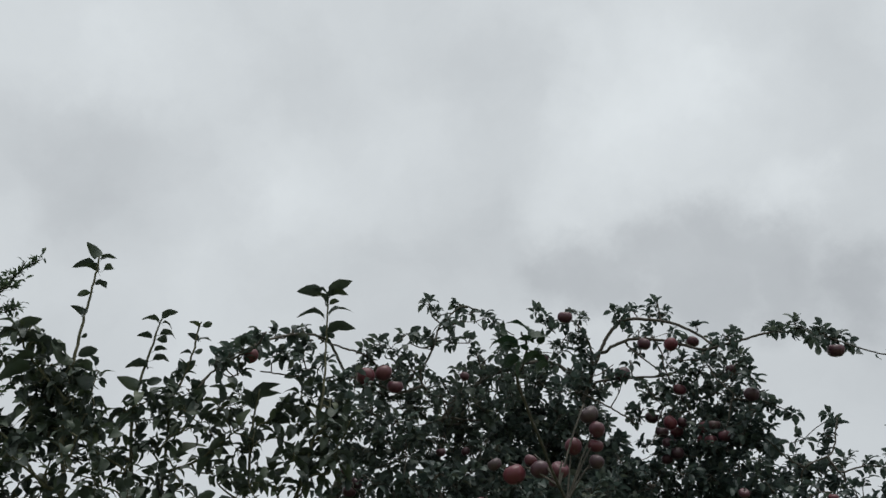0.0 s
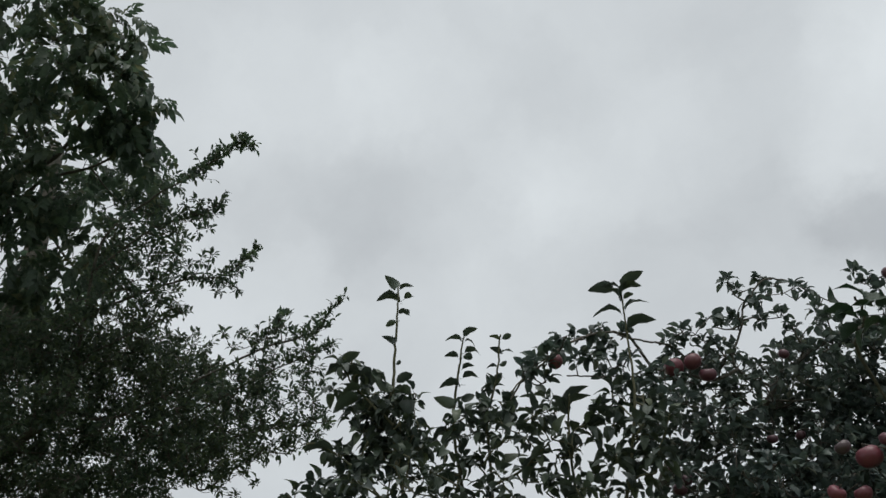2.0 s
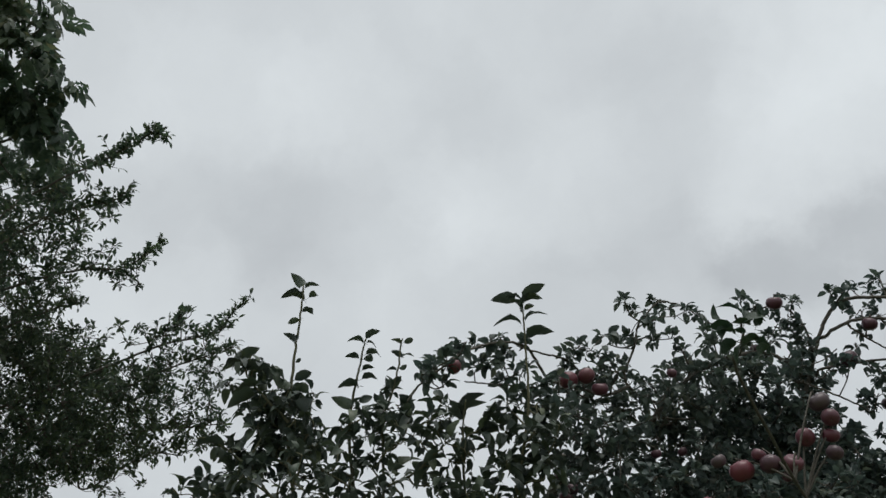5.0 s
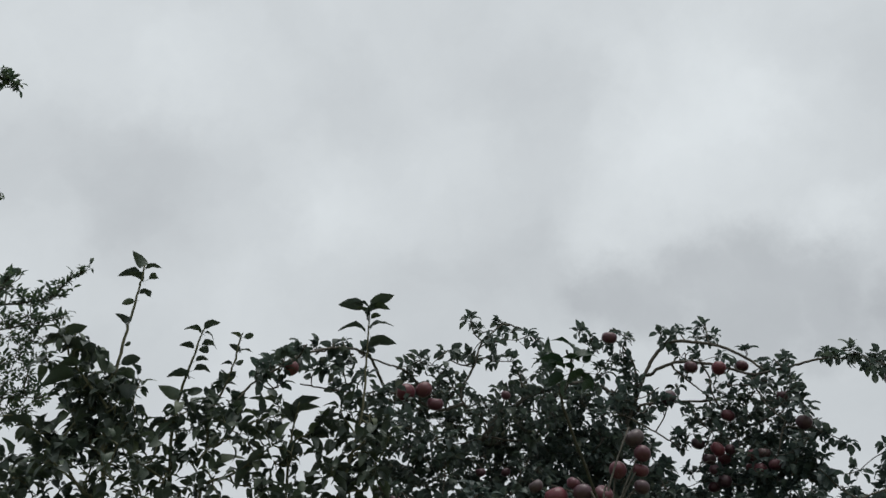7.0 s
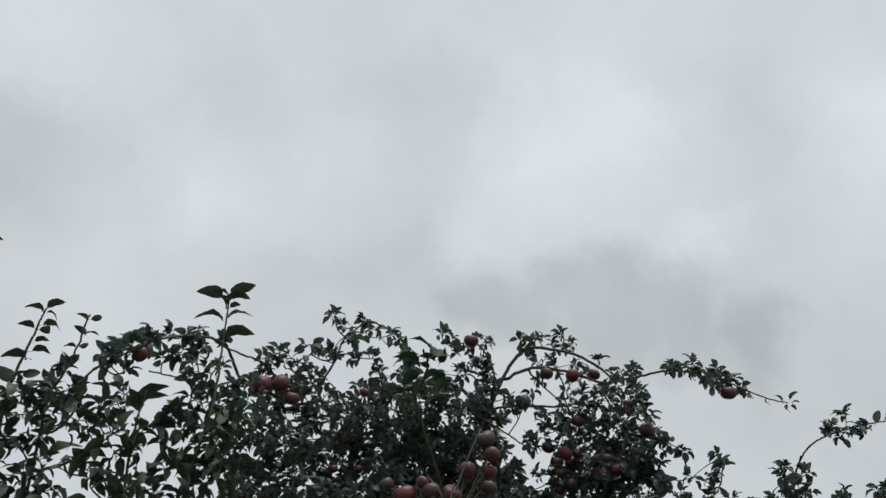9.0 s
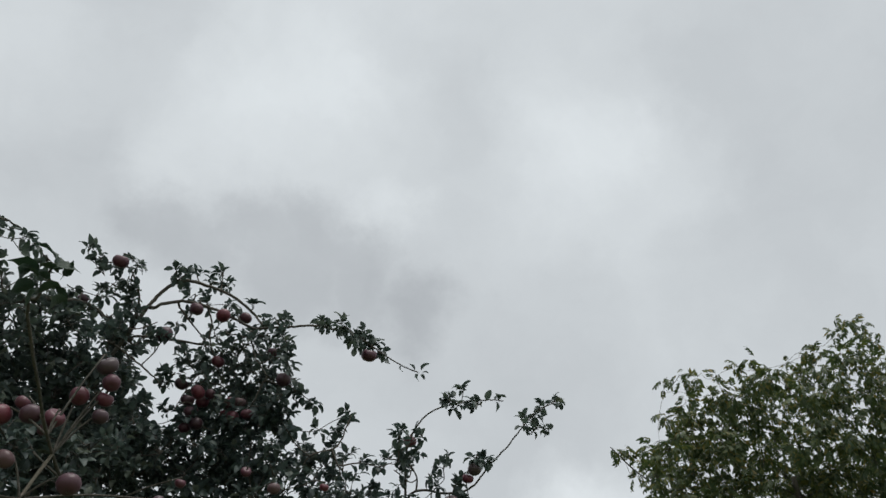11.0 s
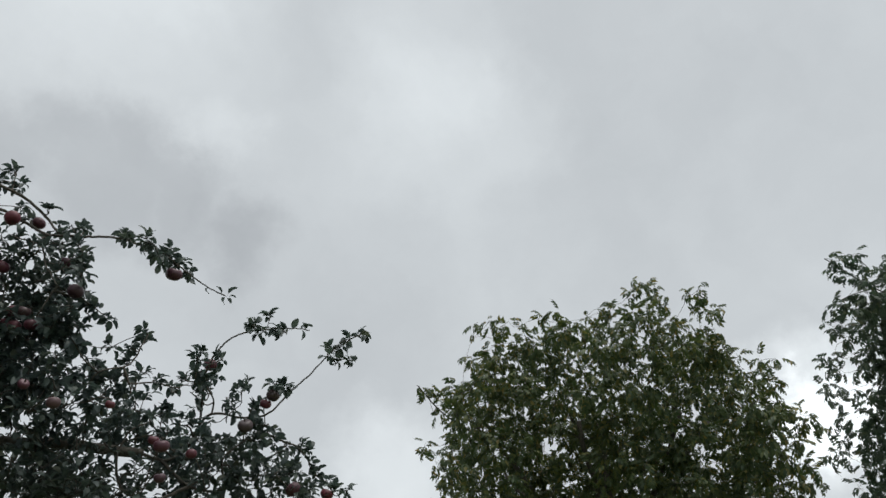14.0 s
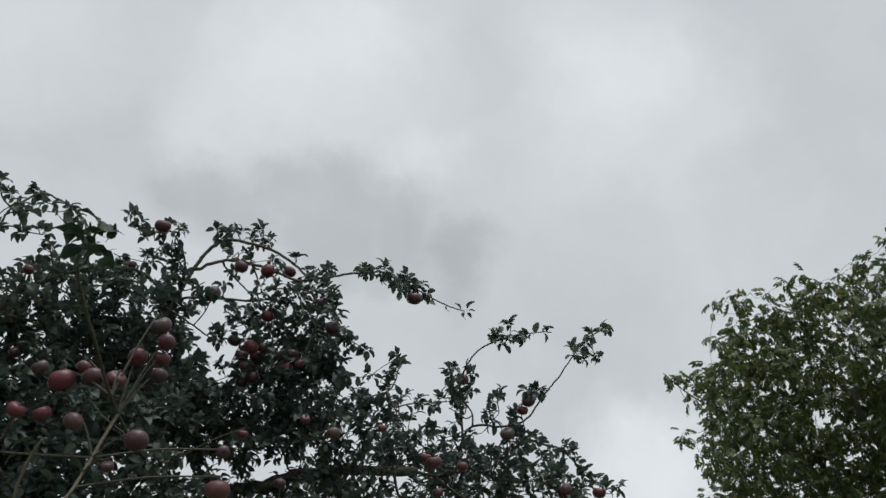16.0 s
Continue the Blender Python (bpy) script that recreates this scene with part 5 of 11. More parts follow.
spray(tree_red, -0.11, 2.56, 2.14, 0.040)
spray(tree_red, 0.98, 2.64, 2.23, 0.040)
spray(tree_red, 1.37, 2.64, 2.01, 0.038)
spray(tree_red, 0.08, 2.55, 1.86, 0.037)
spray(tree_red, 0.04, 2.51, 1.80, 0.048)
spray(tree_red, 0.32, 2.37, 1.99, 0.049)
spray(tree_red, 0.42, 2.70, 2.29, 0.041)
spray(tree_red, 0.16, 2.55, 2.23, 0.039)
spray(tree_red, 1.11, 2.95, 1.96, 0.039)
spray(tree_red, 0.25, 2.29, 1.97, 0.050)
spray(tree_red, 0.27, 2.33, 1.84, 0.049)
spray(tree_red, 0.06, 2.38, 2.12, 0.049)
spray(tree_red, 1.07, 2.60, 1.96, 0.049)
spray(tree_red, 0.88, 2.95, 2.26, 0.037)
spray(tree_red, 0.75, 2.91, 1.97, 0.048)
spray(tree_red, 0.23, 2.52, 2.21, 0.043)
spray(tree_red, 1.30, 2.84, 1.98, 0.045)
spray(tree_red, -0.05, 2.42, 1.98, 0.049)
spray(tree_red, 0.03, 2.38, 2.18, 0.042)
spray(tree_red, 0.88, 2.85, 2.03, 0.038)
spray(tree_red, 0.92, 3.02, 1.93, 0.038)
spray(tree_red, 1.60, 2.77, 2.10, 0.040)
spray(tree_red, 0.05, 2.38, 2.08, 0.037)
spray(tree_red, 1.41, 2.79, 2.14, 0.050)
spray(tree_red, 1.54, 2.86, 1.90, 0.050)
spray(tree_red, 0.41, 2.68, 1.89, 0.046)
spray(tree_red, 1.84, 2.74, 2.11, 0.043)
spray(tree_red, 0.29, 2.63, 2.17, 0.049)
spray(tree_red, 0.11, 2.41, 2.13, 0.045)
spray(tree_red, 0.52, 2.44, 2.04, 0.048)
spray(tree_red, 0.17, 2.50, 2.04, 0.055)
spray(tree_red, 0.24, 2.40, 2.04, 0.055)
spray(tree_red, 1.13, 2.54, 2.05, 0.046)
spray(tree_red, 0.51, 2.71, 2.14, 0.045)
spray(tree_red, 0.09, 2.28, 2.05, 0.048)
spray(tree_red, 1.58, 2.63, 1.80, 0.039)
spray(tree_red, 1.22, 2.86, 2.00, 0.037)
spray(tree_red, 1.07, 2.53, 2.16, 0.043)
spray(tree_red, 1.47, 2.95, 1.83, 0.038)
spray(tree_red, 0.79, 2.75, 1.93, 0.051)
spray(tree_red, 0.53, 2.56, 1.97, 0.044)
spray(tree_red, 1.05, 3.09, 1.83, 0.041)
spray(tree_red, 0.34, 2.61, 1.99, 0.051)
spray(tree_red, -0.02, 2.63, 2.19, 0.047)
spray(tree_red, -0.05, 2.33, 2.00, 0.053)
spray(tree_red, 1.22, 2.79, 1.88, 0.050)
spray(tree_red, 0.97, 2.93, 1.94, 0.049)
spray(tree_red, 0.38, 2.71, 2.06, 0.042)
spray(tree_red, 1.49, 2.77, 2.21, 0.037)
spray(tree_red, 0.42, 2.55, 2.02, 0.041)
spray(tree_red, 0.19, 2.56, 2.09, 0.046)
spray(tree_red, 0.41, 2.37, 1.89, 0.053)
spray(tree_red, 0.68, 2.90, 2.33, 0.048)
spray(tree_red, 1.25, 2.65, 2.27, 0.041)
spray(tree_red, 1.69, 2.49, 2.14, 0.044)
spray(tree_red, 1.30, 2.85, 2.04, 0.038)
spray(tree_red, 0.14, 2.56, 1.85, 0.040)
spray(tree_red, 0.77, 2.81, 2.34, 0.040)
spray(tree_red, 0.19, 2.50, 2.17, 0.038)
spray(tree_red, 2.03, 2.62, 1.91, 0.043)
spray(tree_red, 0.07, 2.53, 1.97, 0.044)
spray(tree_red, 1.11, 2.76, 2.11, 0.051)
spray(tree_red, 1.57, 2.80, 1.97, 0.051)
spray(tree_red, 0.12, 2.65, 1.91, 0.052)
spray(tree_red, 0.64, 2.88, 1.96, 0.041)
spray(tree_red, 0.10, 2.52, 1.92, 0.051)
spray(tree_red, 0.48, 2.52, 1.85, 0.039)
spray(tree_red, 1.88, 2.34, 1.80, 0.047)
spray(tree_red, 1.36, 2.56, 1.94, 0.041)
spray(tree_red, -0.00, 2.46, 2.03, 0.049)
spray(tree_red, 0.95, 2.98, 2.27, 0.046)
spray(tree_red, 0.14, 2.62, 2.11, 0.042)
spray(tree_red, 0.20, 2.56, 1.85, 0.042)
spray(tree_red, 1.81, 2.68, 1.89, 0.042)
spray(tree_red, 1.57, 2.83, 1.84, 0.045)
spray(tree_red, 1.10, 2.95, 1.89, 0.040)
spray(tree_red, 0.82, 2.99, 2.25, 0.052)
spray(tree_red, 1.92, 2.70, 2.13, 0.037)
spray(tree_red, 0.51, 2.70, 1.80, 0.044)
spray(tree_red, 0.32, 2.33, 2.16, 0.048)
spray(tree_red, 0.28, 2.49, 2.04, 0.046)
spray(tree_red, 0.69, 2.91, 2.07, 0.038)
spray(tree_red, 0.67, 2.68, 1.87, 0.039)
spray(tree_red, 0.43, 2.72, 2.17, 0.048)
spray(tree_red, 1.87, 2.34, 1.74, 0.047)
spray(tree_red, 0.33, 2.43, 1.87, 0.049)
spray(tree_red, 0.95, 2.68, 1.95, 0.051)
spray(tree_red, 0.43, 2.57, 1.79, 0.052)
spray(tree_red, -0.03, 2.37, 2.18, 0.054)
spray(tree_red, 1.08, 3.03, 1.93, 0.039)
spray(tree_red, 1.42, 2.74, 1.86, 0.038)
spray(tree_red, 0.34, 2.45, 1.80, 0.040)
spray(tree_red, 1.22, 2.65, 1.80, 0.044)
spray(tree_red, -0.05, 2.61, 2.13, 0.048)
spray(tree_red, 0.28, 2.26, 2.03, 0.041)
spray(tree_red, -0.11, 2.44, 2.19, 0.050)
spray(tree_red, 0.71, 2.94, 1.83, 0.050)
spray(tree_red, 0.47, 2.66, 2.04, 0.055)
spray(tree_red, 0.08, 2.44, 2.20, 0.052)
spray(tree_red, 0.02, 2.40, 1.87, 0.044)
spray(tree_red, 0.16, 2.27, 1.94, 0.049)
spray(tree_red, 1.24, 2.63, 2.11, 0.053)
spray(tree_red, 1.76, 2.58, 1.98, 0.051)
spray(tree_red, 0.99, 2.89, 2.23, 0.045)
spray(tree_red, 0.59, 2.57, 1.85, 0.054)
spray(tree_red, -0.00, 2.26, 1.79, 0.051)
spray(tree_red, 1.57, 2.54, 1.93, 0.043)
spray(tree_red, 0.98, 2.68, 2.31, 0.050)
spray(tree_red, 1.67, 2.52, 2.00, 0.044)
spray(tree_red, 1.35, 2.80, 1.88, 0.051)
spray(tree_red, 1.14, 2.72, 2.07, 0.047)
spray(tree_red, -0.06, 2.65, 2.10, 0.045)
spray(tree_red, 1.63, 2.75, 1.97, 0.052)
spray(tree_red, 0.36, 2.43, 2.21, 0.046)
spray(tree_red, 0.14, 2.41, 1.94, 0.052)
spray(tree_red, 1.89, 2.66, 1.92, 0.048)
spray(tree_red, 2.04, 2.72, 2.05, 0.055)
spray(tree_red, 1.82, 2.75, 1.96, 0.044)
spray(tree_red, 1.51, 2.77, 2.03, 0.038)
spray(tree_red, -0.03, 2.60, 1.90, 0.042)
spray(tree_red, 1.12, 2.69, 2.14, 0.054)
spray(tree_red, 1.71, 2.67, 1.86, 0.041)
spray(tree_red, 0.71, 2.82, 2.17, 0.040)
spray(tree_red, 0.13, 2.52, 2.06, 0.043)
spray(tree_red, 0.82, 2.87, 2.30, 0.046)
spray(tree_red, 1.15, 2.62, 2.24, 0.043)
spray(tree_red, 1.01, 2.59, 2.09, 0.051)
spray(tree_red, 0.49, 2.40, 1.86, 0.038)
spray(tree_red, 0.13, 2.40, 1.99, 0.039)
spray(tree_red, 0.55, 2.58, 2.23, 0.054)
spray(tree_red, 1.09, 3.03, 2.16, 0.042)
spray(tree_red, 0.61, 2.72, 1.80, 0.038)
spray(tree_red, 0.03, 2.29, 1.90, 0.051)
spray(tree_red, 1.73, 3.06, 2.25, 0.048)
spray(tree_red, 0.47, 2.78, 2.32, 0.054)
spray(tree_red, 0.06, 2.64, 1.82, 0.043)
spray(tree_red, 1.77, 2.64, 1.83, 0.053)
spray(tree_red, 0.48, 2.69, 1.84, 0.042)
spray(tree_red, -0.02, 2.38, 1.99, 0.051)
spray(tree_red, 1.82, 2.40, 1.75, 0.053)
spray(tree_red, 1.72, 2.70, 1.79, 0.041)
spray(tree_red, 1.03, 2.97, 2.10, 0.037)
spray(tree_red, 0.08, 2.58, 2.02, 0.053)
spray(tree_red, 1.16, 2.81, 1.84, 0.052)
spray(tree_red, 0.01, 2.41, 1.82, 0.041)
spray(tree_red, 0.23, 2.64, 1.90, 0.049)
spray(tree_red, 0.62, 2.81, 2.04, 0.045)
spray(tree_red, 2.14, 2.61, 1.90, 0.049)
spray(tree_red, 0.28, 2.28, 1.89, 0.055)
spray(tree_red, 0.26, 2.29, 1.81, 0.048)
spray(tree_red, 0.59, 2.74, 2.17, 0.050)
spray(tree_red, 1.68, 2.65, 2.12, 0.049)
spray(tree_red, 0.38, 2.60, 1.91, 0.052)
spray(tree_red, 1.32, 2.93, 1.93, 0.050)
spray(tree_red, 0.79, 3.07, 2.36, 0.041)
spray(tree_red, 0.30, 2.40, 1.84, 0.037)
spray(tree_red, 0.24, 2.46, 2.14, 0.055)
spray(tree_red, 1.56, 2.42, 1.89, 0.040)
spray(tree_red, 1.05, 2.82, 1.83, 0.054)
spray(tree_red, 0.49, 2.54, 2.22, 0.049)
spray(tree_red, 1.83, 2.40, 1.93, 0.039)
spray(tree_red, 1.66, 2.44, 1.76, 0.045)
spray(tree_red, 0.39, 2.70, 2.21, 0.037)
spray(tree_red, 0.34, 2.29, 1.90, 0.044)
spray(tree_red, 1.92, 2.32, 1.74, 0.052)
spray(tree_red, 0.83, 2.73, 2.32, 0.041)
spray(tree_red, 0.28, 2.52, 1.79, 0.038)
spray(tree_red, 0.40, 2.52, 2.08, 0.049)
spray(tree_red, 0.38, 2.65, 1.83, 0.051)
spray(tree_red, 1.53, 2.96, 1.95, 0.042)
spray(tree_red, 1.52, 2.85, 2.14, 0.040)
spray(tree_red, 1.78, 2.53, 1.76, 0.044)
spray(tree_red, 1.81, 2.49, 1.86, 0.039)
spray(tree_red, 0.74, 2.85, 1.86, 0.053)
spray(tree_red, -0.01, 2.39, 2.17, 0.038)
spray(tree_red, 1.56, 2.92, 1.81, 0.048)
spray(tree_red, 1.36, 2.72, 1.95, 0.045)
spray(tree_red, 1.24, 2.84, 2.19, 0.038)
spray(tree_red, 0.87, 3.04, 2.15, 0.040)
spray(tree_red, 1.64, 2.52, 2.04, 0.046)
spray(tree_red, 1.90, 2.46, 1.84, 0.042)
spray(tree_red, 0.87, 3.05, 1.85, 0.046)
spray(tree_red, 0.88, 2.76, 1.95, 0.042)
spray(tree_red, 0.59, 2.72, 2.22, 0.050)
spray(tree_red, 0.82, 2.97, 2.04, 0.053)
spray(tree_red, -0.03, 2.57, 1.93, 0.044)
spray(tree_red, -0.00, 2.46, 2.08, 0.049)
spray(tree_red, 0.32, 2.39, 2.14, 0.052)
spray(tree_red, 0.31, 2.48, 2.10, 0.045)
spray(tree_red, 1.86, 2.48, 2.05, 0.041)
spray(tree_red, 0.94, 2.82, 2.17, 0.043)
spray(tree_red, 0.53, 2.56, 2.15, 0.040)
spray(tree_red, 0.97, 2.86, 2.35, 0.045)
spray(tree_red, 0.51, 2.55, 1.93, 0.038)
spray(tree_red, 0.06, 2.41, 2.05, 0.044)
spray(tree_red, 0.98, 2.60, 1.98, 0.052)
spray(tree_red, 0.38, 2.68, 2.15, 0.046)
spray(tree_red, 1.50, 2.96, 2.24, 0.049)
spray(tree_red, 1.07, 2.59, 2.27, 0.044)
spray(tree_red, 0.42, 2.34, 1.95, 0.037)
spray(tree_red, 0.08, 2.58, 1.90, 0.038)
spray(tree_red, 0.39, 2.50, 2.20, 0.049)
spray(tree_red, -0.02, 2.33, 1.83, 0.045)
spray(tree_red, 0.15, 2.55, 2.16, 0.038)
spray(tree_red, 0.49, 2.57, 2.16, 0.040)
spray(tree_red, 1.25, 2.59, 1.96, 0.046)
spray(tree_red, 1.85, 2.50, 1.82, 0.047)
spray(tree_red, 1.52, 2.72, 1.89, 0.038)
spray(tree_red, 0.52, 2.64, 2.04, 0.052)
spray(tree_red, 1.18, 2.74, 1.81, 0.038)
spray(tree_red, 1.37, 2.83, 2.13, 0.039)
spray(tree_red, 0.66, 2.79, 2.23, 0.041)
spray(tree_red, 1.82, 2.55, 1.81, 0.044)
spray(tree_red, 0.04, 2.36, 2.03, 0.053)
spray(tree_red, 0.05, 2.36, 1.96, 0.050)
spray(tree_red, 0.01, 2.28, 2.18, 0.048)
spray(tree_red, 0.19, 2.61, 1.98, 0.051)
spray(tree_red, 1.15, 2.51, 2.19, 0.049)
spray(tree_red, 2.10, 2.64, 1.94, 0.040)
spray(tree_red, 0.95, 2.73, 2.24, 0.038)
spray(tree_red, 1.80, 2.56, 2.05, 0.040)
spray(tree_red, 1.24, 2.84, 2.35, 0.053)
spray(tree_red, 0.47, 2.39, 2.03, 0.040)
spray(tree_red, 1.75, 2.67, 2.14, 0.040)
spray(tree_red, 0.22, 2.53, 2.11, 0.037)
spray(tree_red, 0.91, 3.00, 1.85, 0.038)
spray(tree_red, 0.22, 2.33, 1.99, 0.038)
spray(tree_red, 0.80, 3.02, 2.21, 0.053)
spray(tree_red, 0.31, 2.54, 1.82, 0.047)
spray(tree_red, 1.61, 2.62, 2.03, 0.046)
spray(tree_red, 0.87, 2.97, 2.00, 0.044)
spray(tree_red, 0.78, 2.84, 1.82, 0.049)
spray(tree_red, 0.42, 2.58, 1.84, 0.043)
spray(tree_red, -0.06, 2.55, 1.91, 0.037)
spray(tree_red, 1.03, 2.51, 2.21, 0.042)
spray(tree_red, -0.06, 2.66, 2.19, 0.041)
spray(tree_red, 1.68, 2.77, 2.12, 0.052)
spray(tree_red, 0.61, 2.77, 2.33, 0.039)
spray(tree_red, 0.75, 2.93, 2.04, 0.049)
spray(tree_red, 1.36, 2.80, 2.17, 0.053)
spray(tree_red, 0.58, 2.79, 2.06, 0.052)
spray(tree_red, 1.24, 2.57, 1.78, 0.038)
spray(tree_red, 0.16, 2.57, 1.95, 0.042)
spray(tree_red, 0.43, 2.44, 1.85, 0.044)
spray(tree_red, 0.29, 2.28, 2.13, 0.039)
spray(tree_red, 1.04, 3.11, 1.91, 0.053)
spray(tree_red, 0.45, 2.39, 1.89, 0.047)
spray(tree_red, 0.05, 2.35, 1.82, 0.051)
spray(tree_red, 1.86, 2.69, 1.94, 0.049)
spray(tree_red, -0.05, 2.25, 2.17, 0.041)
spray(tree_red, 1.10, 2.66, 1.79, 0.043)
spray(tree_red, 0.33, 2.28, 2.01, 0.040)
spray(tree_red, 0.20, 2.40, 1.90, 0.050)
spray(tree_red, 1.72, 2.35, 2.00, 0.039)
spray(tree_red, 1.23, 2.58, 2.03, 0.037)
spray(tree_red, 0.38, 2.40, 1.91, 0.038)
spray(tree_red, 2.00, 2.58, 2.00, 0.050)
spray(tree_red, 0.78, 2.87, 2.06, 0.038)
spray(tree_red, 2.16, 2.63, 1.84, 0.048)
spray(tree_red, 1.79, 2.29, 1.77, 0.043)
spray(tree_red, 0.19, 2.42, 2.22, 0.049)
for k in range(46):
    # the lower and farther part of the crown
    a, h = tree_red.rng.uniform(0, 2 * math.pi), tree_red.rng.uniform(1.45, 2.15)
    reach = tree_red.rng.uniform(0.5, 1.35)
    spray(tree_red, 0.35 + 1.15 * reach * math.cos(a), 3.3 + 0.75 * reach * math.sin(a), h, 0.13)
apple(-0.458, 1.968, 2.441, 0.040)
apple(-0.201, 2.348, 2.534, 0.059)
apple(-0.147, 2.361, 2.550, 0.052)
apple(-0.112, 2.379, 2.511, 0.049)
apple(0.485, 2.735, 2.918, 0.054)
apple(0.677, 2.757, 2.693, 0.057)
apple(0.784, 2.822, 2.842, 0.049)
apple(0.880, 2.805, 2.831, 0.052)
apple(0.976, 2.844, 2.858, 0.044)
apple(0.885, 2.806, 2.651, 0.046)
apple(1.061, 2.732, 2.697, 0.042)
apple(0.783, 2.866, 2.568, 0.048)
apple(0.400, 2.803, 2.782, 0.039)
apple(0.823, 2.770, 2.515, 0.049)
apple(0.805, 2.830, 2.502, 0.046)
apple(0.860, 2.841, 2.506, 0.046)
apple(0.821, 2.817, 2.459, 0.049)
apple(0.839, 2.806, 2.417, 0.049)
apple(0.812, 2.842, 2.408, 0.041)
apple(0.871, 2.795, 2.523, 0.037)
apple(0.938, 2.760, 2.492, 0.045)
apple(0.941, 2.730, 2.433, 0.044)
apple(0.959, 2.722, 2.488, 0.041)
apple(0.979, 2.693, 2.440, 0.040)
apple(0.927, 2.776, 2.455, 0.037)
apple(-0.233, 2.270, 2.214, 0.035)
apple(-0.207, 2.282, 2.187, 0.039)
apple(-0.219, 2.250, 2.154, 0.038)
apple(0.027, 2.476, 2.331, 0.031)
apple(0.104, 2.534, 2.350, 0.029)
apple(0.105, 2.472, 2.580, 0.031)
apple(1.064, 2.600, 2.550, 0.050)
apple(0.447, 2.154, 2.330, 0.053)
apple(0.463, 2.145, 2.284, 0.043)
apple(0.458, 2.171, 2.248, 0.043)
apple(0.399, 2.169, 2.246, 0.046)
apple(0.454, 2.150, 2.197, 0.040)
apple(0.233, 2.131, 2.161, 0.059)
apple(0.299, 2.112, 2.168, 0.050)
apple(0.277, 2.117, 2.193, 0.035)
apple(0.350, 2.107, 2.165, 0.047)
apple(0.334, 2.117, 2.138, 0.029)
apple(0.182, 2.134, 2.190, 0.038)
apple(0.202, 2.141, 2.082, 0.041)
apple(0.146, 2.132, 2.085, 0.041)
apple(0.269, 2.102, 2.057, 0.043)
apple(0.404, 2.027, 2.002, 0.052)
apple(0.601, 2.072, 1.903, 0.057)
apple(0.605, 2.054, 1.989, 0.031)
apple(0.350, 2.051, 1.947, 0.030)
apple(1.411, 2.660, 2.731, 0.059)
apple(1.701, 2.860, 2.491, 0.052)
apple(1.732, 2.437, 2.291, 0.046)
apple(1.724, 2.470, 2.266, 0.040)
apple(1.624, 2.421, 2.166, 0.050)
apple(1.334, 2.404, 2.059, 0.047)
apple(1.317, 2.425, 2.077, 0.033)
apple(1.453, 2.440, 2.055, 0.034)
apple(0.992, 2.377, 2.129, 0.038)
apple(0.932, 2.471, 2.191, 0.032)
apple(1.146, 2.369, 2.149, 0.028)
apple(0.723, 2.381, 2.114, 0.030)
apple(1.819, 2.405, 1.977, 0.051)
apple(1.984, 2.439, 1.981, 0.045)
apple(1.359, 2.438, 1.971, 0.036)
apple(0.845, 2.421, 1.986, 0.034)

# ---- young broad-leaved trees beside it ----
tree_young = Tree("young_apple_tree", "slim young apple tree with upright shoots and broad leaves", -0.85, 2.2, BROAD, LEAF_YOUNG, 0.038, 1.35, BARK_YOUNG, 8, LEAF_YOUNG_ONE, per_twig=5)
trunk(tree_young, 0.045, 0.022, (-0.83, 2.19, 0.7), (-0.86, 2.19, 1.3), (-0.85, 2.17, 1.75))
bough(tree_young, 0.018, 0.01, (-1.01, 2.11, 1.7), (-1.09, 2.07, 1.95))
bough(tree_young, 0.018, 0.01, (-0.69, 2.15, 1.7), (-0.57, 2.12, 1.95))
# wood that shows
limb(tree_young, 0.0085, 0.0022, (-0.911, 2.025, 2.083), (-0.937, 2.011, 2.237), (-0.944, 1.997, 2.372), (-0.942, 1.983, 2.448), (-0.938, 1.969, 2.526), (-0.929, 1.956, 2.607), (-0.920, 1.942, 2.690), (-0.916, 1.928, 2.738))
limb(tree_young, 0.0065, 0.0022, (-0.765, 2.074, 2.099), (-0.784, 2.059, 2.303), (-0.776, 2.044, 2.410), (-0.757, 2.030, 2.496), (-0.746, 2.015, 2.541), (-0.732, 2.001, 2.574))
limb(tree_young, 0.0056, 0.0022, (-0.695, 2.122, 2.113), (-0.705, 2.106, 2.354), (-0.679, 2.090, 2.427), (-0.657, 2.074, 2.491), (-0.646, 2.057, 2.562), (-0.635, 2.041, 2.581))
limb(tree_young, 0.0060, 0.0022, (-0.936, 1.976, 2.332), (-1.008, 1.955, 2.402), (-1.066, 1.933, 2.474), (-1.044, 1.912, 2.514))
limb(tree_young, 0.0060, 0.0022, (-0.952, 1.976, 2.124), (-1.030, 1.964, 2.205), (-1.097, 1.952, 2.256), (-1.150, 1.940, 2.288), (-1.180, 1.928, 2.286))
limb(tree_young, 0.0060, 0.0022, (-0.480, 2.155, 2.126), (-0.476, 2.133, 2.240), (-0.471, 2.111, 2.326), (-0.457, 2.090, 2.396))
limb(tree_young, 0.0060, 0.0022, (-0.671, 2.138, 2.192), (-0.609, 2.128, 2.213), (-0.566, 2.117, 2.245), (-0.522, 2.106, 2.276))
limb(tree_young, 0.0050, 0.0020, (-0.668, 2.138, 2.301), (-0.637, 2.133, 2.356), (-0.640, 2.128, 2.429), (-0.590, 2.122, 2.479))
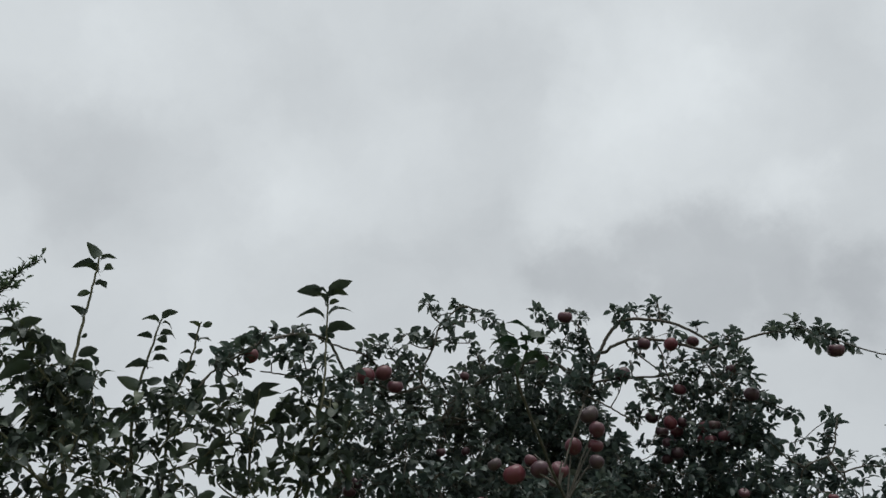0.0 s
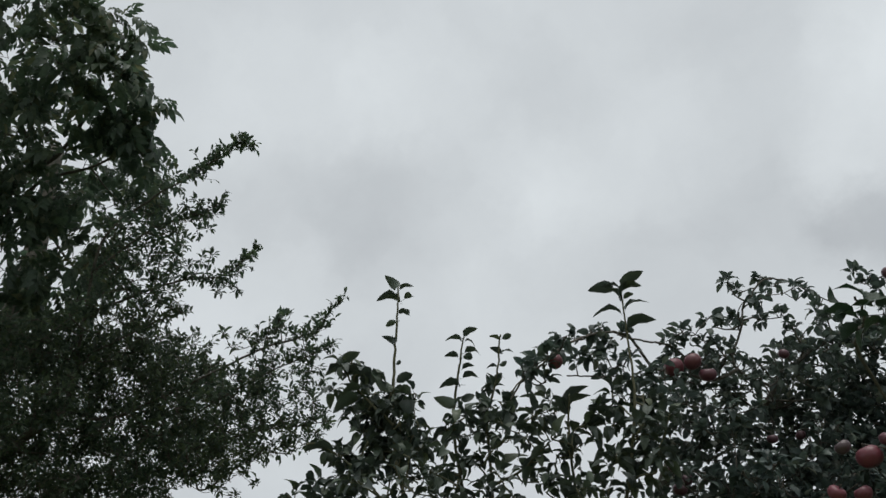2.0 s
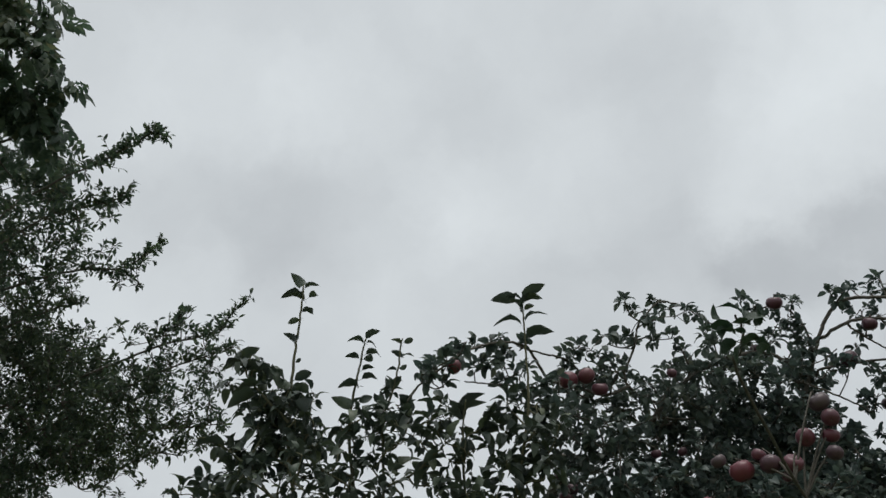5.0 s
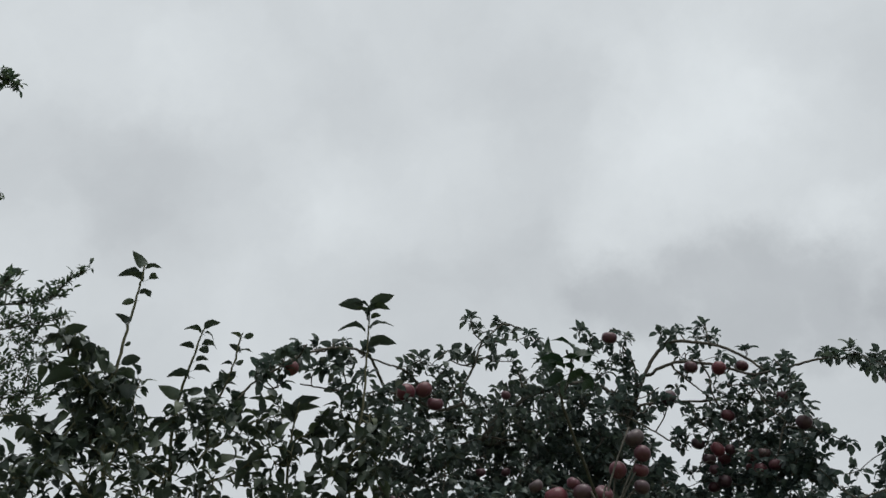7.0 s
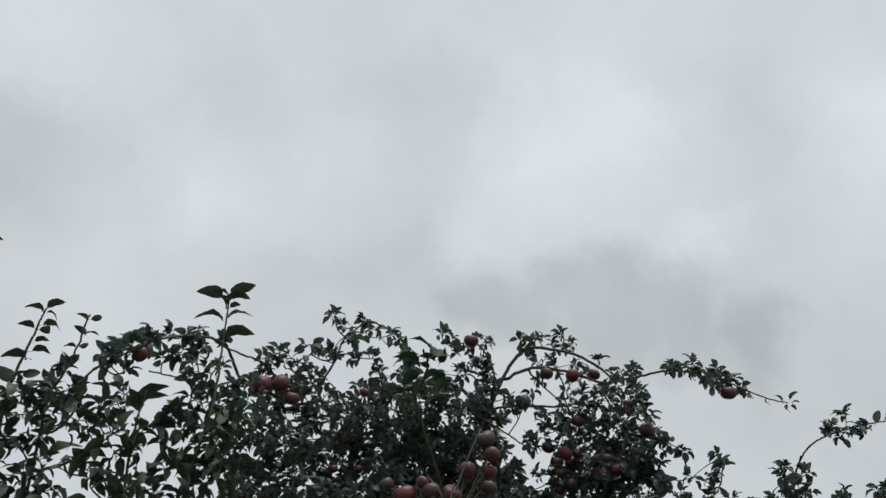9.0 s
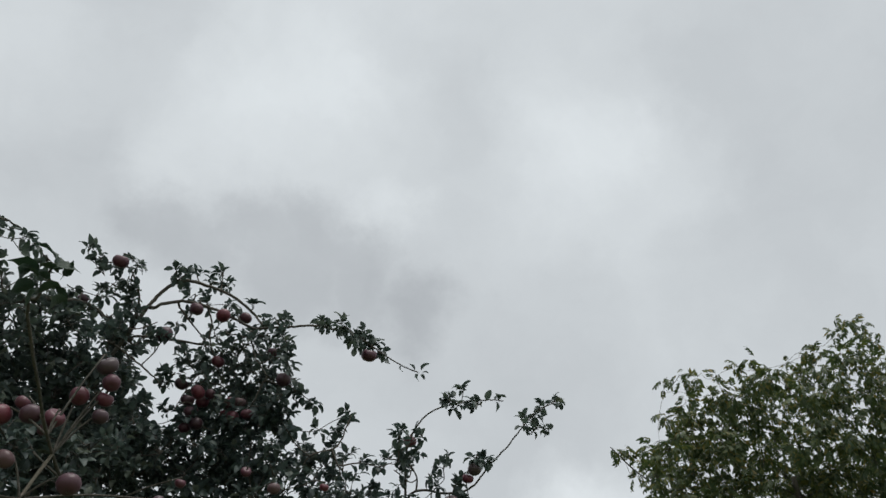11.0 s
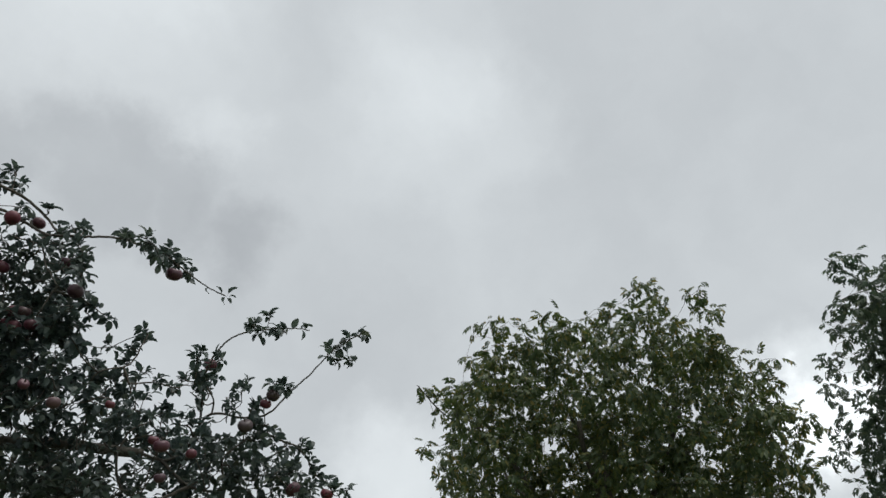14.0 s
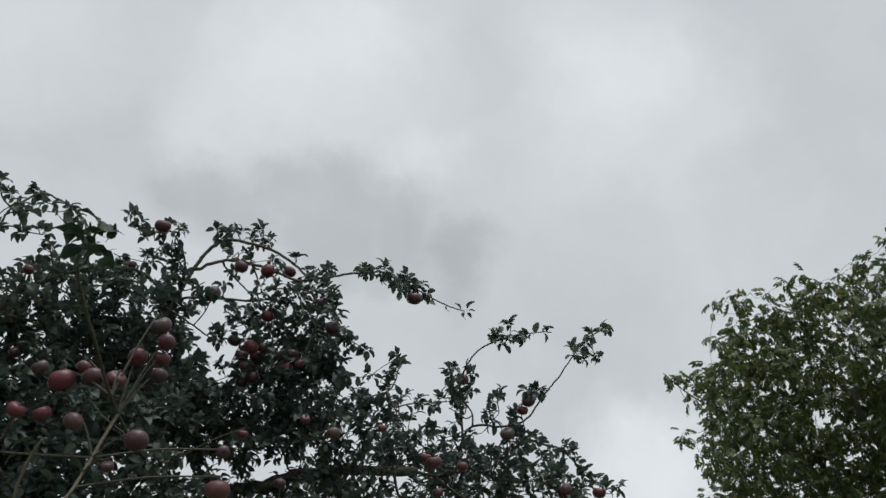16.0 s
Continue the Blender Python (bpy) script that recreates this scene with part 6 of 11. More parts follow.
# leafy sprays along the outline
spray(tree_young, -1.06, 2.02, 2.41, 0.038)
spray(tree_young, -1.01, 2.01, 2.35, 0.039)
spray(tree_young, -0.97, 2.03, 2.32, 0.039)
spray(tree_young, -1.02, 2.04, 2.29, 0.031)
spray(tree_young, -0.91, 1.96, 2.32, 0.027)
spray(tree_young, -0.89, 2.01, 2.30, 0.021)
spray(tree_young, -0.91, 1.98, 2.24, 0.030)
spray(tree_young, -0.84, 1.96, 2.25, 0.019)
spray(tree_young, -1.00, 1.95, 2.27, 0.018)
spray(tree_young, -1.09, 2.03, 2.27, 0.016)
spray(tree_young, -1.01, 1.95, 2.21, 0.024)
spray(tree_young, -1.10, 2.02, 2.24, 0.016)
spray(tree_young, -1.00, 1.97, 2.42, 0.025)
spray(tree_young, -0.96, 1.98, 2.38, 0.028)
spray(tree_young, -0.94, 1.96, 2.41, 0.018)
spray(tree_young, -1.13, 1.98, 2.29, 0.016)
spray(tree_young, -1.09, 1.96, 2.25, 0.016)
spray(tree_young, -1.07, 1.92, 2.50, 0.016)
spray(tree_young, -1.06, 1.95, 2.47, 0.019)
spray(tree_young, -1.03, 1.94, 2.48, 0.016)
spray(tree_young, -1.14, 1.98, 2.46, 0.016)
spray(tree_young, -1.18, 2.05, 2.20, 0.021)
spray(tree_young, -1.09, 1.98, 2.19, 0.020)
spray(tree_young, -1.16, 2.03, 2.13, 0.022)
spray(tree_young, -1.08, 1.97, 2.13, 0.023)
spray(tree_young, -0.98, 1.90, 2.15, 0.023)
spray(tree_young, -0.79, 1.93, 2.17, 0.020)
spray(tree_young, -0.77, 2.02, 2.35, 0.023)
spray(tree_young, -0.77, 2.10, 2.37, 0.019)
spray(tree_young, -0.79, 2.02, 2.31, 0.016)
spray(tree_young, -0.72, 2.08, 2.39, 0.016)
spray(tree_young, -0.69, 2.10, 2.35, 0.016)
spray(tree_young, -0.79, 2.10, 2.31, 0.025)
spray(tree_young, -0.75, 2.13, 2.33, 0.025)
spray(tree_young, -0.76, 1.94, 2.23, 0.017)
spray(tree_young, -0.69, 2.07, 2.31, 0.020)
spray(tree_young, -0.68, 2.09, 2.43, 0.016)
spray(tree_young, -0.67, 2.13, 2.41, 0.019)
spray(tree_young, -0.60, 2.05, 2.36, 0.016)
spray(tree_young, -0.66, 2.03, 2.35, 0.018)
spray(tree_young, -0.61, 2.03, 2.33, 0.016)
spray(tree_young, -0.62, 2.00, 2.30, 0.019)
spray(tree_young, -0.59, 2.02, 2.28, 0.016)
spray(tree_young, -0.94, 2.08, 2.38, 0.022)
spray(tree_young, -0.56, 2.08, 2.34, 0.018)
spray(tree_young, -0.53, 2.15, 2.40, 0.018)
spray(tree_young, -0.55, 2.12, 2.33, 0.021)
spray(tree_young, -0.60, 2.15, 2.30, 0.018)
spray(tree_young, -0.51, 2.12, 2.36, 0.016)
spray(tree_young, -0.49, 2.02, 2.25, 0.024)
spray(tree_young, -0.49, 2.17, 2.31, 0.024)
spray(tree_young, -0.57, 2.14, 2.24, 0.018)
spray(tree_young, -0.50, 2.11, 2.23, 0.023)
spray(tree_young, -0.46, 2.12, 2.25, 0.018)
spray(tree_young, -0.59, 2.18, 2.19, 0.018)
spray(tree_young, -0.63, 2.23, 2.23, 0.016)
spray(tree_young, -0.52, 2.12, 2.17, 0.025)
spray(tree_young, -0.46, 2.13, 2.17, 0.018)
spray(tree_young, -0.42, 2.14, 2.17, 0.016)
spray(tree_young, -0.42, 2.08, 2.30, 0.020)
spray(tree_young, -0.40, 2.15, 2.34, 0.023)
spray(tree_young, -0.35, 2.12, 2.35, 0.019)
spray(tree_young, -0.40, 2.13, 2.27, 0.016)
spray(tree_young, -0.35, 2.11, 2.30, 0.016)
spray(tree_young, -0.36, 2.10, 2.19, 0.016)
spray(tree_young, -0.34, 2.06, 2.20, 0.016)
spray(tree_young, -0.70, 1.94, 2.06, 0.039)
spray(tree_young, -1.17, 1.97, 1.96, 0.042)
spray(tree_young, -1.02, 1.95, 2.16, 0.043)
spray(tree_young, -0.76, 2.05, 2.23, 0.032)
spray(tree_young, -0.60, 2.00, 2.02, 0.036)
spray(tree_young, -1.10, 1.94, 2.06, 0.037)
spray(tree_young, -0.70, 2.14, 2.06, 0.033)
spray(tree_young, -1.02, 2.13, 2.11, 0.037)
spray(tree_young, -1.10, 1.96, 2.13, 0.035)
spray(tree_young, -0.97, 1.92, 2.02, 0.030)
spray(tree_young, -0.75, 2.09, 2.05, 0.033)
spray(tree_young, -0.91, 2.04, 2.10, 0.039)
spray(tree_young, -0.66, 2.11, 2.12, 0.035)
spray(tree_young, -1.15, 2.11, 2.02, 0.031)
spray(tree_young, -0.80, 1.93, 1.99, 0.038)
spray(tree_young, -0.66, 1.97, 1.98, 0.039)
spray(tree_young, -1.00, 1.94, 1.95, 0.034)
spray(tree_young, -0.99, 2.08, 2.20, 0.037)
spray(tree_young, -1.19, 2.01, 2.04, 0.032)
spray(tree_young, -1.19, 2.03, 2.13, 0.036)
spray(tree_young, -0.95, 2.02, 2.03, 0.035)
spray(tree_young, -0.68, 2.06, 2.14, 0.038)
spray(tree_young, -0.92, 1.95, 1.96, 0.036)
spray(tree_young, -1.07, 1.99, 2.10, 0.033)
spray(tree_young, -0.61, 2.11, 1.99, 0.032)
spray(tree_young, -0.72, 2.04, 2.12, 0.032)
spray(tree_young, -1.22, 2.13, 2.03, 0.037)
spray(tree_young, -1.26, 2.01, 2.16, 0.036)
spray(tree_young, -0.91, 2.13, 2.26, 0.036)
spray(tree_young, -0.82, 2.02, 2.06, 0.031)
spray(tree_young, -0.95, 2.14, 2.06, 0.029)
spray(tree_young, -0.71, 2.07, 2.21, 0.031)
spray(tree_young, -0.94, 1.99, 2.12, 0.032)
spray(tree_young, -0.84, 2.11, 2.23, 0.041)
spray(tree_young, -0.77, 1.92, 2.09, 0.038)
spray(tree_young, -0.82, 2.06, 1.98, 0.029)
spray(tree_young, -0.57, 1.98, 2.06, 0.037)
spray(tree_young, -0.87, 1.95, 2.21, 0.029)
spray(tree_young, -1.09, 2.01, 2.06, 0.041)
spray(tree_young, -0.72, 2.00, 1.96, 0.039)
spray(tree_young, -1.02, 2.03, 2.09, 0.041)
spray(tree_young, -0.67, 2.04, 2.24, 0.036)
spray(tree_young, -0.76, 2.02, 2.15, 0.036)
spray(tree_young, -0.90, 2.08, 2.20, 0.038)
spray(tree_young, -0.74, 1.96, 2.01, 0.037)
spray(tree_young, -0.69, 2.08, 2.10, 0.041)
spray(tree_young, -1.10, 2.03, 1.96, 0.038)
spray(tree_young, -0.52, 1.91, 1.99, 0.039)
spray(tree_young, -0.85, 1.92, 2.13, 0.041)
spray(tree_young, -1.33, 2.13, 2.14, 0.033)
spray(tree_young, -1.03, 2.02, 2.14, 0.033)
spray(tree_young, -0.99, 1.97, 2.18, 0.036)
spray(tree_young, -0.98, 2.02, 2.24, 0.043)
spray(tree_young, -1.22, 2.06, 2.19, 0.038)
spray(tree_young, -0.91, 2.03, 1.98, 0.035)
spray(tree_young, -1.13, 2.05, 2.19, 0.042)
spray(tree_young, -0.60, 1.94, 1.95, 0.031)
spray(tree_young, -0.60, 1.97, 2.24, 0.034)
spray(tree_young, -1.24, 2.04, 2.01, 0.041)
spray(tree_young, -1.03, 1.98, 2.00, 0.039)
spray(tree_young, -0.62, 1.97, 2.15, 0.032)
spray(tree_young, -0.82, 1.98, 1.96, 0.037)
spray(tree_young, -0.80, 2.05, 2.09, 0.030)
spray(tree_young, -1.07, 1.90, 1.94, 0.036)
spray(tree_young, -0.81, 1.91, 2.09, 0.035)
spray(tree_young, -0.98, 2.02, 2.26, 0.024)
spray(tree_young, -0.91, 1.99, 2.39, 0.029)
spray(tree_young, -1.01, 2.01, 2.27, 0.032)
spray(tree_young, -0.97, 1.99, 2.41, 0.032)
spray(tree_young, -0.99, 2.02, 2.35, 0.032)
spray(tree_young, -0.98, 2.05, 2.33, 0.033)
spray(tree_young, -1.07, 2.01, 2.39, 0.028)
spray(tree_young, -0.91, 2.02, 2.30, 0.025)
spray(tree_young, -0.90, 2.08, 2.31, 0.031)
spray(tree_young, -0.91, 2.06, 2.43, 0.025)
spray(tree_young, -0.98, 2.10, 2.29, 0.024)
spray(tree_young, -0.96, 2.06, 2.38, 0.031)
spray(tree_young, -0.90, 2.06, 2.27, 0.029)
spray(tree_young, -1.03, 1.99, 2.32, 0.026)
spray(tree_young, -0.88, 2.00, 2.35, 0.033)
spray(tree_young, -0.92, 2.09, 2.35, 0.034)
spray(tree_young, -1.06, 2.05, 2.38, 0.031)
spray(tree_young, -1.08, 2.09, 2.44, 0.029)
spray(tree_young, -1.03, 2.07, 2.34, 0.026)
spray(tree_young, -1.09, 2.00, 2.43, 0.026)
spray(tree_young, -1.00, 2.07, 2.40, 0.031)
spray(tree_young, -0.98, 2.03, 2.29, 0.029)
spray(tree_young, -1.04, 2.06, 2.26, 0.033)
spray(tree_young, -1.01, 2.02, 2.38, 0.023)
spray(tree_young, -1.06, 2.01, 2.35, 0.024)
spray(tree_young, -0.42, 2.11, 2.04, 0.038)
spray(tree_young, -0.43, 2.03, 2.10, 0.032)
spray(tree_young, -0.53, 2.11, 2.13, 0.032)
spray(tree_young, -0.49, 2.14, 2.05, 0.036)
spray(tree_young, -0.47, 2.05, 2.08, 0.029)
spray(tree_young, -0.38, 2.10, 2.11, 0.042)
spray(tree_young, -0.52, 2.05, 2.02, 0.031)
spray(tree_young, -0.38, 2.10, 2.01, 0.037)
spray(tree_young, -0.54, 2.04, 2.07, 0.030)
spray(tree_young, -0.43, 2.05, 1.99, 0.031)
spray(tree_young, -0.53, 2.17, 2.01, 0.032)
spray(tree_young, -0.37, 2.07, 2.06, 0.032)
tree_sapling = Tree("apple_sapling", "thin apple sapling with one tall shoot of large leaves", -0.42, 2.2, BROAD, LEAF_YOUNG, 0.042, 1.6, BARK_YOUNG, 9, LEAF_YOUNG_ONE, per_twig=5)
trunk(tree_sapling, 0.022, 0.011, (-0.41, 2.19, 0.7), (-0.42, 2.17, 1.3), (-0.41, 2.15, 1.75))
# wood that shows
limb(tree_sapling, 0.0075, 0.0022, (-0.361, 2.138, 2.039), (-0.327, 2.127, 2.150), (-0.312, 2.115, 2.218), (-0.290, 2.104, 2.322), (-0.281, 2.092, 2.418), (-0.282, 2.081, 2.514), (-0.281, 2.069, 2.596), (-0.283, 2.057, 2.672))
limb(tree_sapling, 0.0040, 0.0020, (-0.288, 2.106, 2.303), (-0.327, 2.106, 2.350), (-0.347, 2.106, 2.366))
# leafy sprays along the outline
spray(tree_sapling, -0.27, 2.14, 2.38, 0.024)
spray(tree_sapling, -0.26, 2.18, 2.35, 0.027)
spray(tree_sapling, -0.27, 2.08, 2.28, 0.017)
spray(tree_sapling, -0.27, 2.11, 2.26, 0.020)
spray(tree_sapling, -0.31, 2.19, 2.21, 0.018)
spray(tree_sapling, -0.26, 2.10, 2.16, 0.020)
spray(tree_sapling, -0.31, 2.13, 2.16, 0.017)
spray(tree_sapling, -0.24, 2.10, 2.21, 0.026)
spray(tree_sapling, -0.20, 2.06, 2.28, 0.020)
spray(tree_sapling, -0.34, 2.09, 2.37, 0.021)
spray(tree_sapling, -0.36, 2.10, 2.35, 0.016)
spray(tree_sapling, -0.26, 2.14, 2.20, 0.020)
spray(tree_sapling, -0.32, 2.11, 2.12, 0.023)
spray(tree_sapling, -0.25, 2.05, 2.07, 0.025)

# ---- plum tree ----
tree_plum = Tree("plum_tree", "dense plum tree with small dark green leaves", -4.75, 3.35, NARROW, LEAF_PLUM, 0.034, 1.3, BARK, 14, per_twig=10)
trunk(tree_plum, 0.12, 0.05, (-4.7, 3.35, 1.0), (-4.6, 3.3, 2.0), (-4.4, 3.2, 3.2), (-4.2, 3.1, 4.0))
bough(tree_plum, 0.05, 0.02, (-3.9, 3.2, 1.9), (-3.2, 3.1, 2.3))
bough(tree_plum, 0.05, 0.02, (-3.9, 3.0, 2.6), (-3.3, 2.9, 3.0))
# wood that shows
limb(tree_plum, 0.0090, 0.0025, (-2.99, 2.58, 3.75), (-2.74, 2.61, 3.98), (-2.62, 2.63, 4.05), (-2.52, 2.64, 4.09), (-2.42, 2.64, 4.14), (-2.33, 2.64, 4.18), (-2.24, 2.63, 4.22), (-2.18, 2.65, 4.20), leafy=True)
limb(tree_plum, 0.0090, 0.0025, (-3.01, 2.64, 3.65), (-2.76, 2.68, 3.84), (-2.60, 2.72, 3.88), (-2.47, 2.74, 3.91), (-2.37, 2.72, 3.95), leafy=True)
limb(tree_plum, 0.0090, 0.0025, (-3.05, 2.74, 3.45), (-2.82, 2.86, 3.59), (-2.67, 2.94, 3.65), (-2.57, 3.00, 3.67), (-2.48, 3.02, 3.71), (-2.40, 3.02, 3.78), (-2.35, 3.01, 3.81), leafy=True)
limb(tree_plum, 0.0080, 0.0025, (-3.11, 2.80, 3.23), (-2.92, 2.88, 3.36), (-2.79, 2.92, 3.43), (-2.69, 2.95, 3.46), leafy=True)
limb(tree_plum, 0.0100, 0.0025, (-3.00, 3.04, 2.99), (-2.65, 3.22, 3.23), (-2.43, 3.29, 3.35), (-2.24, 3.35, 3.41), (-2.13, 3.36, 3.45), (-2.05, 3.33, 3.52), (-1.96, 3.31, 3.57), leafy=True)
limb(tree_plum, 0.0080, 0.0025, (-2.91, 3.18, 2.90), (-2.60, 3.29, 3.12), (-2.37, 3.34, 3.24), (-2.19, 3.37, 3.30), (-2.04, 3.38, 3.34), leafy=True)
limb(tree_plum, 0.0080, 0.0025, (-2.85, 3.27, 2.81), (-2.54, 3.40, 2.93), (-2.31, 3.47, 2.96), (-2.10, 3.51, 2.98), leafy=True)
limb(tree_plum, 0.0070, 0.0025, (-2.75, 3.41, 2.66), (-2.48, 3.44, 2.82), (-2.28, 3.46, 2.81), leafy=True)
limb(tree_plum, 0.0040, 0.0020, (-2.40, 3.20, 3.34), (-2.30, 3.20, 3.41), (-2.24, 3.18, 3.47), leafy=True)
# leafy sprays along the outline
spray(tree_plum, -2.23, 2.57, 4.20, 0.030)
spray(tree_plum, -2.27, 2.66, 4.23, 0.030)
spray(tree_plum, -2.38, 2.70, 4.24, 0.030)
spray(tree_plum, -2.44, 2.69, 4.23, 0.030)
spray(tree_plum, -2.45, 2.68, 4.17, 0.030)
spray(tree_plum, -2.45, 2.62, 4.08, 0.030)
spray(tree_plum, -2.50, 2.62, 4.06, 0.030)
spray(tree_plum, -2.50, 2.56, 4.03, 0.030)
spray(tree_plum, -2.49, 2.53, 3.94, 0.030)
spray(tree_plum, -2.55, 2.53, 3.99, 0.030)
spray(tree_plum, -2.66, 2.61, 3.99, 0.031)
spray(tree_plum, -2.64, 2.54, 3.98, 0.030)
spray(tree_plum, -2.42, 2.74, 3.92, 0.030)
spray(tree_plum, -2.42, 2.69, 3.87, 0.030)
spray(tree_plum, -2.50, 2.69, 3.93, 0.030)
spray(tree_plum, -2.42, 2.75, 3.87, 0.030)
spray(tree_plum, -2.55, 2.67, 3.91, 0.030)
spray(tree_plum, -2.54, 2.77, 3.88, 0.030)
spray(tree_plum, -2.39, 2.67, 3.75, 0.030)
spray(tree_plum, -2.57, 2.70, 3.84, 0.031)
spray(tree_plum, -2.55, 2.57, 3.80, 0.034)
spray(tree_plum, -2.60, 2.54, 3.84, 0.035)
spray(tree_plum, -2.48, 2.70, 3.76, 0.030)
spray(tree_plum, -2.67, 2.76, 3.83, 0.030)
spray(tree_plum, -2.69, 2.69, 3.82, 0.034)
spray(tree_plum, -2.72, 2.64, 3.82, 0.036)
spray(tree_plum, -2.33, 2.93, 3.71, 0.030)
spray(tree_plum, -2.32, 2.90, 3.66, 0.030)
spray(tree_plum, -2.39, 2.96, 3.66, 0.030)
spray(tree_plum, -2.45, 2.99, 3.65, 0.030)
spray(tree_plum, -2.43, 3.02, 3.58, 0.030)
spray(tree_plum, -2.51, 2.99, 3.66, 0.030)
spray(tree_plum, -2.50, 2.91, 3.60, 0.030)
spray(tree_plum, -2.65, 2.99, 3.66, 0.030)
spray(tree_plum, -2.63, 2.89, 3.63, 0.030)
spray(tree_plum, -2.61, 2.97, 3.78, 0.030)
spray(tree_plum, -2.57, 2.86, 3.69, 0.030)
spray(tree_plum, -2.59, 2.81, 3.65, 0.031)
spray(tree_plum, -2.60, 2.71, 3.66, 0.030)
spray(tree_plum, -2.68, 2.88, 3.61, 0.031)
spray(tree_plum, -2.73, 2.83, 3.65, 0.040)
spray(tree_plum, -2.71, 2.71, 3.69, 0.040)
spray(tree_plum, -2.49, 3.01, 3.60, 0.030)
spray(tree_plum, -2.49, 2.96, 3.56, 0.030)
spray(tree_plum, -2.65, 2.88, 3.42, 0.030)
spray(tree_plum, -2.67, 2.86, 3.46, 0.030)
spray(tree_plum, -2.61, 2.77, 3.38, 0.030)
spray(tree_plum, -2.69, 2.81, 3.35, 0.030)
spray(tree_plum, -2.74, 2.81, 3.49, 0.038)
spray(tree_plum, -2.80, 2.81, 3.40, 0.038)
spray(tree_plum, -2.76, 3.01, 3.35, 0.030)
spray(tree_plum, -2.69, 3.02, 3.35, 0.030)
spray(tree_plum, -2.70, 3.01, 3.31, 0.030)
spray(tree_plum, -2.73, 2.94, 3.28, 0.031)
spray(tree_plum, -2.39, 2.93, 3.27, 0.030)
spray(tree_plum, -2.59, 3.07, 3.30, 0.030)
spray(tree_plum, -2.56, 2.99, 3.23, 0.030)
spray(tree_plum, -2.49, 3.16, 3.40, 0.030)
spray(tree_plum, -2.41, 3.14, 3.35, 0.030)
spray(tree_plum, -2.47, 3.11, 3.30, 0.030)
spray(tree_plum, -2.37, 3.16, 3.33, 0.033)
spray(tree_plum, -2.33, 3.20, 3.36, 0.030)
spray(tree_plum, -2.20, 3.09, 3.33, 0.030)
spray(tree_plum, -2.16, 3.12, 3.40, 0.030)
spray(tree_plum, -2.35, 3.31, 3.50, 0.030)
spray(tree_plum, -2.25, 3.33, 3.42, 0.031)
spray(tree_plum, -2.17, 3.29, 3.37, 0.030)
spray(tree_plum, -2.13, 3.32, 3.40, 0.030)
spray(tree_plum, -2.10, 3.32, 3.42, 0.030)
spray(tree_plum, -2.25, 3.58, 3.63, 0.030)
spray(tree_plum, -2.10, 3.46, 3.38, 0.030)
spray(tree_plum, -2.11, 3.41, 3.34, 0.030)
spray(tree_plum, -2.13, 3.34, 3.29, 0.033)
spray(tree_plum, -2.09, 3.17, 3.24, 0.037)
spray(tree_plum, -2.27, 3.33, 3.31, 0.044)
spray(tree_plum, -2.41, 3.38, 3.35, 0.051)
spray(tree_plum, -2.46, 3.30, 3.29, 0.051)
spray(tree_plum, -2.50, 3.22, 3.23, 0.050)
spray(tree_plum, -2.51, 3.10, 3.19, 0.044)
spray(tree_plum, -2.54, 3.01, 3.16, 0.030)
spray(tree_plum, -2.15, 3.43, 3.25, 0.030)
spray(tree_plum, -2.18, 3.37, 3.21, 0.033)
spray(tree_plum, -2.21, 3.27, 3.18, 0.032)
spray(tree_plum, -2.21, 3.59, 3.26, 0.030)
spray(tree_plum, -2.14, 3.39, 3.09, 0.030)
spray(tree_plum, -2.20, 3.38, 3.12, 0.030)
spray(tree_plum, -2.07, 3.29, 3.01, 0.030)
spray(tree_plum, -2.36, 3.57, 3.10, 0.034)
spray(tree_plum, -2.22, 3.48, 2.98, 0.030)
spray(tree_plum, -2.15, 3.54, 2.98, 0.030)
spray(tree_plum, -2.21, 3.56, 2.94, 0.030)
spray(tree_plum, -2.22, 3.43, 2.87, 0.030)
spray(tree_plum, -2.29, 3.38, 2.95, 0.043)
spray(tree_plum, -2.39, 3.46, 2.87, 0.033)
spray(tree_plum, -2.29, 3.41, 2.81, 0.030)
spray(tree_plum, -2.23, 3.57, 2.89, 0.030)
spray(tree_plum, -2.43, 3.45, 3.12, 0.040)
spray(tree_plum, -2.45, 3.37, 3.12, 0.030)
spray(tree_plum, -2.53, 3.40, 3.12, 0.040)
spray(tree_plum, -2.57, 3.36, 3.04, 0.045)
spray(tree_plum, -2.54, 3.48, 3.02, 0.040)
spray(tree_plum, -2.51, 3.37, 2.86, 0.039)
spray(tree_plum, -2.59, 3.38, 2.72, 0.030)
spray(tree_plum, -2.43, 3.31, 2.69, 0.030)
spray(tree_plum, -2.45, 3.43, 2.66, 0.030)
spray(tree_plum, -2.57, 3.28, 2.61, 0.030)
spray(tree_plum, -2.71, 3.23, 2.64, 0.030)
spray(tree_plum, -2.48, 3.31, 2.58, 0.030)
spray(tree_plum, -3.38, 2.90, 2.30, 0.071)
spray(tree_plum, -3.04, 3.04, 3.89, 0.068)
spray(tree_plum, -3.39, 2.60, 2.23, 0.088)
spray(tree_plum, -3.50, 2.60, 3.28, 0.089)
spray(tree_plum, -2.76, 2.54, 3.63, 0.077)
spray(tree_plum, -3.38, 3.18, 2.84, 0.071)
spray(tree_plum, -2.48, 3.14, 3.13, 0.061)
spray(tree_plum, -3.11, 2.78, 3.76, 0.063)
spray(tree_plum, -3.15, 2.90, 3.00, 0.065)
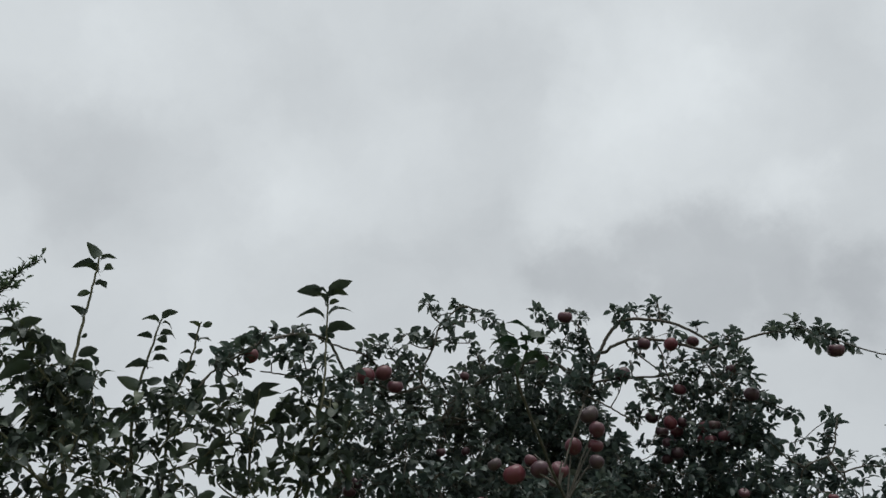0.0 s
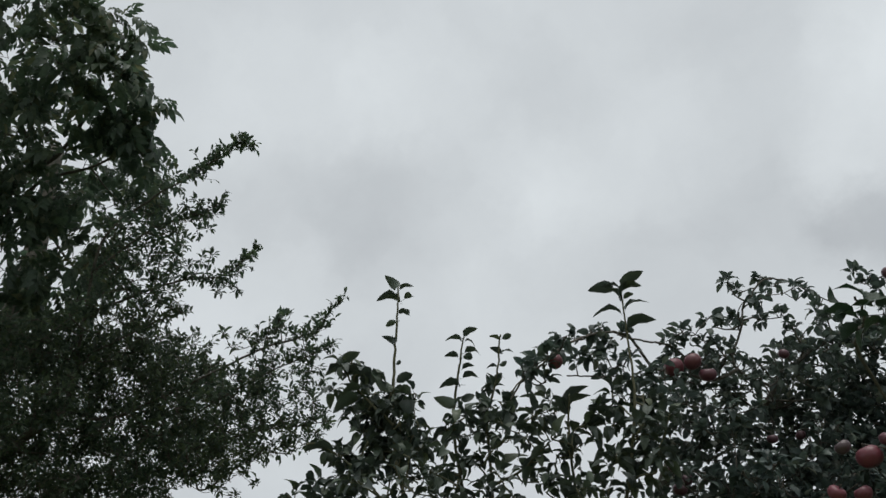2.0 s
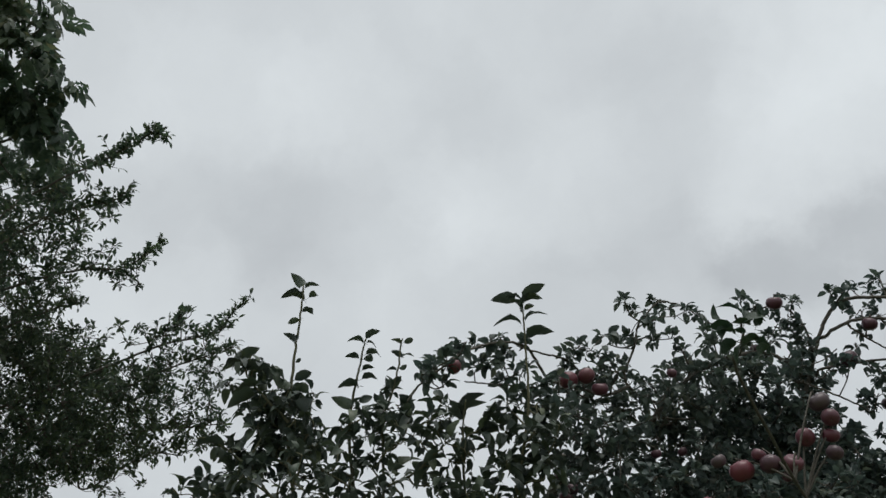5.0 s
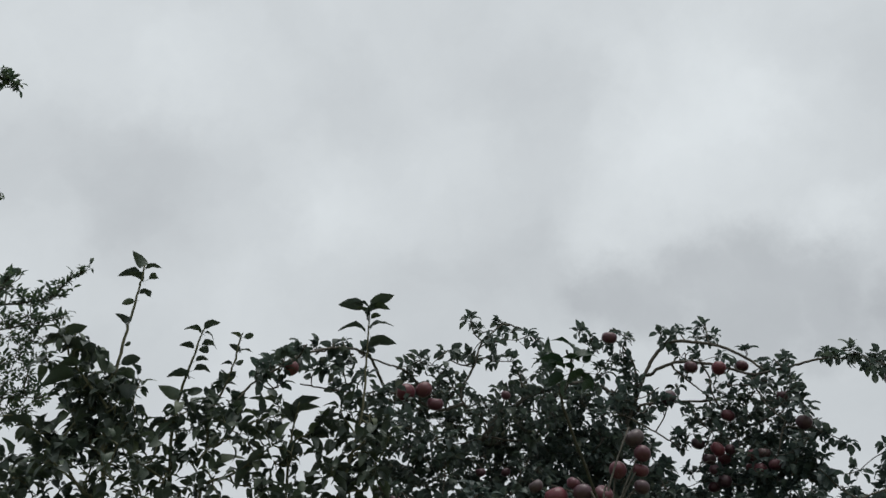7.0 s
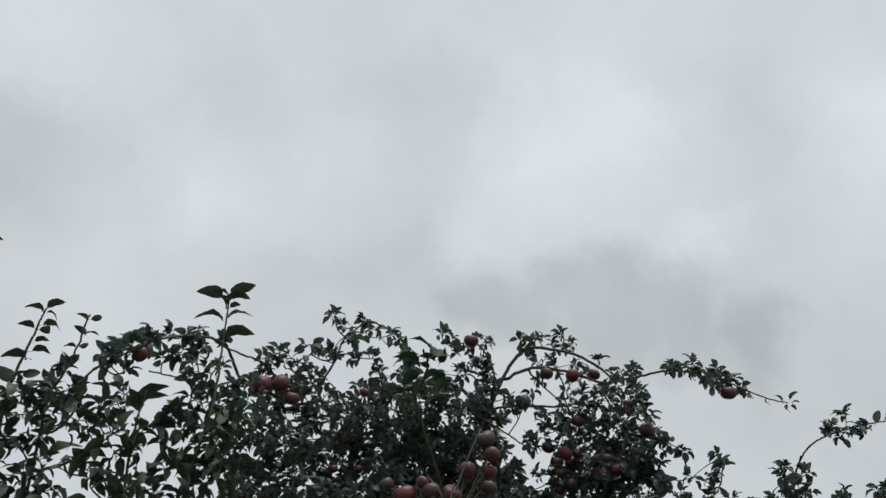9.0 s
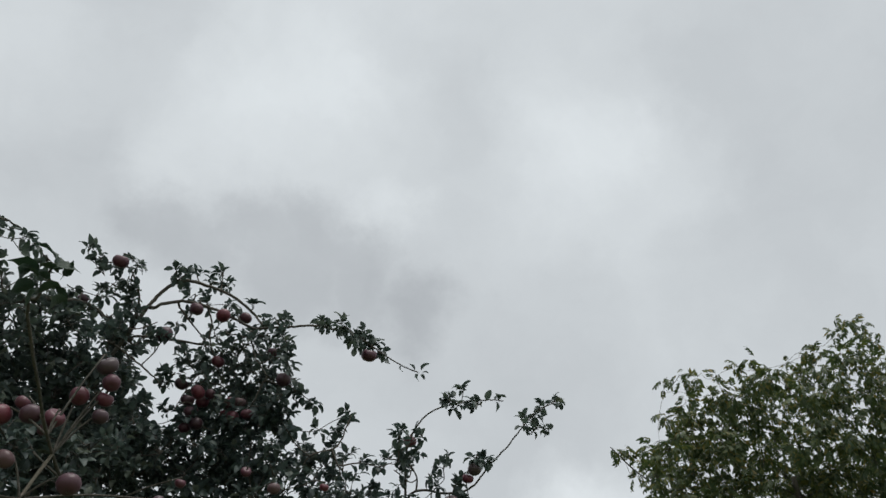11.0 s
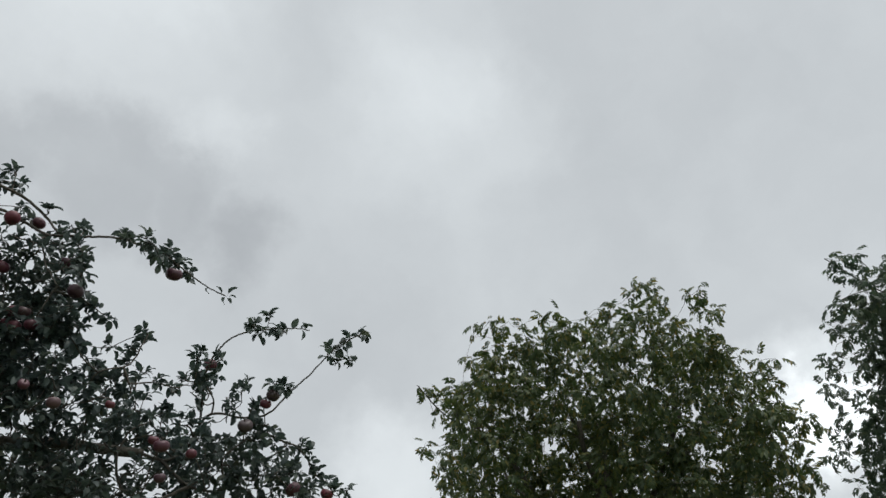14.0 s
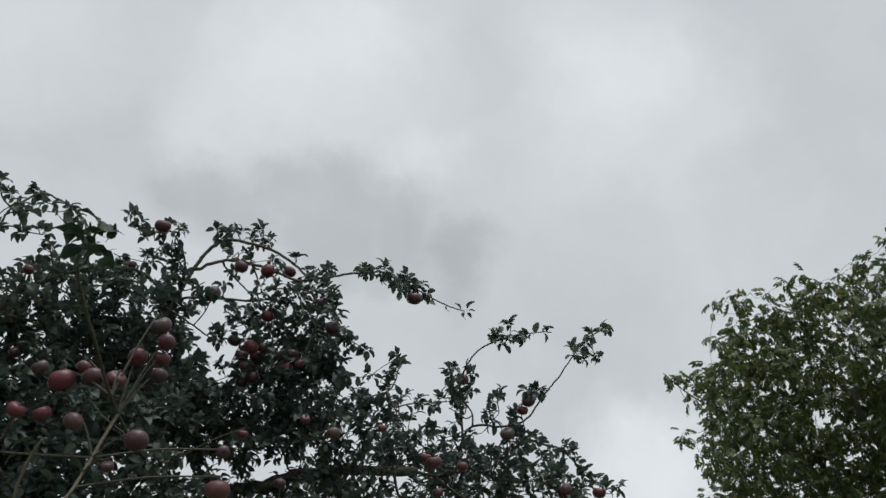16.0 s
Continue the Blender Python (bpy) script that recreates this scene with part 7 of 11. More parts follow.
spray(tree_plum, -3.21, 3.23, 2.38, 0.088)
spray(tree_plum, -2.68, 3.43, 3.16, 0.076)
spray(tree_plum, -2.89, 3.04, 3.06, 0.082)
spray(tree_plum, -2.87, 2.96, 3.98, 0.074)
spray(tree_plum, -2.93, 2.81, 2.81, 0.078)
spray(tree_plum, -3.15, 2.92, 2.43, 0.085)
spray(tree_plum, -3.09, 3.52, 3.07, 0.061)
spray(tree_plum, -3.15, 3.25, 3.01, 0.072)
spray(tree_plum, -2.72, 2.61, 3.57, 0.071)
spray(tree_plum, -3.52, 2.55, 2.55, 0.083)
spray(tree_plum, -3.69, 2.74, 2.30, 0.089)
spray(tree_plum, -3.35, 2.30, 3.20, 0.083)
spray(tree_plum, -3.29, 2.96, 2.70, 0.076)
spray(tree_plum, -3.16, 2.78, 2.82, 0.068)
spray(tree_plum, -2.96, 2.91, 2.31, 0.063)
spray(tree_plum, -3.50, 2.96, 2.51, 0.067)
spray(tree_plum, -3.67, 3.17, 2.67, 0.084)
spray(tree_plum, -2.95, 2.99, 3.15, 0.085)
spray(tree_plum, -3.45, 2.73, 3.18, 0.077)
spray(tree_plum, -3.04, 2.56, 3.31, 0.076)
spray(tree_plum, -3.59, 2.83, 2.74, 0.064)
spray(tree_plum, -2.94, 2.95, 3.45, 0.078)
spray(tree_plum, -2.81, 2.64, 3.29, 0.077)
spray(tree_plum, -3.11, 3.07, 2.48, 0.085)
spray(tree_plum, -3.14, 2.74, 3.92, 0.069)
spray(tree_plum, -2.73, 2.42, 3.69, 0.088)
spray(tree_plum, -3.16, 3.25, 3.49, 0.075)
spray(tree_plum, -3.45, 2.62, 2.71, 0.068)
spray(tree_plum, -3.14, 2.53, 3.20, 0.078)
spray(tree_plum, -3.33, 2.34, 2.62, 0.074)
spray(tree_plum, -2.92, 3.73, 3.00, 0.083)
spray(tree_plum, -3.28, 3.33, 3.20, 0.061)
spray(tree_plum, -3.60, 2.88, 2.63, 0.063)
spray(tree_plum, -2.97, 3.10, 2.42, 0.066)
spray(tree_plum, -3.10, 3.29, 3.43, 0.090)
spray(tree_plum, -2.76, 3.76, 3.26, 0.089)
spray(tree_plum, -3.39, 3.38, 2.96, 0.065)
spray(tree_plum, -3.65, 2.73, 2.47, 0.066)
spray(tree_plum, -3.76, 2.49, 3.24, 0.074)
spray(tree_plum, -3.08, 2.88, 3.75, 0.076)
spray(tree_plum, -3.25, 3.43, 2.61, 0.088)
spray(tree_plum, -3.77, 2.68, 3.38, 0.072)
spray(tree_plum, -3.58, 2.90, 2.51, 0.063)
spray(tree_plum, -2.45, 3.34, 3.15, 0.078)
spray(tree_plum, -3.47, 2.41, 2.93, 0.086)
spray(tree_plum, -3.77, 2.90, 2.93, 0.071)
spray(tree_plum, -3.44, 2.47, 2.58, 0.061)
spray(tree_plum, -3.77, 2.74, 2.50, 0.071)
spray(tree_plum, -2.88, 2.94, 2.71, 0.081)
spray(tree_plum, -3.60, 2.53, 2.91, 0.085)
spray(tree_plum, -3.22, 2.62, 3.11, 0.084)
spray(tree_plum, -2.92, 2.95, 2.65, 0.086)
spray(tree_plum, -2.64, 3.27, 2.83, 0.068)
spray(tree_plum, -3.09, 3.40, 2.68, 0.073)
spray(tree_plum, -3.54, 2.34, 3.09, 0.088)
spray(tree_plum, -2.88, 2.88, 3.31, 0.089)
spray(tree_plum, -3.51, 2.87, 2.44, 0.080)
spray(tree_plum, -3.77, 2.91, 2.72, 0.066)
spray(tree_plum, -3.29, 3.18, 2.73, 0.069)
spray(tree_plum, -2.95, 3.32, 2.70, 0.078)
spray(tree_plum, -3.72, 2.55, 3.26, 0.082)
spray(tree_plum, -3.62, 2.51, 3.08, 0.076)
spray(tree_plum, -3.15, 3.45, 3.25, 0.077)
spray(tree_plum, -2.71, 3.76, 2.94, 0.065)
spray(tree_plum, -3.65, 2.66, 2.42, 0.073)
spray(tree_plum, -3.63, 2.97, 2.30, 0.070)
spray(tree_plum, -3.60, 3.10, 2.85, 0.089)
spray(tree_plum, -3.50, 2.94, 2.61, 0.084)
spray(tree_plum, -3.20, 3.09, 2.59, 0.061)
spray(tree_plum, -3.82, 2.84, 2.65, 0.069)
spray(tree_plum, -2.88, 2.57, 3.35, 0.082)
spray(tree_plum, -3.22, 2.47, 3.21, 0.081)
spray(tree_plum, -3.12, 2.94, 3.06, 0.081)
spray(tree_plum, -3.11, 3.23, 3.80, 0.082)
spray(tree_plum, -2.94, 2.76, 3.80, 0.078)
spray(tree_plum, -2.92, 3.02, 2.55, 0.070)
spray(tree_plum, -3.01, 2.69, 3.28, 0.073)
spray(tree_plum, -2.99, 2.95, 3.63, 0.065)
spray(tree_plum, -2.97, 3.38, 2.88, 0.074)
spray(tree_plum, -3.28, 2.76, 3.54, 0.065)
spray(tree_plum, -3.18, 3.22, 2.94, 0.060)
spray(tree_plum, -3.04, 3.44, 3.26, 0.088)
spray(tree_plum, -3.85, 2.54, 3.13, 0.081)
spray(tree_plum, -3.07, 3.02, 2.28, 0.087)
spray(tree_plum, -2.94, 2.79, 3.51, 0.084)
spray(tree_plum, -2.47, 3.28, 3.04, 0.077)
spray(tree_plum, -2.86, 3.17, 3.29, 0.066)
spray(tree_plum, -3.09, 2.67, 3.62, 0.074)
spray(tree_plum, -3.16, 2.96, 2.68, 0.079)
spray(tree_plum, -3.01, 3.00, 3.95, 0.062)
spray(tree_plum, -2.91, 2.66, 3.36, 0.062)
spray(tree_plum, -2.67, 3.03, 2.93, 0.088)
spray(tree_plum, -3.45, 2.95, 3.07, 0.079)
spray(tree_plum, -3.05, 2.81, 2.28, 0.066)
spray(tree_plum, -3.44, 3.29, 2.93, 0.089)
spray(tree_plum, -3.56, 2.96, 3.45, 0.085)
spray(tree_plum, -3.25, 2.58, 3.16, 0.074)
spray(tree_plum, -3.61, 2.64, 2.85, 0.088)
spray(tree_plum, -3.00, 3.26, 3.08, 0.087)
spray(tree_plum, -2.94, 3.45, 2.95, 0.072)
spray(tree_plum, -2.73, 2.95, 2.83, 0.063)
spray(tree_plum, -3.13, 3.20, 3.54, 0.063)
spray(tree_plum, -3.18, 3.06, 3.19, 0.063)
spray(tree_plum, -2.85, 2.83, 4.01, 0.067)
spray(tree_plum, -3.16, 3.33, 2.79, 0.076)
spray(tree_plum, -3.89, 2.67, 2.94, 0.083)
spray(tree_plum, -3.70, 3.01, 2.60, 0.062)
spray(tree_plum, -3.91, 2.61, 3.08, 0.070)
spray(tree_plum, -3.46, 2.73, 2.22, 0.071)
spray(tree_plum, -3.04, 3.03, 3.24, 0.075)
spray(tree_plum, -3.74, 2.84, 2.59, 0.073)
spray(tree_plum, -3.15, 2.68, 2.81, 0.089)
spray(tree_plum, -2.62, 3.54, 2.90, 0.089)
spray(tree_plum, -2.80, 3.24, 3.20, 0.066)
spray(tree_plum, -2.95, 3.23, 2.76, 0.062)
spray(tree_plum, -3.10, 2.50, 2.91, 0.089)
spray(tree_plum, -3.50, 2.71, 2.36, 0.067)
spray(tree_plum, -2.93, 3.53, 3.32, 0.076)
spray(tree_plum, -3.61, 3.35, 2.34, 0.076)
spray(tree_plum, -3.24, 3.15, 3.01, 0.068)
spray(tree_plum, -2.98, 3.02, 3.00, 0.071)
spray(tree_plum, -3.17, 2.90, 3.08, 0.085)
spray(tree_plum, -3.21, 3.67, 2.62, 0.084)
spray(tree_plum, -2.90, 3.63, 3.15, 0.072)
spray(tree_plum, -3.07, 3.24, 3.04, 0.086)
spray(tree_plum, -3.55, 3.19, 2.91, 0.063)
spray(tree_plum, -3.54, 2.68, 3.09, 0.088)
spray(tree_plum, -3.05, 3.31, 2.72, 0.061)
spray(tree_plum, -3.05, 2.98, 3.55, 0.070)
spray(tree_plum, -2.80, 3.67, 3.07, 0.070)
spray(tree_plum, -3.04, 3.67, 3.15, 0.076)
spray(tree_plum, -3.10, 2.69, 2.75, 0.073)
spray(tree_plum, -2.95, 3.21, 2.52, 0.077)
spray(tree_plum, -3.48, 3.16, 2.97, 0.087)
spray(tree_plum, -3.26, 2.93, 3.67, 0.085)
spray(tree_plum, -3.16, 3.04, 3.46, 0.086)
spray(tree_plum, -3.14, 2.70, 2.62, 0.063)
spray(tree_plum, -3.44, 3.00, 3.44, 0.062)
spray(tree_plum, -3.65, 2.96, 2.77, 0.087)
spray(tree_plum, -3.21, 2.55, 2.88, 0.076)
spray(tree_plum, -3.43, 3.29, 2.49, 0.066)
spray(tree_plum, -3.03, 2.80, 2.57, 0.084)
spray(tree_plum, -3.32, 2.42, 2.87, 0.087)
spray(tree_plum, -3.35, 2.86, 3.71, 0.065)
spray(tree_plum, -2.55, 3.19, 2.87, 0.090)
spray(tree_plum, -3.55, 3.31, 2.63, 0.072)
spray(tree_plum, -3.10, 3.19, 3.88, 0.067)
spray(tree_plum, -3.41, 2.39, 3.27, 0.074)
spray(tree_plum, -3.11, 2.83, 3.20, 0.088)
spray(tree_plum, -3.27, 3.18, 3.16, 0.065)
spray(tree_plum, -3.34, 2.71, 2.30, 0.090)
spray(tree_plum, -3.14, 2.51, 2.78, 0.067)
spray(tree_plum, -3.67, 2.70, 2.75, 0.063)
spray(tree_plum, -2.73, 3.29, 2.74, 0.071)
spray(tree_plum, -3.00, 3.20, 2.45, 0.080)
spray(tree_plum, -3.37, 2.56, 2.91, 0.068)
spray(tree_plum, -2.77, 3.28, 3.27, 0.088)
spray(tree_plum, -2.89, 2.74, 3.94, 0.080)
spray(tree_plum, -2.96, 2.79, 3.14, 0.065)
spray(tree_plum, -3.56, 2.99, 3.26, 0.081)
spray(tree_plum, -3.57, 3.14, 2.35, 0.087)
spray(tree_plum, -3.12, 3.50, 2.51, 0.074)
spray(tree_plum, -3.09, 3.53, 3.20, 0.073)
spray(tree_plum, -2.87, 3.13, 3.19, 0.068)
spray(tree_plum, -2.92, 3.12, 2.34, 0.087)
spray(tree_plum, -3.23, 2.97, 3.20, 0.083)
spray(tree_plum, -3.59, 3.15, 2.57, 0.072)
spray(tree_plum, -3.22, 2.48, 3.05, 0.072)
spray(tree_plum, -3.74, 3.14, 2.49, 0.080)
spray(tree_plum, -2.69, 2.57, 3.70, 0.073)
spray(tree_plum, -3.13, 3.21, 2.68, 0.085)
spray(tree_plum, -3.38, 3.09, 2.43, 0.081)
spray(tree_plum, -2.91, 2.59, 3.31, 0.062)
spray(tree_plum, -3.62, 2.65, 3.20, 0.081)
spray(tree_plum, -3.31, 2.95, 3.15, 0.061)
spray(tree_plum, -2.96, 2.91, 2.72, 0.085)
spray(tree_plum, -3.26, 3.69, 2.38, 0.068)
spray(tree_plum, -3.04, 3.12, 2.28, 0.082)
spray(tree_plum, -3.12, 2.91, 3.29, 0.089)
spray(tree_plum, -3.35, 2.98, 2.44, 0.073)
spray(tree_plum, -3.57, 2.83, 2.46, 0.086)
spray(tree_plum, -3.30, 3.59, 2.49, 0.084)
spray(tree_plum, -2.87, 2.78, 3.18, 0.079)
spray(tree_plum, -3.87, 2.63, 2.98, 0.063)
spray(tree_plum, -3.73, 2.73, 2.68, 0.086)
spray(tree_plum, -3.39, 2.70, 2.28, 0.089)
spray(tree_plum, -3.70, 2.64, 2.86, 0.077)
spray(tree_plum, -3.11, 3.48, 2.40, 0.082)
spray(tree_plum, -2.98, 3.39, 2.64, 0.074)
spray(tree_plum, -3.26, 3.29, 2.57, 0.073)
spray(tree_plum, -3.78, 2.68, 2.80, 0.078)
spray(tree_plum, -3.34, 2.51, 2.30, 0.083)
spray(tree_plum, -3.16, 2.89, 4.02, 0.076)
spray(tree_plum, -3.73, 2.68, 3.13, 0.068)
spray(tree_plum, -3.54, 2.54, 3.12, 0.065)
spray(tree_plum, -3.44, 2.92, 3.29, 0.089)
spray(tree_plum, -3.39, 3.41, 2.53, 0.082)
spray(tree_plum, -3.53, 3.32, 2.38, 0.073)
spray(tree_plum, -2.92, 2.67, 4.03, 0.067)
spray(tree_plum, -2.85, 2.95, 3.79, 0.080)
spray(tree_plum, -2.67, 2.72, 3.43, 0.066)
spray(tree_plum, -2.93, 3.08, 2.60, 0.080)
spray(tree_plum, -3.75, 2.54, 3.18, 0.074)
spray(tree_plum, -3.21, 2.60, 2.71, 0.065)
spray(tree_plum, -3.09, 3.39, 2.35, 0.075)
spray(tree_plum, -3.16, 2.62, 2.85, 0.068)
spray(tree_plum, -3.23, 2.86, 3.92, 0.080)
spray(tree_plum, -2.54, 3.09, 2.97, 0.078)
spray(tree_plum, -2.77, 2.74, 3.83, 0.073)
spray(tree_plum, -3.15, 2.90, 3.41, 0.061)
spray(tree_plum, -3.69, 2.88, 3.12, 0.073)
spray(tree_plum, -2.39, 3.17, 3.12, 0.076)
spray(tree_plum, -3.03, 2.65, 2.85, 0.077)
spray(tree_plum, -2.70, 3.75, 3.41, 0.088)
spray(tree_plum, -3.01, 3.15, 2.89, 0.077)
spray(tree_plum, -3.23, 2.41, 2.79, 0.063)
spray(tree_plum, -3.13, 2.79, 2.70, 0.078)
spray(tree_plum, -2.62, 3.10, 2.75, 0.079)
spray(tree_plum, -3.24, 3.08, 2.38, 0.072)
spray(tree_plum, -3.37, 2.96, 2.38, 0.073)
spray(tree_plum, -3.02, 3.08, 3.32, 0.074)
spray(tree_plum, -3.10, 2.89, 2.91, 0.078)
spray(tree_plum, -3.34, 3.31, 2.64, 0.062)
spray(tree_plum, -2.36, 3.27, 2.93, 0.082)
spray(tree_plum, -3.55, 2.37, 3.22, 0.060)
spray(tree_plum, -3.23, 2.33, 3.21, 0.079)
spray(tree_plum, -3.27, 2.47, 3.11, 0.086)
spray(tree_plum, -3.18, 3.17, 2.42, 0.062)
spray(tree_plum, -3.29, 3.00, 2.75, 0.077)
spray(tree_plum, -2.77, 3.15, 2.73, 0.082)
spray(tree_plum, -3.30, 2.75, 2.30, 0.064)
spray(tree_plum, -2.70, 3.34, 3.13, 0.066)
spray(tree_plum, -2.95, 2.90, 3.72, 0.065)
spray(tree_plum, -3.21, 2.88, 2.99, 0.074)
spray(tree_plum, -3.50, 3.16, 2.30, 0.090)
spray(tree_plum, -2.99, 3.30, 2.86, 0.071)
spray(tree_plum, -2.98, 3.11, 3.19, 0.083)
spray(tree_plum, -2.95, 3.67, 2.89, 0.078)
spray(tree_plum, -2.93, 3.79, 2.94, 0.064)
spray(tree_plum, -3.06, 2.55, 2.90, 0.083)
spray(tree_plum, -3.15, 2.72, 3.21, 0.070)
spray(tree_plum, -2.85, 2.58, 3.53, 0.077)
spray(tree_plum, -3.23, 3.12, 3.28, 0.090)
spray(tree_plum, -3.30, 2.99, 2.53, 0.086)
spray(tree_plum, -2.69, 2.86, 3.13, 0.073)
spray(tree_plum, -3.51, 2.68, 2.90, 0.089)
spray(tree_plum, -3.66, 3.00, 2.93, 0.089)
spray(tree_plum, -3.31, 2.80, 2.92, 0.074)
spray(tree_plum, -2.88, 2.73, 3.55, 0.075)
spray(tree_plum, -2.51, 3.25, 3.00, 0.084)
spray(tree_plum, -3.05, 2.37, 3.21, 0.065)
spray(tree_plum, -3.57, 2.85, 2.40, 0.078)
spray(tree_plum, -3.47, 2.73, 2.78, 0.069)
spray(tree_plum, -2.93, 3.22, 2.97, 0.068)
spray(tree_plum, -3.18, 3.02, 2.63, 0.086)
spray(tree_plum, -3.00, 2.64, 2.94, 0.089)
spray(tree_plum, -3.22, 2.91, 3.31, 0.084)
spray(tree_plum, -3.19, 3.04, 3.03, 0.063)
spray(tree_plum, -2.77, 2.52, 3.78, 0.077)
spray(tree_plum, -2.61, 3.08, 2.91, 0.060)
spray(tree_plum, -3.55, 2.88, 2.66, 0.064)
spray(tree_plum, -3.63, 3.05, 2.29, 0.071)
spray(tree_plum, -3.21, 2.66, 3.19, 0.089)
spray(tree_plum, -3.13, 2.85, 2.55, 0.062)
spray(tree_plum, -3.15, 2.56, 3.27, 0.087)
spray(tree_plum, -2.83, 3.40, 3.19, 0.063)
spray(tree_plum, -3.47, 2.71, 2.49, 0.087)
spray(tree_plum, -3.13, 3.55, 2.46, 0.068)
spray(tree_plum, -3.79, 2.90, 2.37, 0.079)
spray(tree_plum, -3.58, 3.13, 2.73, 0.082)
spray(tree_plum, -3.08, 3.28, 2.29, 0.063)
spray(tree_plum, -2.39, 3.28, 2.88, 0.063)
spray(tree_plum, -3.01, 3.14, 4.02, 0.080)
spray(tree_plum, -3.29, 2.52, 2.42, 0.073)
spray(tree_plum, -3.55, 2.35, 3.29, 0.083)
spray(tree_plum, -3.78, 2.40, 3.35, 0.090)
spray(tree_plum, -3.29, 2.86, 3.16, 0.076)
spray(tree_plum, -3.68, 3.09, 2.85, 0.063)
spray(tree_plum, -2.84, 2.75, 4.01, 0.076)
spray(tree_plum, -3.73, 2.91, 2.64, 0.086)
spray(tree_plum, -3.25, 2.66, 3.07, 0.075)
spray(tree_plum, -3.12, 2.98, 2.48, 0.072)
spray(tree_plum, -2.93, 3.06, 2.30, 0.075)
spray(tree_plum, -3.48, 2.95, 2.37, 0.089)
spray(tree_plum, -2.82, 2.61, 3.44, 0.077)
spray(tree_plum, -3.68, 3.06, 2.79, 0.061)
spray(tree_plum, -3.26, 2.81, 3.86, 0.081)
spray(tree_plum, -2.96, 2.64, 3.98, 0.078)
spray(tree_plum, -3.31, 2.50, 2.17, 0.086)
spray(tree_plum, -3.49, 2.68, 3.28, 0.061)
spray(tree_plum, -3.71, 2.39, 3.23, 0.085)
spray(tree_plum, -3.40, 3.38, 2.74, 0.088)
spray(tree_plum, -2.74, 3.08, 3.17, 0.075)
spray(tree_plum, -3.04, 3.54, 2.84, 0.089)
spray(tree_plum, -3.29, 2.38, 2.79, 0.078)
spray(tree_plum, -3.31, 3.40, 2.94, 0.089)
spray(tree_plum, -3.24, 2.41, 3.22, 0.069)
spray(tree_plum, -3.20, 2.71, 2.58, 0.069)
spray(tree_plum, -2.87, 2.88, 2.88, 0.087)
spray(tree_plum, -3.07, 3.14, 2.39, 0.085)
spray(tree_plum, -3.75, 2.77, 3.12, 0.071)
spray(tree_plum, -3.25, 3.03, 2.86, 0.071)
spray(tree_plum, -3.21, 3.43, 2.90, 0.077)
spray(tree_plum, -3.80, 2.80, 2.59, 0.069)
spray(tree_plum, -3.62, 3.03, 2.89, 0.086)
spray(tree_plum, -3.76, 2.69, 3.31, 0.074)
spray(tree_plum, -3.30, 3.41, 2.56, 0.080)
spray(tree_plum, -3.39, 2.55, 2.75, 0.077)
spray(tree_plum, -3.63, 3.13, 2.30, 0.076)
spray(tree_plum, -3.42, 2.75, 2.24, 0.060)
spray(tree_plum, -2.76, 2.68, 3.31, 0.084)
spray(tree_plum, -3.16, 2.83, 2.91, 0.072)
spray(tree_plum, -3.15, 3.49, 3.01, 0.079)
spray(tree_plum, -3.42, 2.95, 3.51, 0.074)
spray(tree_plum, -3.01, 2.82, 4.10, 0.086)
spray(tree_plum, -3.53, 2.66, 2.66, 0.076)
spray(tree_plum, -3.14, 2.66, 2.99, 0.085)
spray(tree_plum, -2.97, 3.55, 3.03, 0.069)
spray(tree_plum, -3.15, 3.41, 2.65, 0.061)
spray(tree_plum, -2.95, 2.99, 3.54, 0.071)
spray(tree_plum, -3.20, 2.72, 3.34, 0.062)
spray(tree_plum, -3.53, 2.51, 2.99, 0.074)
spray(tree_plum, -3.33, 3.14, 3.47, 0.080)
spray(tree_plum, -3.25, 2.89, 2.55, 0.068)
spray(tree_plum, -3.07, 3.04, 3.33, 0.087)
spray(tree_plum, -2.68, 3.55, 3.08, 0.071)
spray(tree_plum, -3.95, 2.71, 2.88, 0.065)
spray(tree_plum, -3.46, 2.72, 3.11, 0.077)
spray(tree_plum, -3.09, 2.74, 3.14, 0.081)
spray(tree_plum, -2.96, 2.97, 3.68, 0.081)
spray(tree_plum, -3.59, 3.10, 2.49, 0.090)
spray(tree_plum, -2.78, 2.71, 3.69, 0.074)
spray(tree_plum, -3.43, 3.47, 3.19, 0.114)
spray(tree_plum, -3.96, 3.03, 3.48, 0.124)
spray(tree_plum, -3.86, 3.19, 2.86, 0.158)
spray(tree_plum, -3.49, 3.40, 2.97, 0.138)
spray(tree_plum, -4.00, 2.94, 2.86, 0.162)
spray(tree_plum, -3.86, 3.03, 2.61, 0.146)
spray(tree_plum, -3.95, 2.93, 2.48, 0.114)
spray(tree_plum, -3.18, 3.90, 3.35, 0.162)
spray(tree_plum, -3.79, 3.57, 2.63, 0.151)
spray(tree_plum, -3.67, 3.46, 3.35, 0.150)
spray(tree_plum, -3.85, 3.66, 2.50, 0.135)
spray(tree_plum, -3.70, 3.31, 2.46, 0.119)
spray(tree_plum, -3.39, 3.15, 2.97, 0.157)
spray(tree_plum, -4.01, 3.08, 2.35, 0.158)
spray(tree_plum, -3.85, 3.80, 2.96, 0.156)
spray(tree_plum, -3.26, 3.65, 3.02, 0.150)
spray(tree_plum, -3.89, 3.15, 3.33, 0.144)
spray(tree_plum, -3.83, 2.94, 3.09, 0.122)
spray(tree_plum, -3.53, 3.16, 2.65, 0.161)
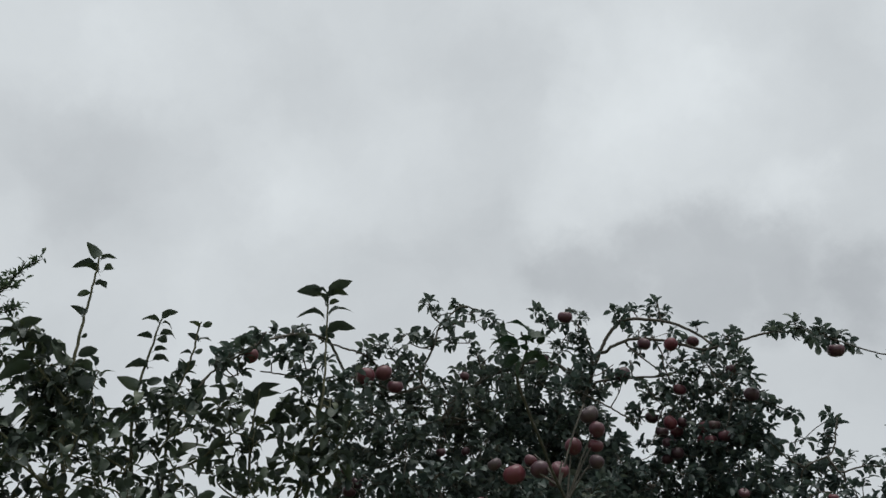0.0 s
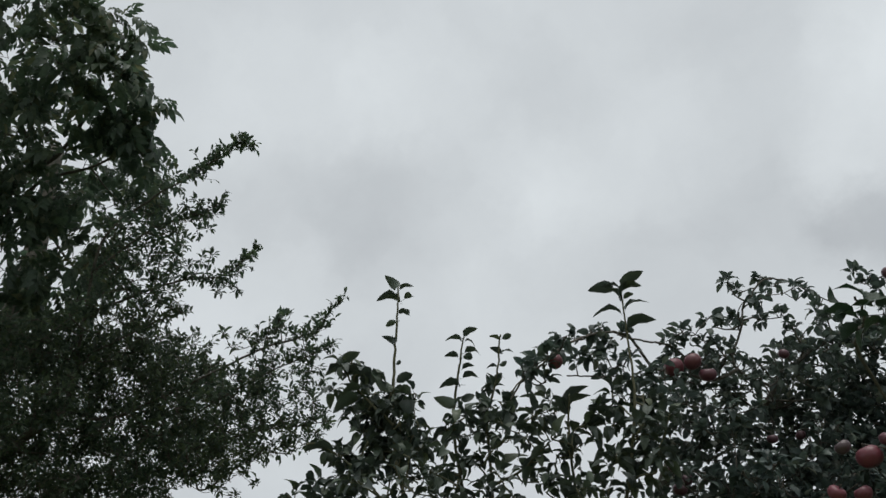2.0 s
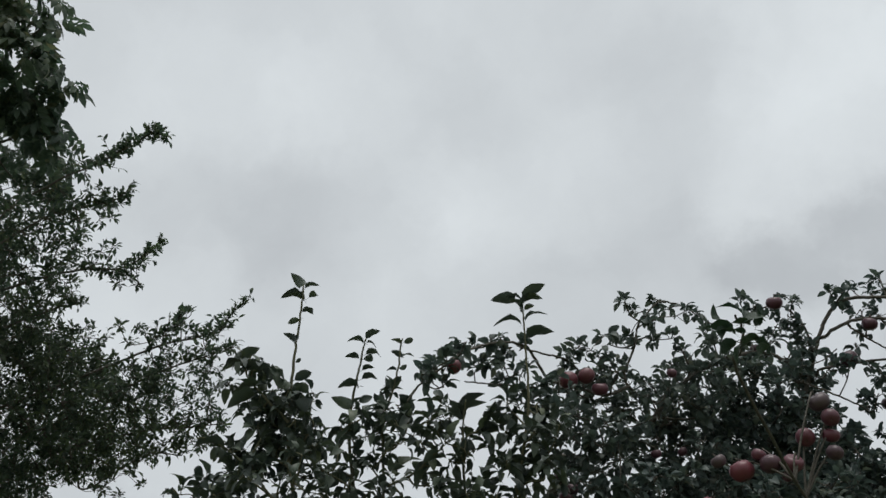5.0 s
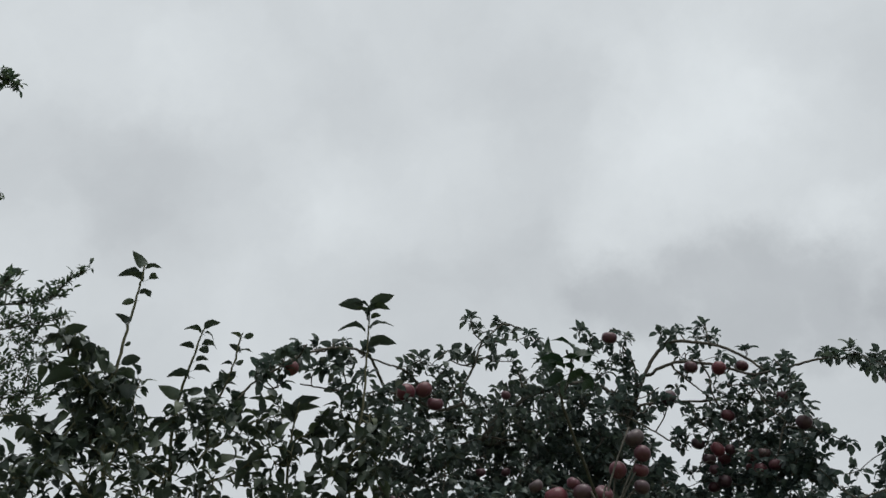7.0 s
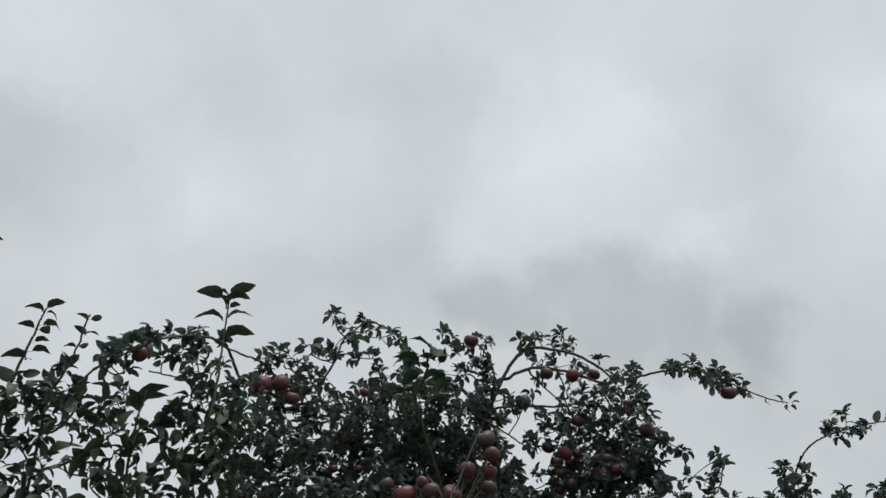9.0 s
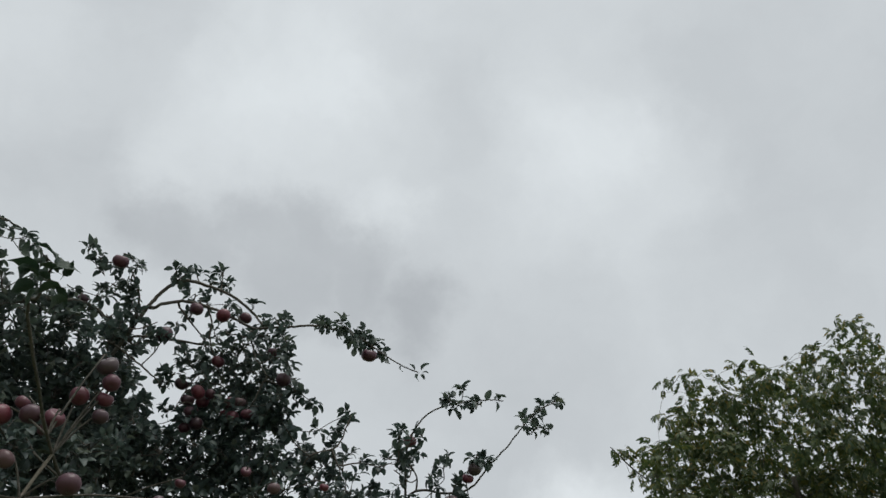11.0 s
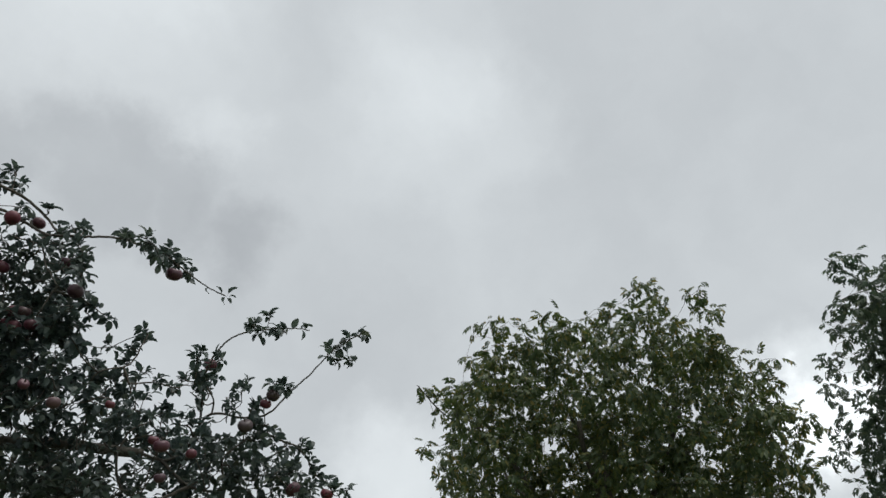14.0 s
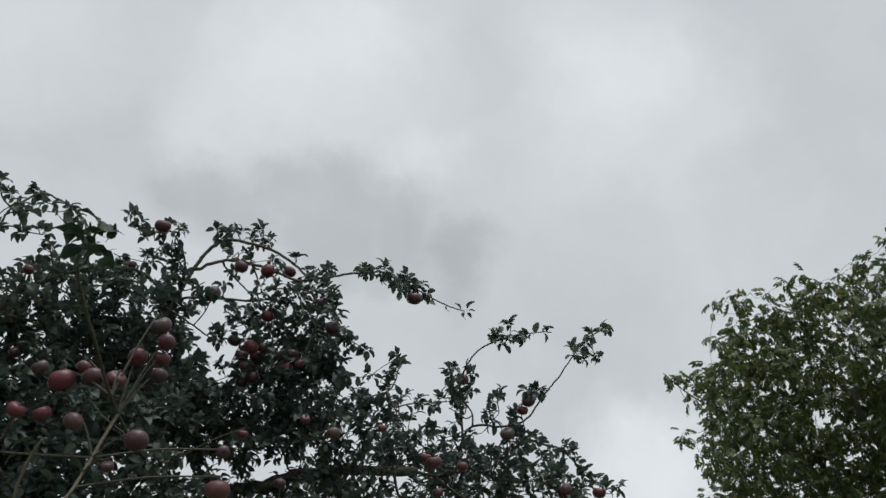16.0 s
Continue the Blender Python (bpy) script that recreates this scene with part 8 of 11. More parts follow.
spray(tree_plum, -3.62, 3.26, 2.91, 0.127)
spray(tree_plum, -4.19, 2.73, 3.34, 0.134)
spray(tree_plum, -3.51, 3.75, 2.77, 0.162)
spray(tree_plum, -3.86, 2.75, 3.35, 0.117)
spray(tree_plum, -4.24, 2.92, 3.03, 0.117)
spray(tree_plum, -3.63, 3.99, 3.02, 0.137)
spray(tree_plum, -3.28, 3.65, 2.42, 0.145)
spray(tree_plum, -4.03, 3.46, 2.37, 0.116)
spray(tree_plum, -3.56, 2.93, 2.91, 0.166)
spray(tree_plum, -3.42, 3.92, 3.40, 0.153)
spray(tree_plum, -3.94, 3.21, 2.70, 0.133)
spray(tree_plum, -3.43, 2.95, 3.40, 0.146)
spray(tree_plum, -3.78, 2.78, 3.02, 0.146)
spray(tree_plum, -4.30, 3.03, 2.88, 0.149)
spray(tree_plum, -3.16, 3.39, 3.12, 0.122)
spray(tree_plum, -3.41, 3.29, 3.11, 0.131)
spray(tree_plum, -3.05, 3.82, 3.03, 0.146)
spray(tree_plum, -3.45, 3.54, 2.53, 0.134)
spray(tree_plum, -3.22, 3.32, 3.41, 0.159)
spray(tree_plum, -3.55, 3.83, 3.50, 0.118)
spray(tree_plum, -3.80, 2.85, 2.59, 0.134)
spray(tree_plum, -3.71, 3.86, 3.11, 0.144)
spray(tree_plum, -3.93, 3.44, 3.16, 0.132)
spray(tree_plum, -3.91, 3.78, 2.78, 0.132)
spray(tree_plum, -3.43, 3.98, 3.21, 0.128)
spray(tree_plum, -3.81, 2.63, 3.03, 0.116)
spray(tree_plum, -3.69, 3.16, 3.25, 0.139)
spray(tree_plum, -3.71, 3.43, 3.51, 0.156)
spray(tree_plum, -3.76, 2.84, 2.69, 0.124)
spray(tree_plum, -3.71, 2.85, 2.85, 0.141)
spray(tree_plum, -3.93, 3.02, 3.31, 0.158)
spray(tree_plum, -3.29, 3.39, 3.27, 0.141)
spray(tree_plum, -3.83, 3.23, 2.45, 0.164)
spray(tree_plum, -3.74, 3.02, 2.32, 0.128)
spray(tree_plum, -3.24, 3.17, 3.41, 0.135)
spray(tree_plum, -3.64, 3.32, 3.21, 0.129)
spray(tree_plum, -3.89, 3.31, 2.74, 0.125)
spray(tree_plum, -4.03, 2.89, 3.24, 0.124)
spray(tree_plum, -3.66, 3.22, 2.56, 0.118)
spray(tree_plum, -3.80, 3.34, 3.45, 0.147)
spray(tree_plum, -4.06, 3.21, 2.54, 0.125)
spray(tree_plum, -3.53, 3.80, 2.59, 0.154)
spray(tree_plum, -2.90, 3.45, 3.31, 0.147)
spray(tree_plum, -3.52, 3.70, 2.41, 0.132)
spray(tree_plum, -3.65, 3.04, 3.07, 0.140)
spray(tree_plum, -3.64, 2.94, 3.39, 0.151)
spray(tree_plum, -4.21, 2.99, 2.67, 0.150)
spray(tree_plum, -3.74, 3.84, 2.74, 0.115)
spray(tree_plum, -3.05, 3.35, 3.41, 0.168)
spray(tree_plum, -3.62, 3.37, 2.77, 0.127)
spray(tree_plum, -4.12, 3.28, 2.86, 0.153)
spray(tree_plum, -3.74, 3.73, 2.45, 0.153)
spray(tree_plum, -4.07, 3.66, 2.41, 0.118)
spray(tree_plum, -3.85, 3.34, 2.87, 0.127)
spray(tree_plum, -4.35, 2.91, 3.52, 0.129)
spray(tree_plum, -4.02, 3.36, 2.61, 0.114)
spray(tree_plum, -3.72, 3.86, 2.97, 0.153)
spray(tree_plum, -3.24, 3.86, 3.00, 0.155)
spray(tree_plum, -2.90, 3.19, 2.89, 0.050)
spray(tree_plum, -2.85, 3.28, 2.71, 0.072)
spray(tree_plum, -2.29, 3.40, 2.82, 0.057)
spray(tree_plum, -2.24, 3.49, 3.27, 0.050)
spray(tree_plum, -2.49, 3.34, 3.17, 0.070)
spray(tree_plum, -2.44, 3.34, 2.73, 0.061)
spray(tree_plum, -2.61, 3.30, 2.82, 0.058)
spray(tree_plum, -2.67, 3.27, 2.71, 0.069)
spray(tree_plum, -2.37, 3.55, 3.04, 0.059)
spray(tree_plum, -2.93, 3.30, 2.79, 0.056)
spray(tree_plum, -2.49, 3.47, 3.09, 0.064)
spray(tree_plum, -2.69, 3.33, 3.24, 0.053)
spray(tree_plum, -2.28, 3.57, 3.03, 0.053)
spray(tree_plum, -2.64, 3.02, 3.04, 0.055)
spray(tree_plum, -2.22, 3.52, 3.09, 0.049)
spray(tree_plum, -2.88, 3.15, 2.96, 0.049)
spray(tree_plum, -2.78, 3.16, 2.80, 0.067)
spray(tree_plum, -2.77, 2.99, 3.04, 0.056)
spray(tree_plum, -2.65, 3.40, 2.93, 0.050)
spray(tree_plum, -2.33, 3.54, 3.23, 0.058)
spray(tree_plum, -2.40, 3.36, 2.80, 0.056)
spray(tree_plum, -2.74, 3.28, 2.69, 0.067)
spray(tree_plum, -2.77, 3.03, 3.18, 0.049)
spray(tree_plum, -2.57, 3.37, 2.68, 0.058)
spray(tree_plum, -2.78, 3.29, 3.00, 0.064)
spray(tree_plum, -2.68, 3.09, 2.83, 0.049)
spray(tree_plum, -2.47, 3.19, 3.07, 0.049)
spray(tree_plum, -2.74, 3.41, 2.99, 0.066)
spray(tree_plum, -2.57, 3.23, 2.99, 0.048)
spray(tree_plum, -2.53, 3.42, 3.05, 0.063)
spray(tree_plum, -2.36, 3.37, 2.94, 0.060)
spray(tree_plum, -2.34, 3.28, 3.23, 0.063)
spray(tree_plum, -2.45, 3.49, 3.16, 0.065)
spray(tree_plum, -2.28, 3.47, 3.06, 0.056)
spray(tree_plum, -2.61, 3.16, 2.80, 0.067)
spray(tree_plum, -2.55, 3.46, 2.96, 0.070)
spray(tree_plum, -2.75, 3.17, 2.93, 0.049)
spray(tree_plum, -2.35, 3.51, 3.32, 0.059)
spray(tree_plum, -2.77, 3.16, 3.21, 0.072)
spray(tree_plum, -2.51, 3.29, 2.76, 0.055)
spray(tree_plum, -2.34, 3.56, 2.96, 0.059)
spray(tree_plum, -2.23, 3.56, 3.21, 0.049)
spray(tree_plum, -2.59, 3.09, 3.01, 0.063)
spray(tree_plum, -2.63, 3.43, 3.04, 0.062)
spray(tree_plum, -2.57, 3.41, 2.86, 0.054)
spray(tree_plum, -2.63, 3.29, 3.11, 0.058)
spray(tree_plum, -2.58, 3.25, 2.63, 0.062)
spray(tree_plum, -2.68, 3.14, 2.71, 0.068)
spray(tree_plum, -2.43, 3.42, 2.90, 0.058)
spray(tree_plum, -2.75, 3.27, 3.24, 0.067)
spray(tree_plum, -2.79, 3.16, 2.61, 0.061)
spray(tree_plum, -2.31, 3.36, 3.02, 0.063)
spray(tree_plum, -2.80, 3.12, 3.06, 0.066)
spray(tree_plum, -2.72, 3.48, 2.79, 0.070)
spray(tree_plum, -2.17, 3.51, 2.93, 0.056)
spray(tree_plum, -2.36, 3.70, 2.95, 0.057)
spray(tree_plum, -2.48, 3.33, 3.24, 0.067)
spray(tree_plum, -2.29, 3.37, 2.88, 0.062)
spray(tree_plum, -2.72, 3.11, 2.99, 0.058)
spray(tree_plum, -2.60, 3.33, 3.23, 0.048)
spray(tree_plum, -2.25, 3.45, 3.35, 0.072)
spray(tree_plum, -2.66, 3.19, 3.13, 0.051)
spray(tree_plum, -2.75, 2.93, 3.10, 0.069)
spray(tree_plum, -2.73, 3.36, 2.81, 0.061)
spray(tree_plum, -2.24, 3.33, 3.08, 0.052)
spray(tree_plum, -2.71, 3.21, 2.89, 0.061)
spray(tree_plum, -2.42, 3.36, 3.17, 0.071)
spray(tree_plum, -2.25, 3.69, 3.06, 0.064)
spray(tree_plum, -2.88, 3.16, 3.16, 0.063)
spray(tree_plum, -3.34, 3.22, 2.46, 0.093)
spray(tree_plum, -3.24, 3.26, 2.68, 0.065)
spray(tree_plum, -2.88, 3.19, 3.28, 0.089)
spray(tree_plum, -2.89, 3.44, 2.91, 0.071)
spray(tree_plum, -2.99, 3.36, 2.98, 0.096)
spray(tree_plum, -3.06, 3.09, 3.14, 0.088)
spray(tree_plum, -2.98, 3.43, 3.19, 0.087)
spray(tree_plum, -3.32, 3.09, 2.87, 0.078)
spray(tree_plum, -3.37, 2.96, 3.27, 0.079)
spray(tree_plum, -3.30, 3.52, 2.81, 0.085)
spray(tree_plum, -3.39, 3.02, 3.44, 0.088)
spray(tree_plum, -3.32, 3.12, 2.68, 0.084)
spray(tree_plum, -3.45, 3.19, 2.40, 0.093)
spray(tree_plum, -3.12, 3.14, 3.33, 0.080)
spray(tree_plum, -3.23, 3.18, 2.85, 0.067)
spray(tree_plum, -2.86, 3.50, 3.23, 0.071)
spray(tree_plum, -3.40, 2.98, 3.03, 0.065)
spray(tree_plum, -3.01, 3.14, 2.91, 0.090)
spray(tree_plum, -3.13, 3.30, 2.57, 0.087)
spray(tree_plum, -3.35, 3.25, 3.09, 0.090)
spray(tree_plum, -3.32, 3.14, 3.51, 0.070)
spray(tree_plum, -3.29, 2.90, 2.80, 0.064)
spray(tree_plum, -3.07, 3.50, 2.83, 0.093)
spray(tree_plum, -3.12, 2.97, 3.25, 0.089)
spray(tree_plum, -3.39, 3.09, 2.54, 0.088)
spray(tree_plum, -3.16, 3.37, 3.15, 0.088)
spray(tree_plum, -2.74, 3.48, 2.94, 0.069)
spray(tree_plum, -3.19, 2.65, 3.33, 0.072)
spray(tree_plum, -3.33, 3.10, 3.18, 0.091)
spray(tree_plum, -3.02, 3.16, 3.44, 0.067)
spray(tree_plum, -2.91, 3.51, 3.08, 0.066)
spray(tree_plum, -3.39, 2.88, 3.14, 0.070)

# ---- walnut trees ----
tree_nut = Tree("walnut_tree", "tall walnut tree with drooping feathered leaves", -5.1, 3.7, FEATHER_BIG, LEAF_FAR, 0.115, 0.56, BARK, 21, droop=0.3, per_twig=3, lift=0.1)
trunk(tree_nut, 0.16, 0.06, (-5.05, 3.65, 1.5), (-5.0, 3.6, 3.0), (-4.9, 3.6, 4.5), (-4.9, 3.5, 5.6))
# wood that shows
limb(tree_nut, 0.0200, 0.0060, (-3.72, 2.49, 4.21), (-3.43, 2.49, 4.37), (-3.18, 2.41, 4.51), (-2.96, 2.34, 4.59), (-2.80, 2.28, 4.60))
limb(tree_nut, 0.0160, 0.0050, (-3.69, 2.55, 4.20), (-3.50, 2.52, 4.25), (-3.24, 2.58, 4.30), (-3.00, 2.58, 4.35), (-2.81, 2.56, 4.36))
limb(tree_nut, 0.0160, 0.0050, (-3.57, 2.31, 4.56), (-3.28, 2.23, 4.73), (-3.03, 2.15, 4.83), (-2.80, 2.14, 4.85))
# leafy sprays along the outline
spray(tree_nut, -2.81, 2.15, 4.86, 0.050)
spray(tree_nut, -2.74, 2.16, 4.81, 0.050)
spray(tree_nut, -2.73, 2.21, 4.73, 0.050)
spray(tree_nut, -2.76, 2.20, 4.65, 0.050)
spray(tree_nut, -2.64, 2.16, 4.49, 0.050)
spray(tree_nut, -2.78, 2.38, 4.66, 0.050)
spray(tree_nut, -2.80, 2.40, 4.56, 0.050)
spray(tree_nut, -2.82, 2.50, 4.53, 0.050)
spray(tree_nut, -2.85, 2.46, 4.50, 0.050)
spray(tree_nut, -2.86, 2.55, 4.46, 0.050)
spray(tree_nut, -2.80, 2.54, 4.35, 0.050)
spray(tree_nut, -2.84, 2.62, 4.36, 0.050)
spray(tree_nut, -2.89, 2.58, 4.33, 0.050)
spray(tree_nut, -2.91, 2.67, 4.31, 0.050)
spray(tree_nut, -2.80, 2.12, 4.72, 0.050)
spray(tree_nut, -2.90, 2.22, 4.68, 0.050)
spray(tree_nut, -2.91, 2.31, 4.61, 0.050)
spray(tree_nut, -2.91, 2.37, 4.49, 0.050)
spray(tree_nut, -2.84, 2.41, 4.37, 0.050)
spray(tree_nut, -2.82, 2.05, 4.83, 0.050)
spray(tree_nut, -2.82, 1.98, 4.79, 0.050)
spray(tree_nut, -3.02, 1.93, 4.88, 0.050)
spray(tree_nut, -2.81, 2.14, 4.69, 0.050)
spray(tree_nut, -2.81, 2.09, 4.56, 0.050)
spray(tree_nut, -2.82, 2.22, 4.54, 0.050)
spray(tree_nut, -2.87, 2.01, 4.65, 0.050)
spray(tree_nut, -2.95, 1.97, 4.65, 0.050)
spray(tree_nut, -2.99, 1.93, 4.55, 0.050)
spray(tree_nut, -3.03, 2.05, 4.55, 0.050)
spray(tree_nut, -2.97, 2.11, 4.50, 0.050)
spray(tree_nut, -3.01, 2.25, 4.60, 0.050)
spray(tree_nut, -2.93, 2.31, 4.49, 0.050)
spray(tree_nut, -3.02, 2.41, 4.47, 0.050)
spray(tree_nut, -3.01, 2.38, 4.42, 0.050)
spray(tree_nut, -2.98, 2.47, 4.36, 0.050)
spray(tree_nut, -3.05, 2.63, 4.44, 0.050)
spray(tree_nut, -2.95, 1.96, 4.80, 0.050)
spray(tree_nut, -3.04, 1.86, 4.78, 0.050)
spray(tree_nut, -3.60, 2.83, 4.15, 0.125)
spray(tree_nut, -3.48, 2.64, 4.30, 0.097)
spray(tree_nut, -3.44, 2.23, 4.64, 0.097)
spray(tree_nut, -3.35, 2.03, 4.90, 0.102)
spray(tree_nut, -3.77, 2.28, 3.75, 0.114)
spray(tree_nut, -3.43, 2.94, 4.51, 0.143)
spray(tree_nut, -4.03, 2.63, 3.47, 0.131)
spray(tree_nut, -4.08, 2.56, 3.70, 0.132)
spray(tree_nut, -3.45, 1.75, 4.82, 0.141)
spray(tree_nut, -3.02, 2.53, 4.45, 0.100)
spray(tree_nut, -3.65, 1.85, 4.80, 0.142)
spray(tree_nut, -3.83, 3.05, 3.64, 0.135)
spray(tree_nut, -3.38, 2.51, 4.41, 0.133)
spray(tree_nut, -3.78, 2.48, 3.71, 0.130)
spray(tree_nut, -3.41, 1.82, 4.70, 0.139)
spray(tree_nut, -3.73, 2.82, 3.68, 0.099)
spray(tree_nut, -3.33, 1.75, 4.39, 0.132)
spray(tree_nut, -3.38, 2.39, 3.95, 0.109)
spray(tree_nut, -3.18, 1.85, 4.87, 0.114)
spray(tree_nut, -3.23, 2.14, 4.66, 0.142)
spray(tree_nut, -3.19, 2.79, 4.18, 0.118)
spray(tree_nut, -3.97, 2.32, 4.05, 0.123)
spray(tree_nut, -3.23, 2.70, 3.71, 0.104)
spray(tree_nut, -2.99, 1.79, 4.96, 0.128)
spray(tree_nut, -3.66, 2.02, 4.47, 0.096)
spray(tree_nut, -3.56, 2.39, 3.78, 0.117)
spray(tree_nut, -3.62, 2.55, 3.87, 0.116)
spray(tree_nut, -3.50, 2.74, 3.65, 0.141)
spray(tree_nut, -3.43, 1.63, 4.96, 0.141)
spray(tree_nut, -3.37, 1.73, 4.90, 0.122)
spray(tree_nut, -3.55, 2.05, 4.56, 0.098)
spray(tree_nut, -3.45, 2.82, 4.41, 0.114)
spray(tree_nut, -3.63, 2.10, 4.09, 0.128)
spray(tree_nut, -3.63, 2.32, 4.03, 0.122)
spray(tree_nut, -3.71, 3.04, 3.80, 0.116)
spray(tree_nut, -3.84, 2.13, 4.33, 0.126)
spray(tree_nut, -3.59, 2.06, 4.82, 0.115)
spray(tree_nut, -3.56, 1.68, 4.79, 0.114)
spray(tree_nut, -3.42, 1.87, 5.20, 0.119)
spray(tree_nut, -3.50, 2.47, 3.62, 0.116)
spray(tree_nut, -3.27, 2.16, 4.37, 0.141)
spray(tree_nut, -3.66, 2.35, 4.30, 0.121)
spray(tree_nut, -3.61, 2.75, 3.97, 0.118)
spray(tree_nut, -3.65, 2.73, 3.76, 0.103)
spray(tree_nut, -3.55, 2.33, 4.12, 0.125)
spray(tree_nut, -3.41, 2.40, 4.15, 0.141)
spray(tree_nut, -3.60, 2.46, 3.37, 0.143)
spray(tree_nut, -3.33, 2.33, 4.22, 0.113)
spray(tree_nut, -3.50, 2.14, 3.98, 0.101)
spray(tree_nut, -3.64, 2.50, 4.00, 0.137)
spray(tree_nut, -3.60, 2.60, 3.41, 0.110)
spray(tree_nut, -3.25, 2.82, 4.55, 0.135)
spray(tree_nut, -3.72, 2.69, 3.59, 0.125)
spray(tree_nut, -3.16, 2.45, 4.43, 0.124)
spray(tree_nut, -3.87, 2.00, 4.60, 0.140)
spray(tree_nut, -3.26, 2.01, 4.49, 0.114)
spray(tree_nut, -3.53, 2.49, 4.67, 0.133)
spray(tree_nut, -3.45, 1.90, 4.88, 0.104)
spray(tree_nut, -3.71, 2.25, 4.55, 0.119)
spray(tree_nut, -4.09, 2.68, 3.67, 0.125)
spray(tree_nut, -3.67, 2.35, 3.83, 0.114)
spray(tree_nut, -3.80, 2.25, 4.46, 0.103)
spray(tree_nut, -3.30, 2.75, 4.12, 0.098)
spray(tree_nut, -3.37, 2.51, 3.94, 0.131)
spray(tree_nut, -3.43, 2.68, 4.46, 0.113)
spray(tree_nut, -3.65, 2.41, 4.46, 0.104)
spray(tree_nut, -3.59, 2.14, 4.18, 0.143)
spray(tree_nut, -3.22, 1.76, 4.82, 0.118)
spray(tree_nut, -3.87, 2.65, 3.69, 0.126)
spray(tree_nut, -2.98, 2.77, 4.34, 0.137)
spray(tree_nut, -3.42, 2.90, 4.08, 0.098)
spray(tree_nut, -3.47, 2.80, 3.95, 0.127)
spray(tree_nut, -3.52, 1.75, 4.50, 0.108)
spray(tree_nut, -3.29, 1.80, 4.48, 0.100)
spray(tree_nut, -3.43, 2.77, 4.64, 0.136)
spray(tree_nut, -3.42, 2.67, 3.75, 0.101)
spray(tree_nut, -3.44, 2.34, 4.73, 0.105)
spray(tree_nut, -3.36, 1.69, 5.06, 0.120)
spray(tree_nut, -3.02, 1.87, 4.76, 0.130)
spray(tree_nut, -3.40, 1.52, 4.88, 0.127)
spray(tree_nut, -3.66, 1.95, 4.30, 0.134)
spray(tree_nut, -3.65, 2.26, 3.92, 0.140)
spray(tree_nut, -3.61, 2.73, 3.49, 0.103)
spray(tree_nut, -3.34, 2.07, 4.74, 0.105)
spray(tree_nut, -3.73, 2.28, 4.71, 0.111)
spray(tree_nut, -4.11, 2.56, 3.59, 0.118)
spray(tree_nut, -3.31, 2.99, 4.45, 0.125)
spray(tree_nut, -3.30, 2.59, 4.07, 0.137)
spray(tree_nut, -3.81, 2.17, 4.06, 0.100)
spray(tree_nut, -3.24, 1.56, 4.66, 0.122)
spray(tree_nut, -3.24, 2.26, 4.28, 0.134)
spray(tree_nut, -3.36, 2.16, 4.91, 0.105)
spray(tree_nut, -3.38, 2.12, 4.20, 0.112)
spray(tree_nut, -3.32, 2.46, 4.03, 0.098)
spray(tree_nut, -3.53, 1.99, 4.26, 0.099)
spray(tree_nut, -3.89, 2.42, 3.72, 0.107)
spray(tree_nut, -3.63, 2.37, 3.92, 0.135)
spray(tree_nut, -3.25, 2.59, 4.69, 0.143)
spray(tree_nut, -3.67, 2.33, 3.58, 0.125)
spray(tree_nut, -3.32, 1.99, 4.12, 0.124)
spray(tree_nut, -3.26, 2.20, 4.34, 0.117)
spray(tree_nut, -3.41, 2.44, 3.65, 0.125)
spray(tree_nut, -3.43, 2.48, 3.93, 0.132)
spray(tree_nut, -3.64, 2.61, 3.50, 0.105)
spray(tree_nut, -3.45, 1.92, 4.35, 0.141)
spray(tree_nut, -3.46, 2.10, 3.87, 0.109)
spray(tree_nut, -3.41, 2.27, 4.06, 0.121)
spray(tree_nut, -3.64, 2.38, 3.76, 0.100)
spray(tree_nut, -3.70, 2.07, 4.18, 0.116)
spray(tree_nut, -3.63, 2.18, 3.73, 0.101)
spray(tree_nut, -3.41, 2.65, 3.83, 0.111)
spray(tree_nut, -3.42, 2.64, 3.60, 0.132)
spray(tree_nut, -3.23, 2.32, 4.16, 0.109)
spray(tree_nut, -3.64, 2.42, 3.39, 0.120)
spray(tree_nut, -3.63, 2.38, 3.97, 0.118)
spray(tree_nut, -3.21, 1.98, 4.30, 0.106)
spray(tree_nut, -3.23, 2.45, 4.02, 0.108)
for k in range(14):
    a, h = tree_nut.rng.uniform(0, 2 * math.pi), tree_nut.rng.uniform(0.0, 1.0)
    reach = (0.7 + 1.1 * math.sin(math.pi * min(1, h + 0.15))) * tree_nut.rng.uniform(0.3, 1)
    spray(tree_nut, -5.4 + reach * math.cos(a), 3.9 + reach * math.sin(a), 2.4 + 3.6 * h, 0.34)

tree_round = Tree("walnut_tree", "round walnut tree with a green crown turning yellow", 7.1, 4.85, FEATHER, LEAF_NUT, 0.088, 1.27, BARK, 22, droop=0.35, per_twig=3, lift=0.1)
trunk(tree_round, 0.14, 0.06, (7.1, 4.8, 0.9), (7.05, 4.85, 1.6), (7.1, 4.85, 2.6), (7.1, 4.85, 3.3))
for k in range(7):
    a = k * 0.9
    bough(tree_round, 0.05, 0.02, (7.1 + 0.5 * math.cos(a), 4.85 + 0.5 * math.sin(a), 2.2 + 0.06 * k), (7.1 + 1.1 * math.cos(a), 4.85 + 1.1 * math.sin(a), 2.8 + 0.1 * k))
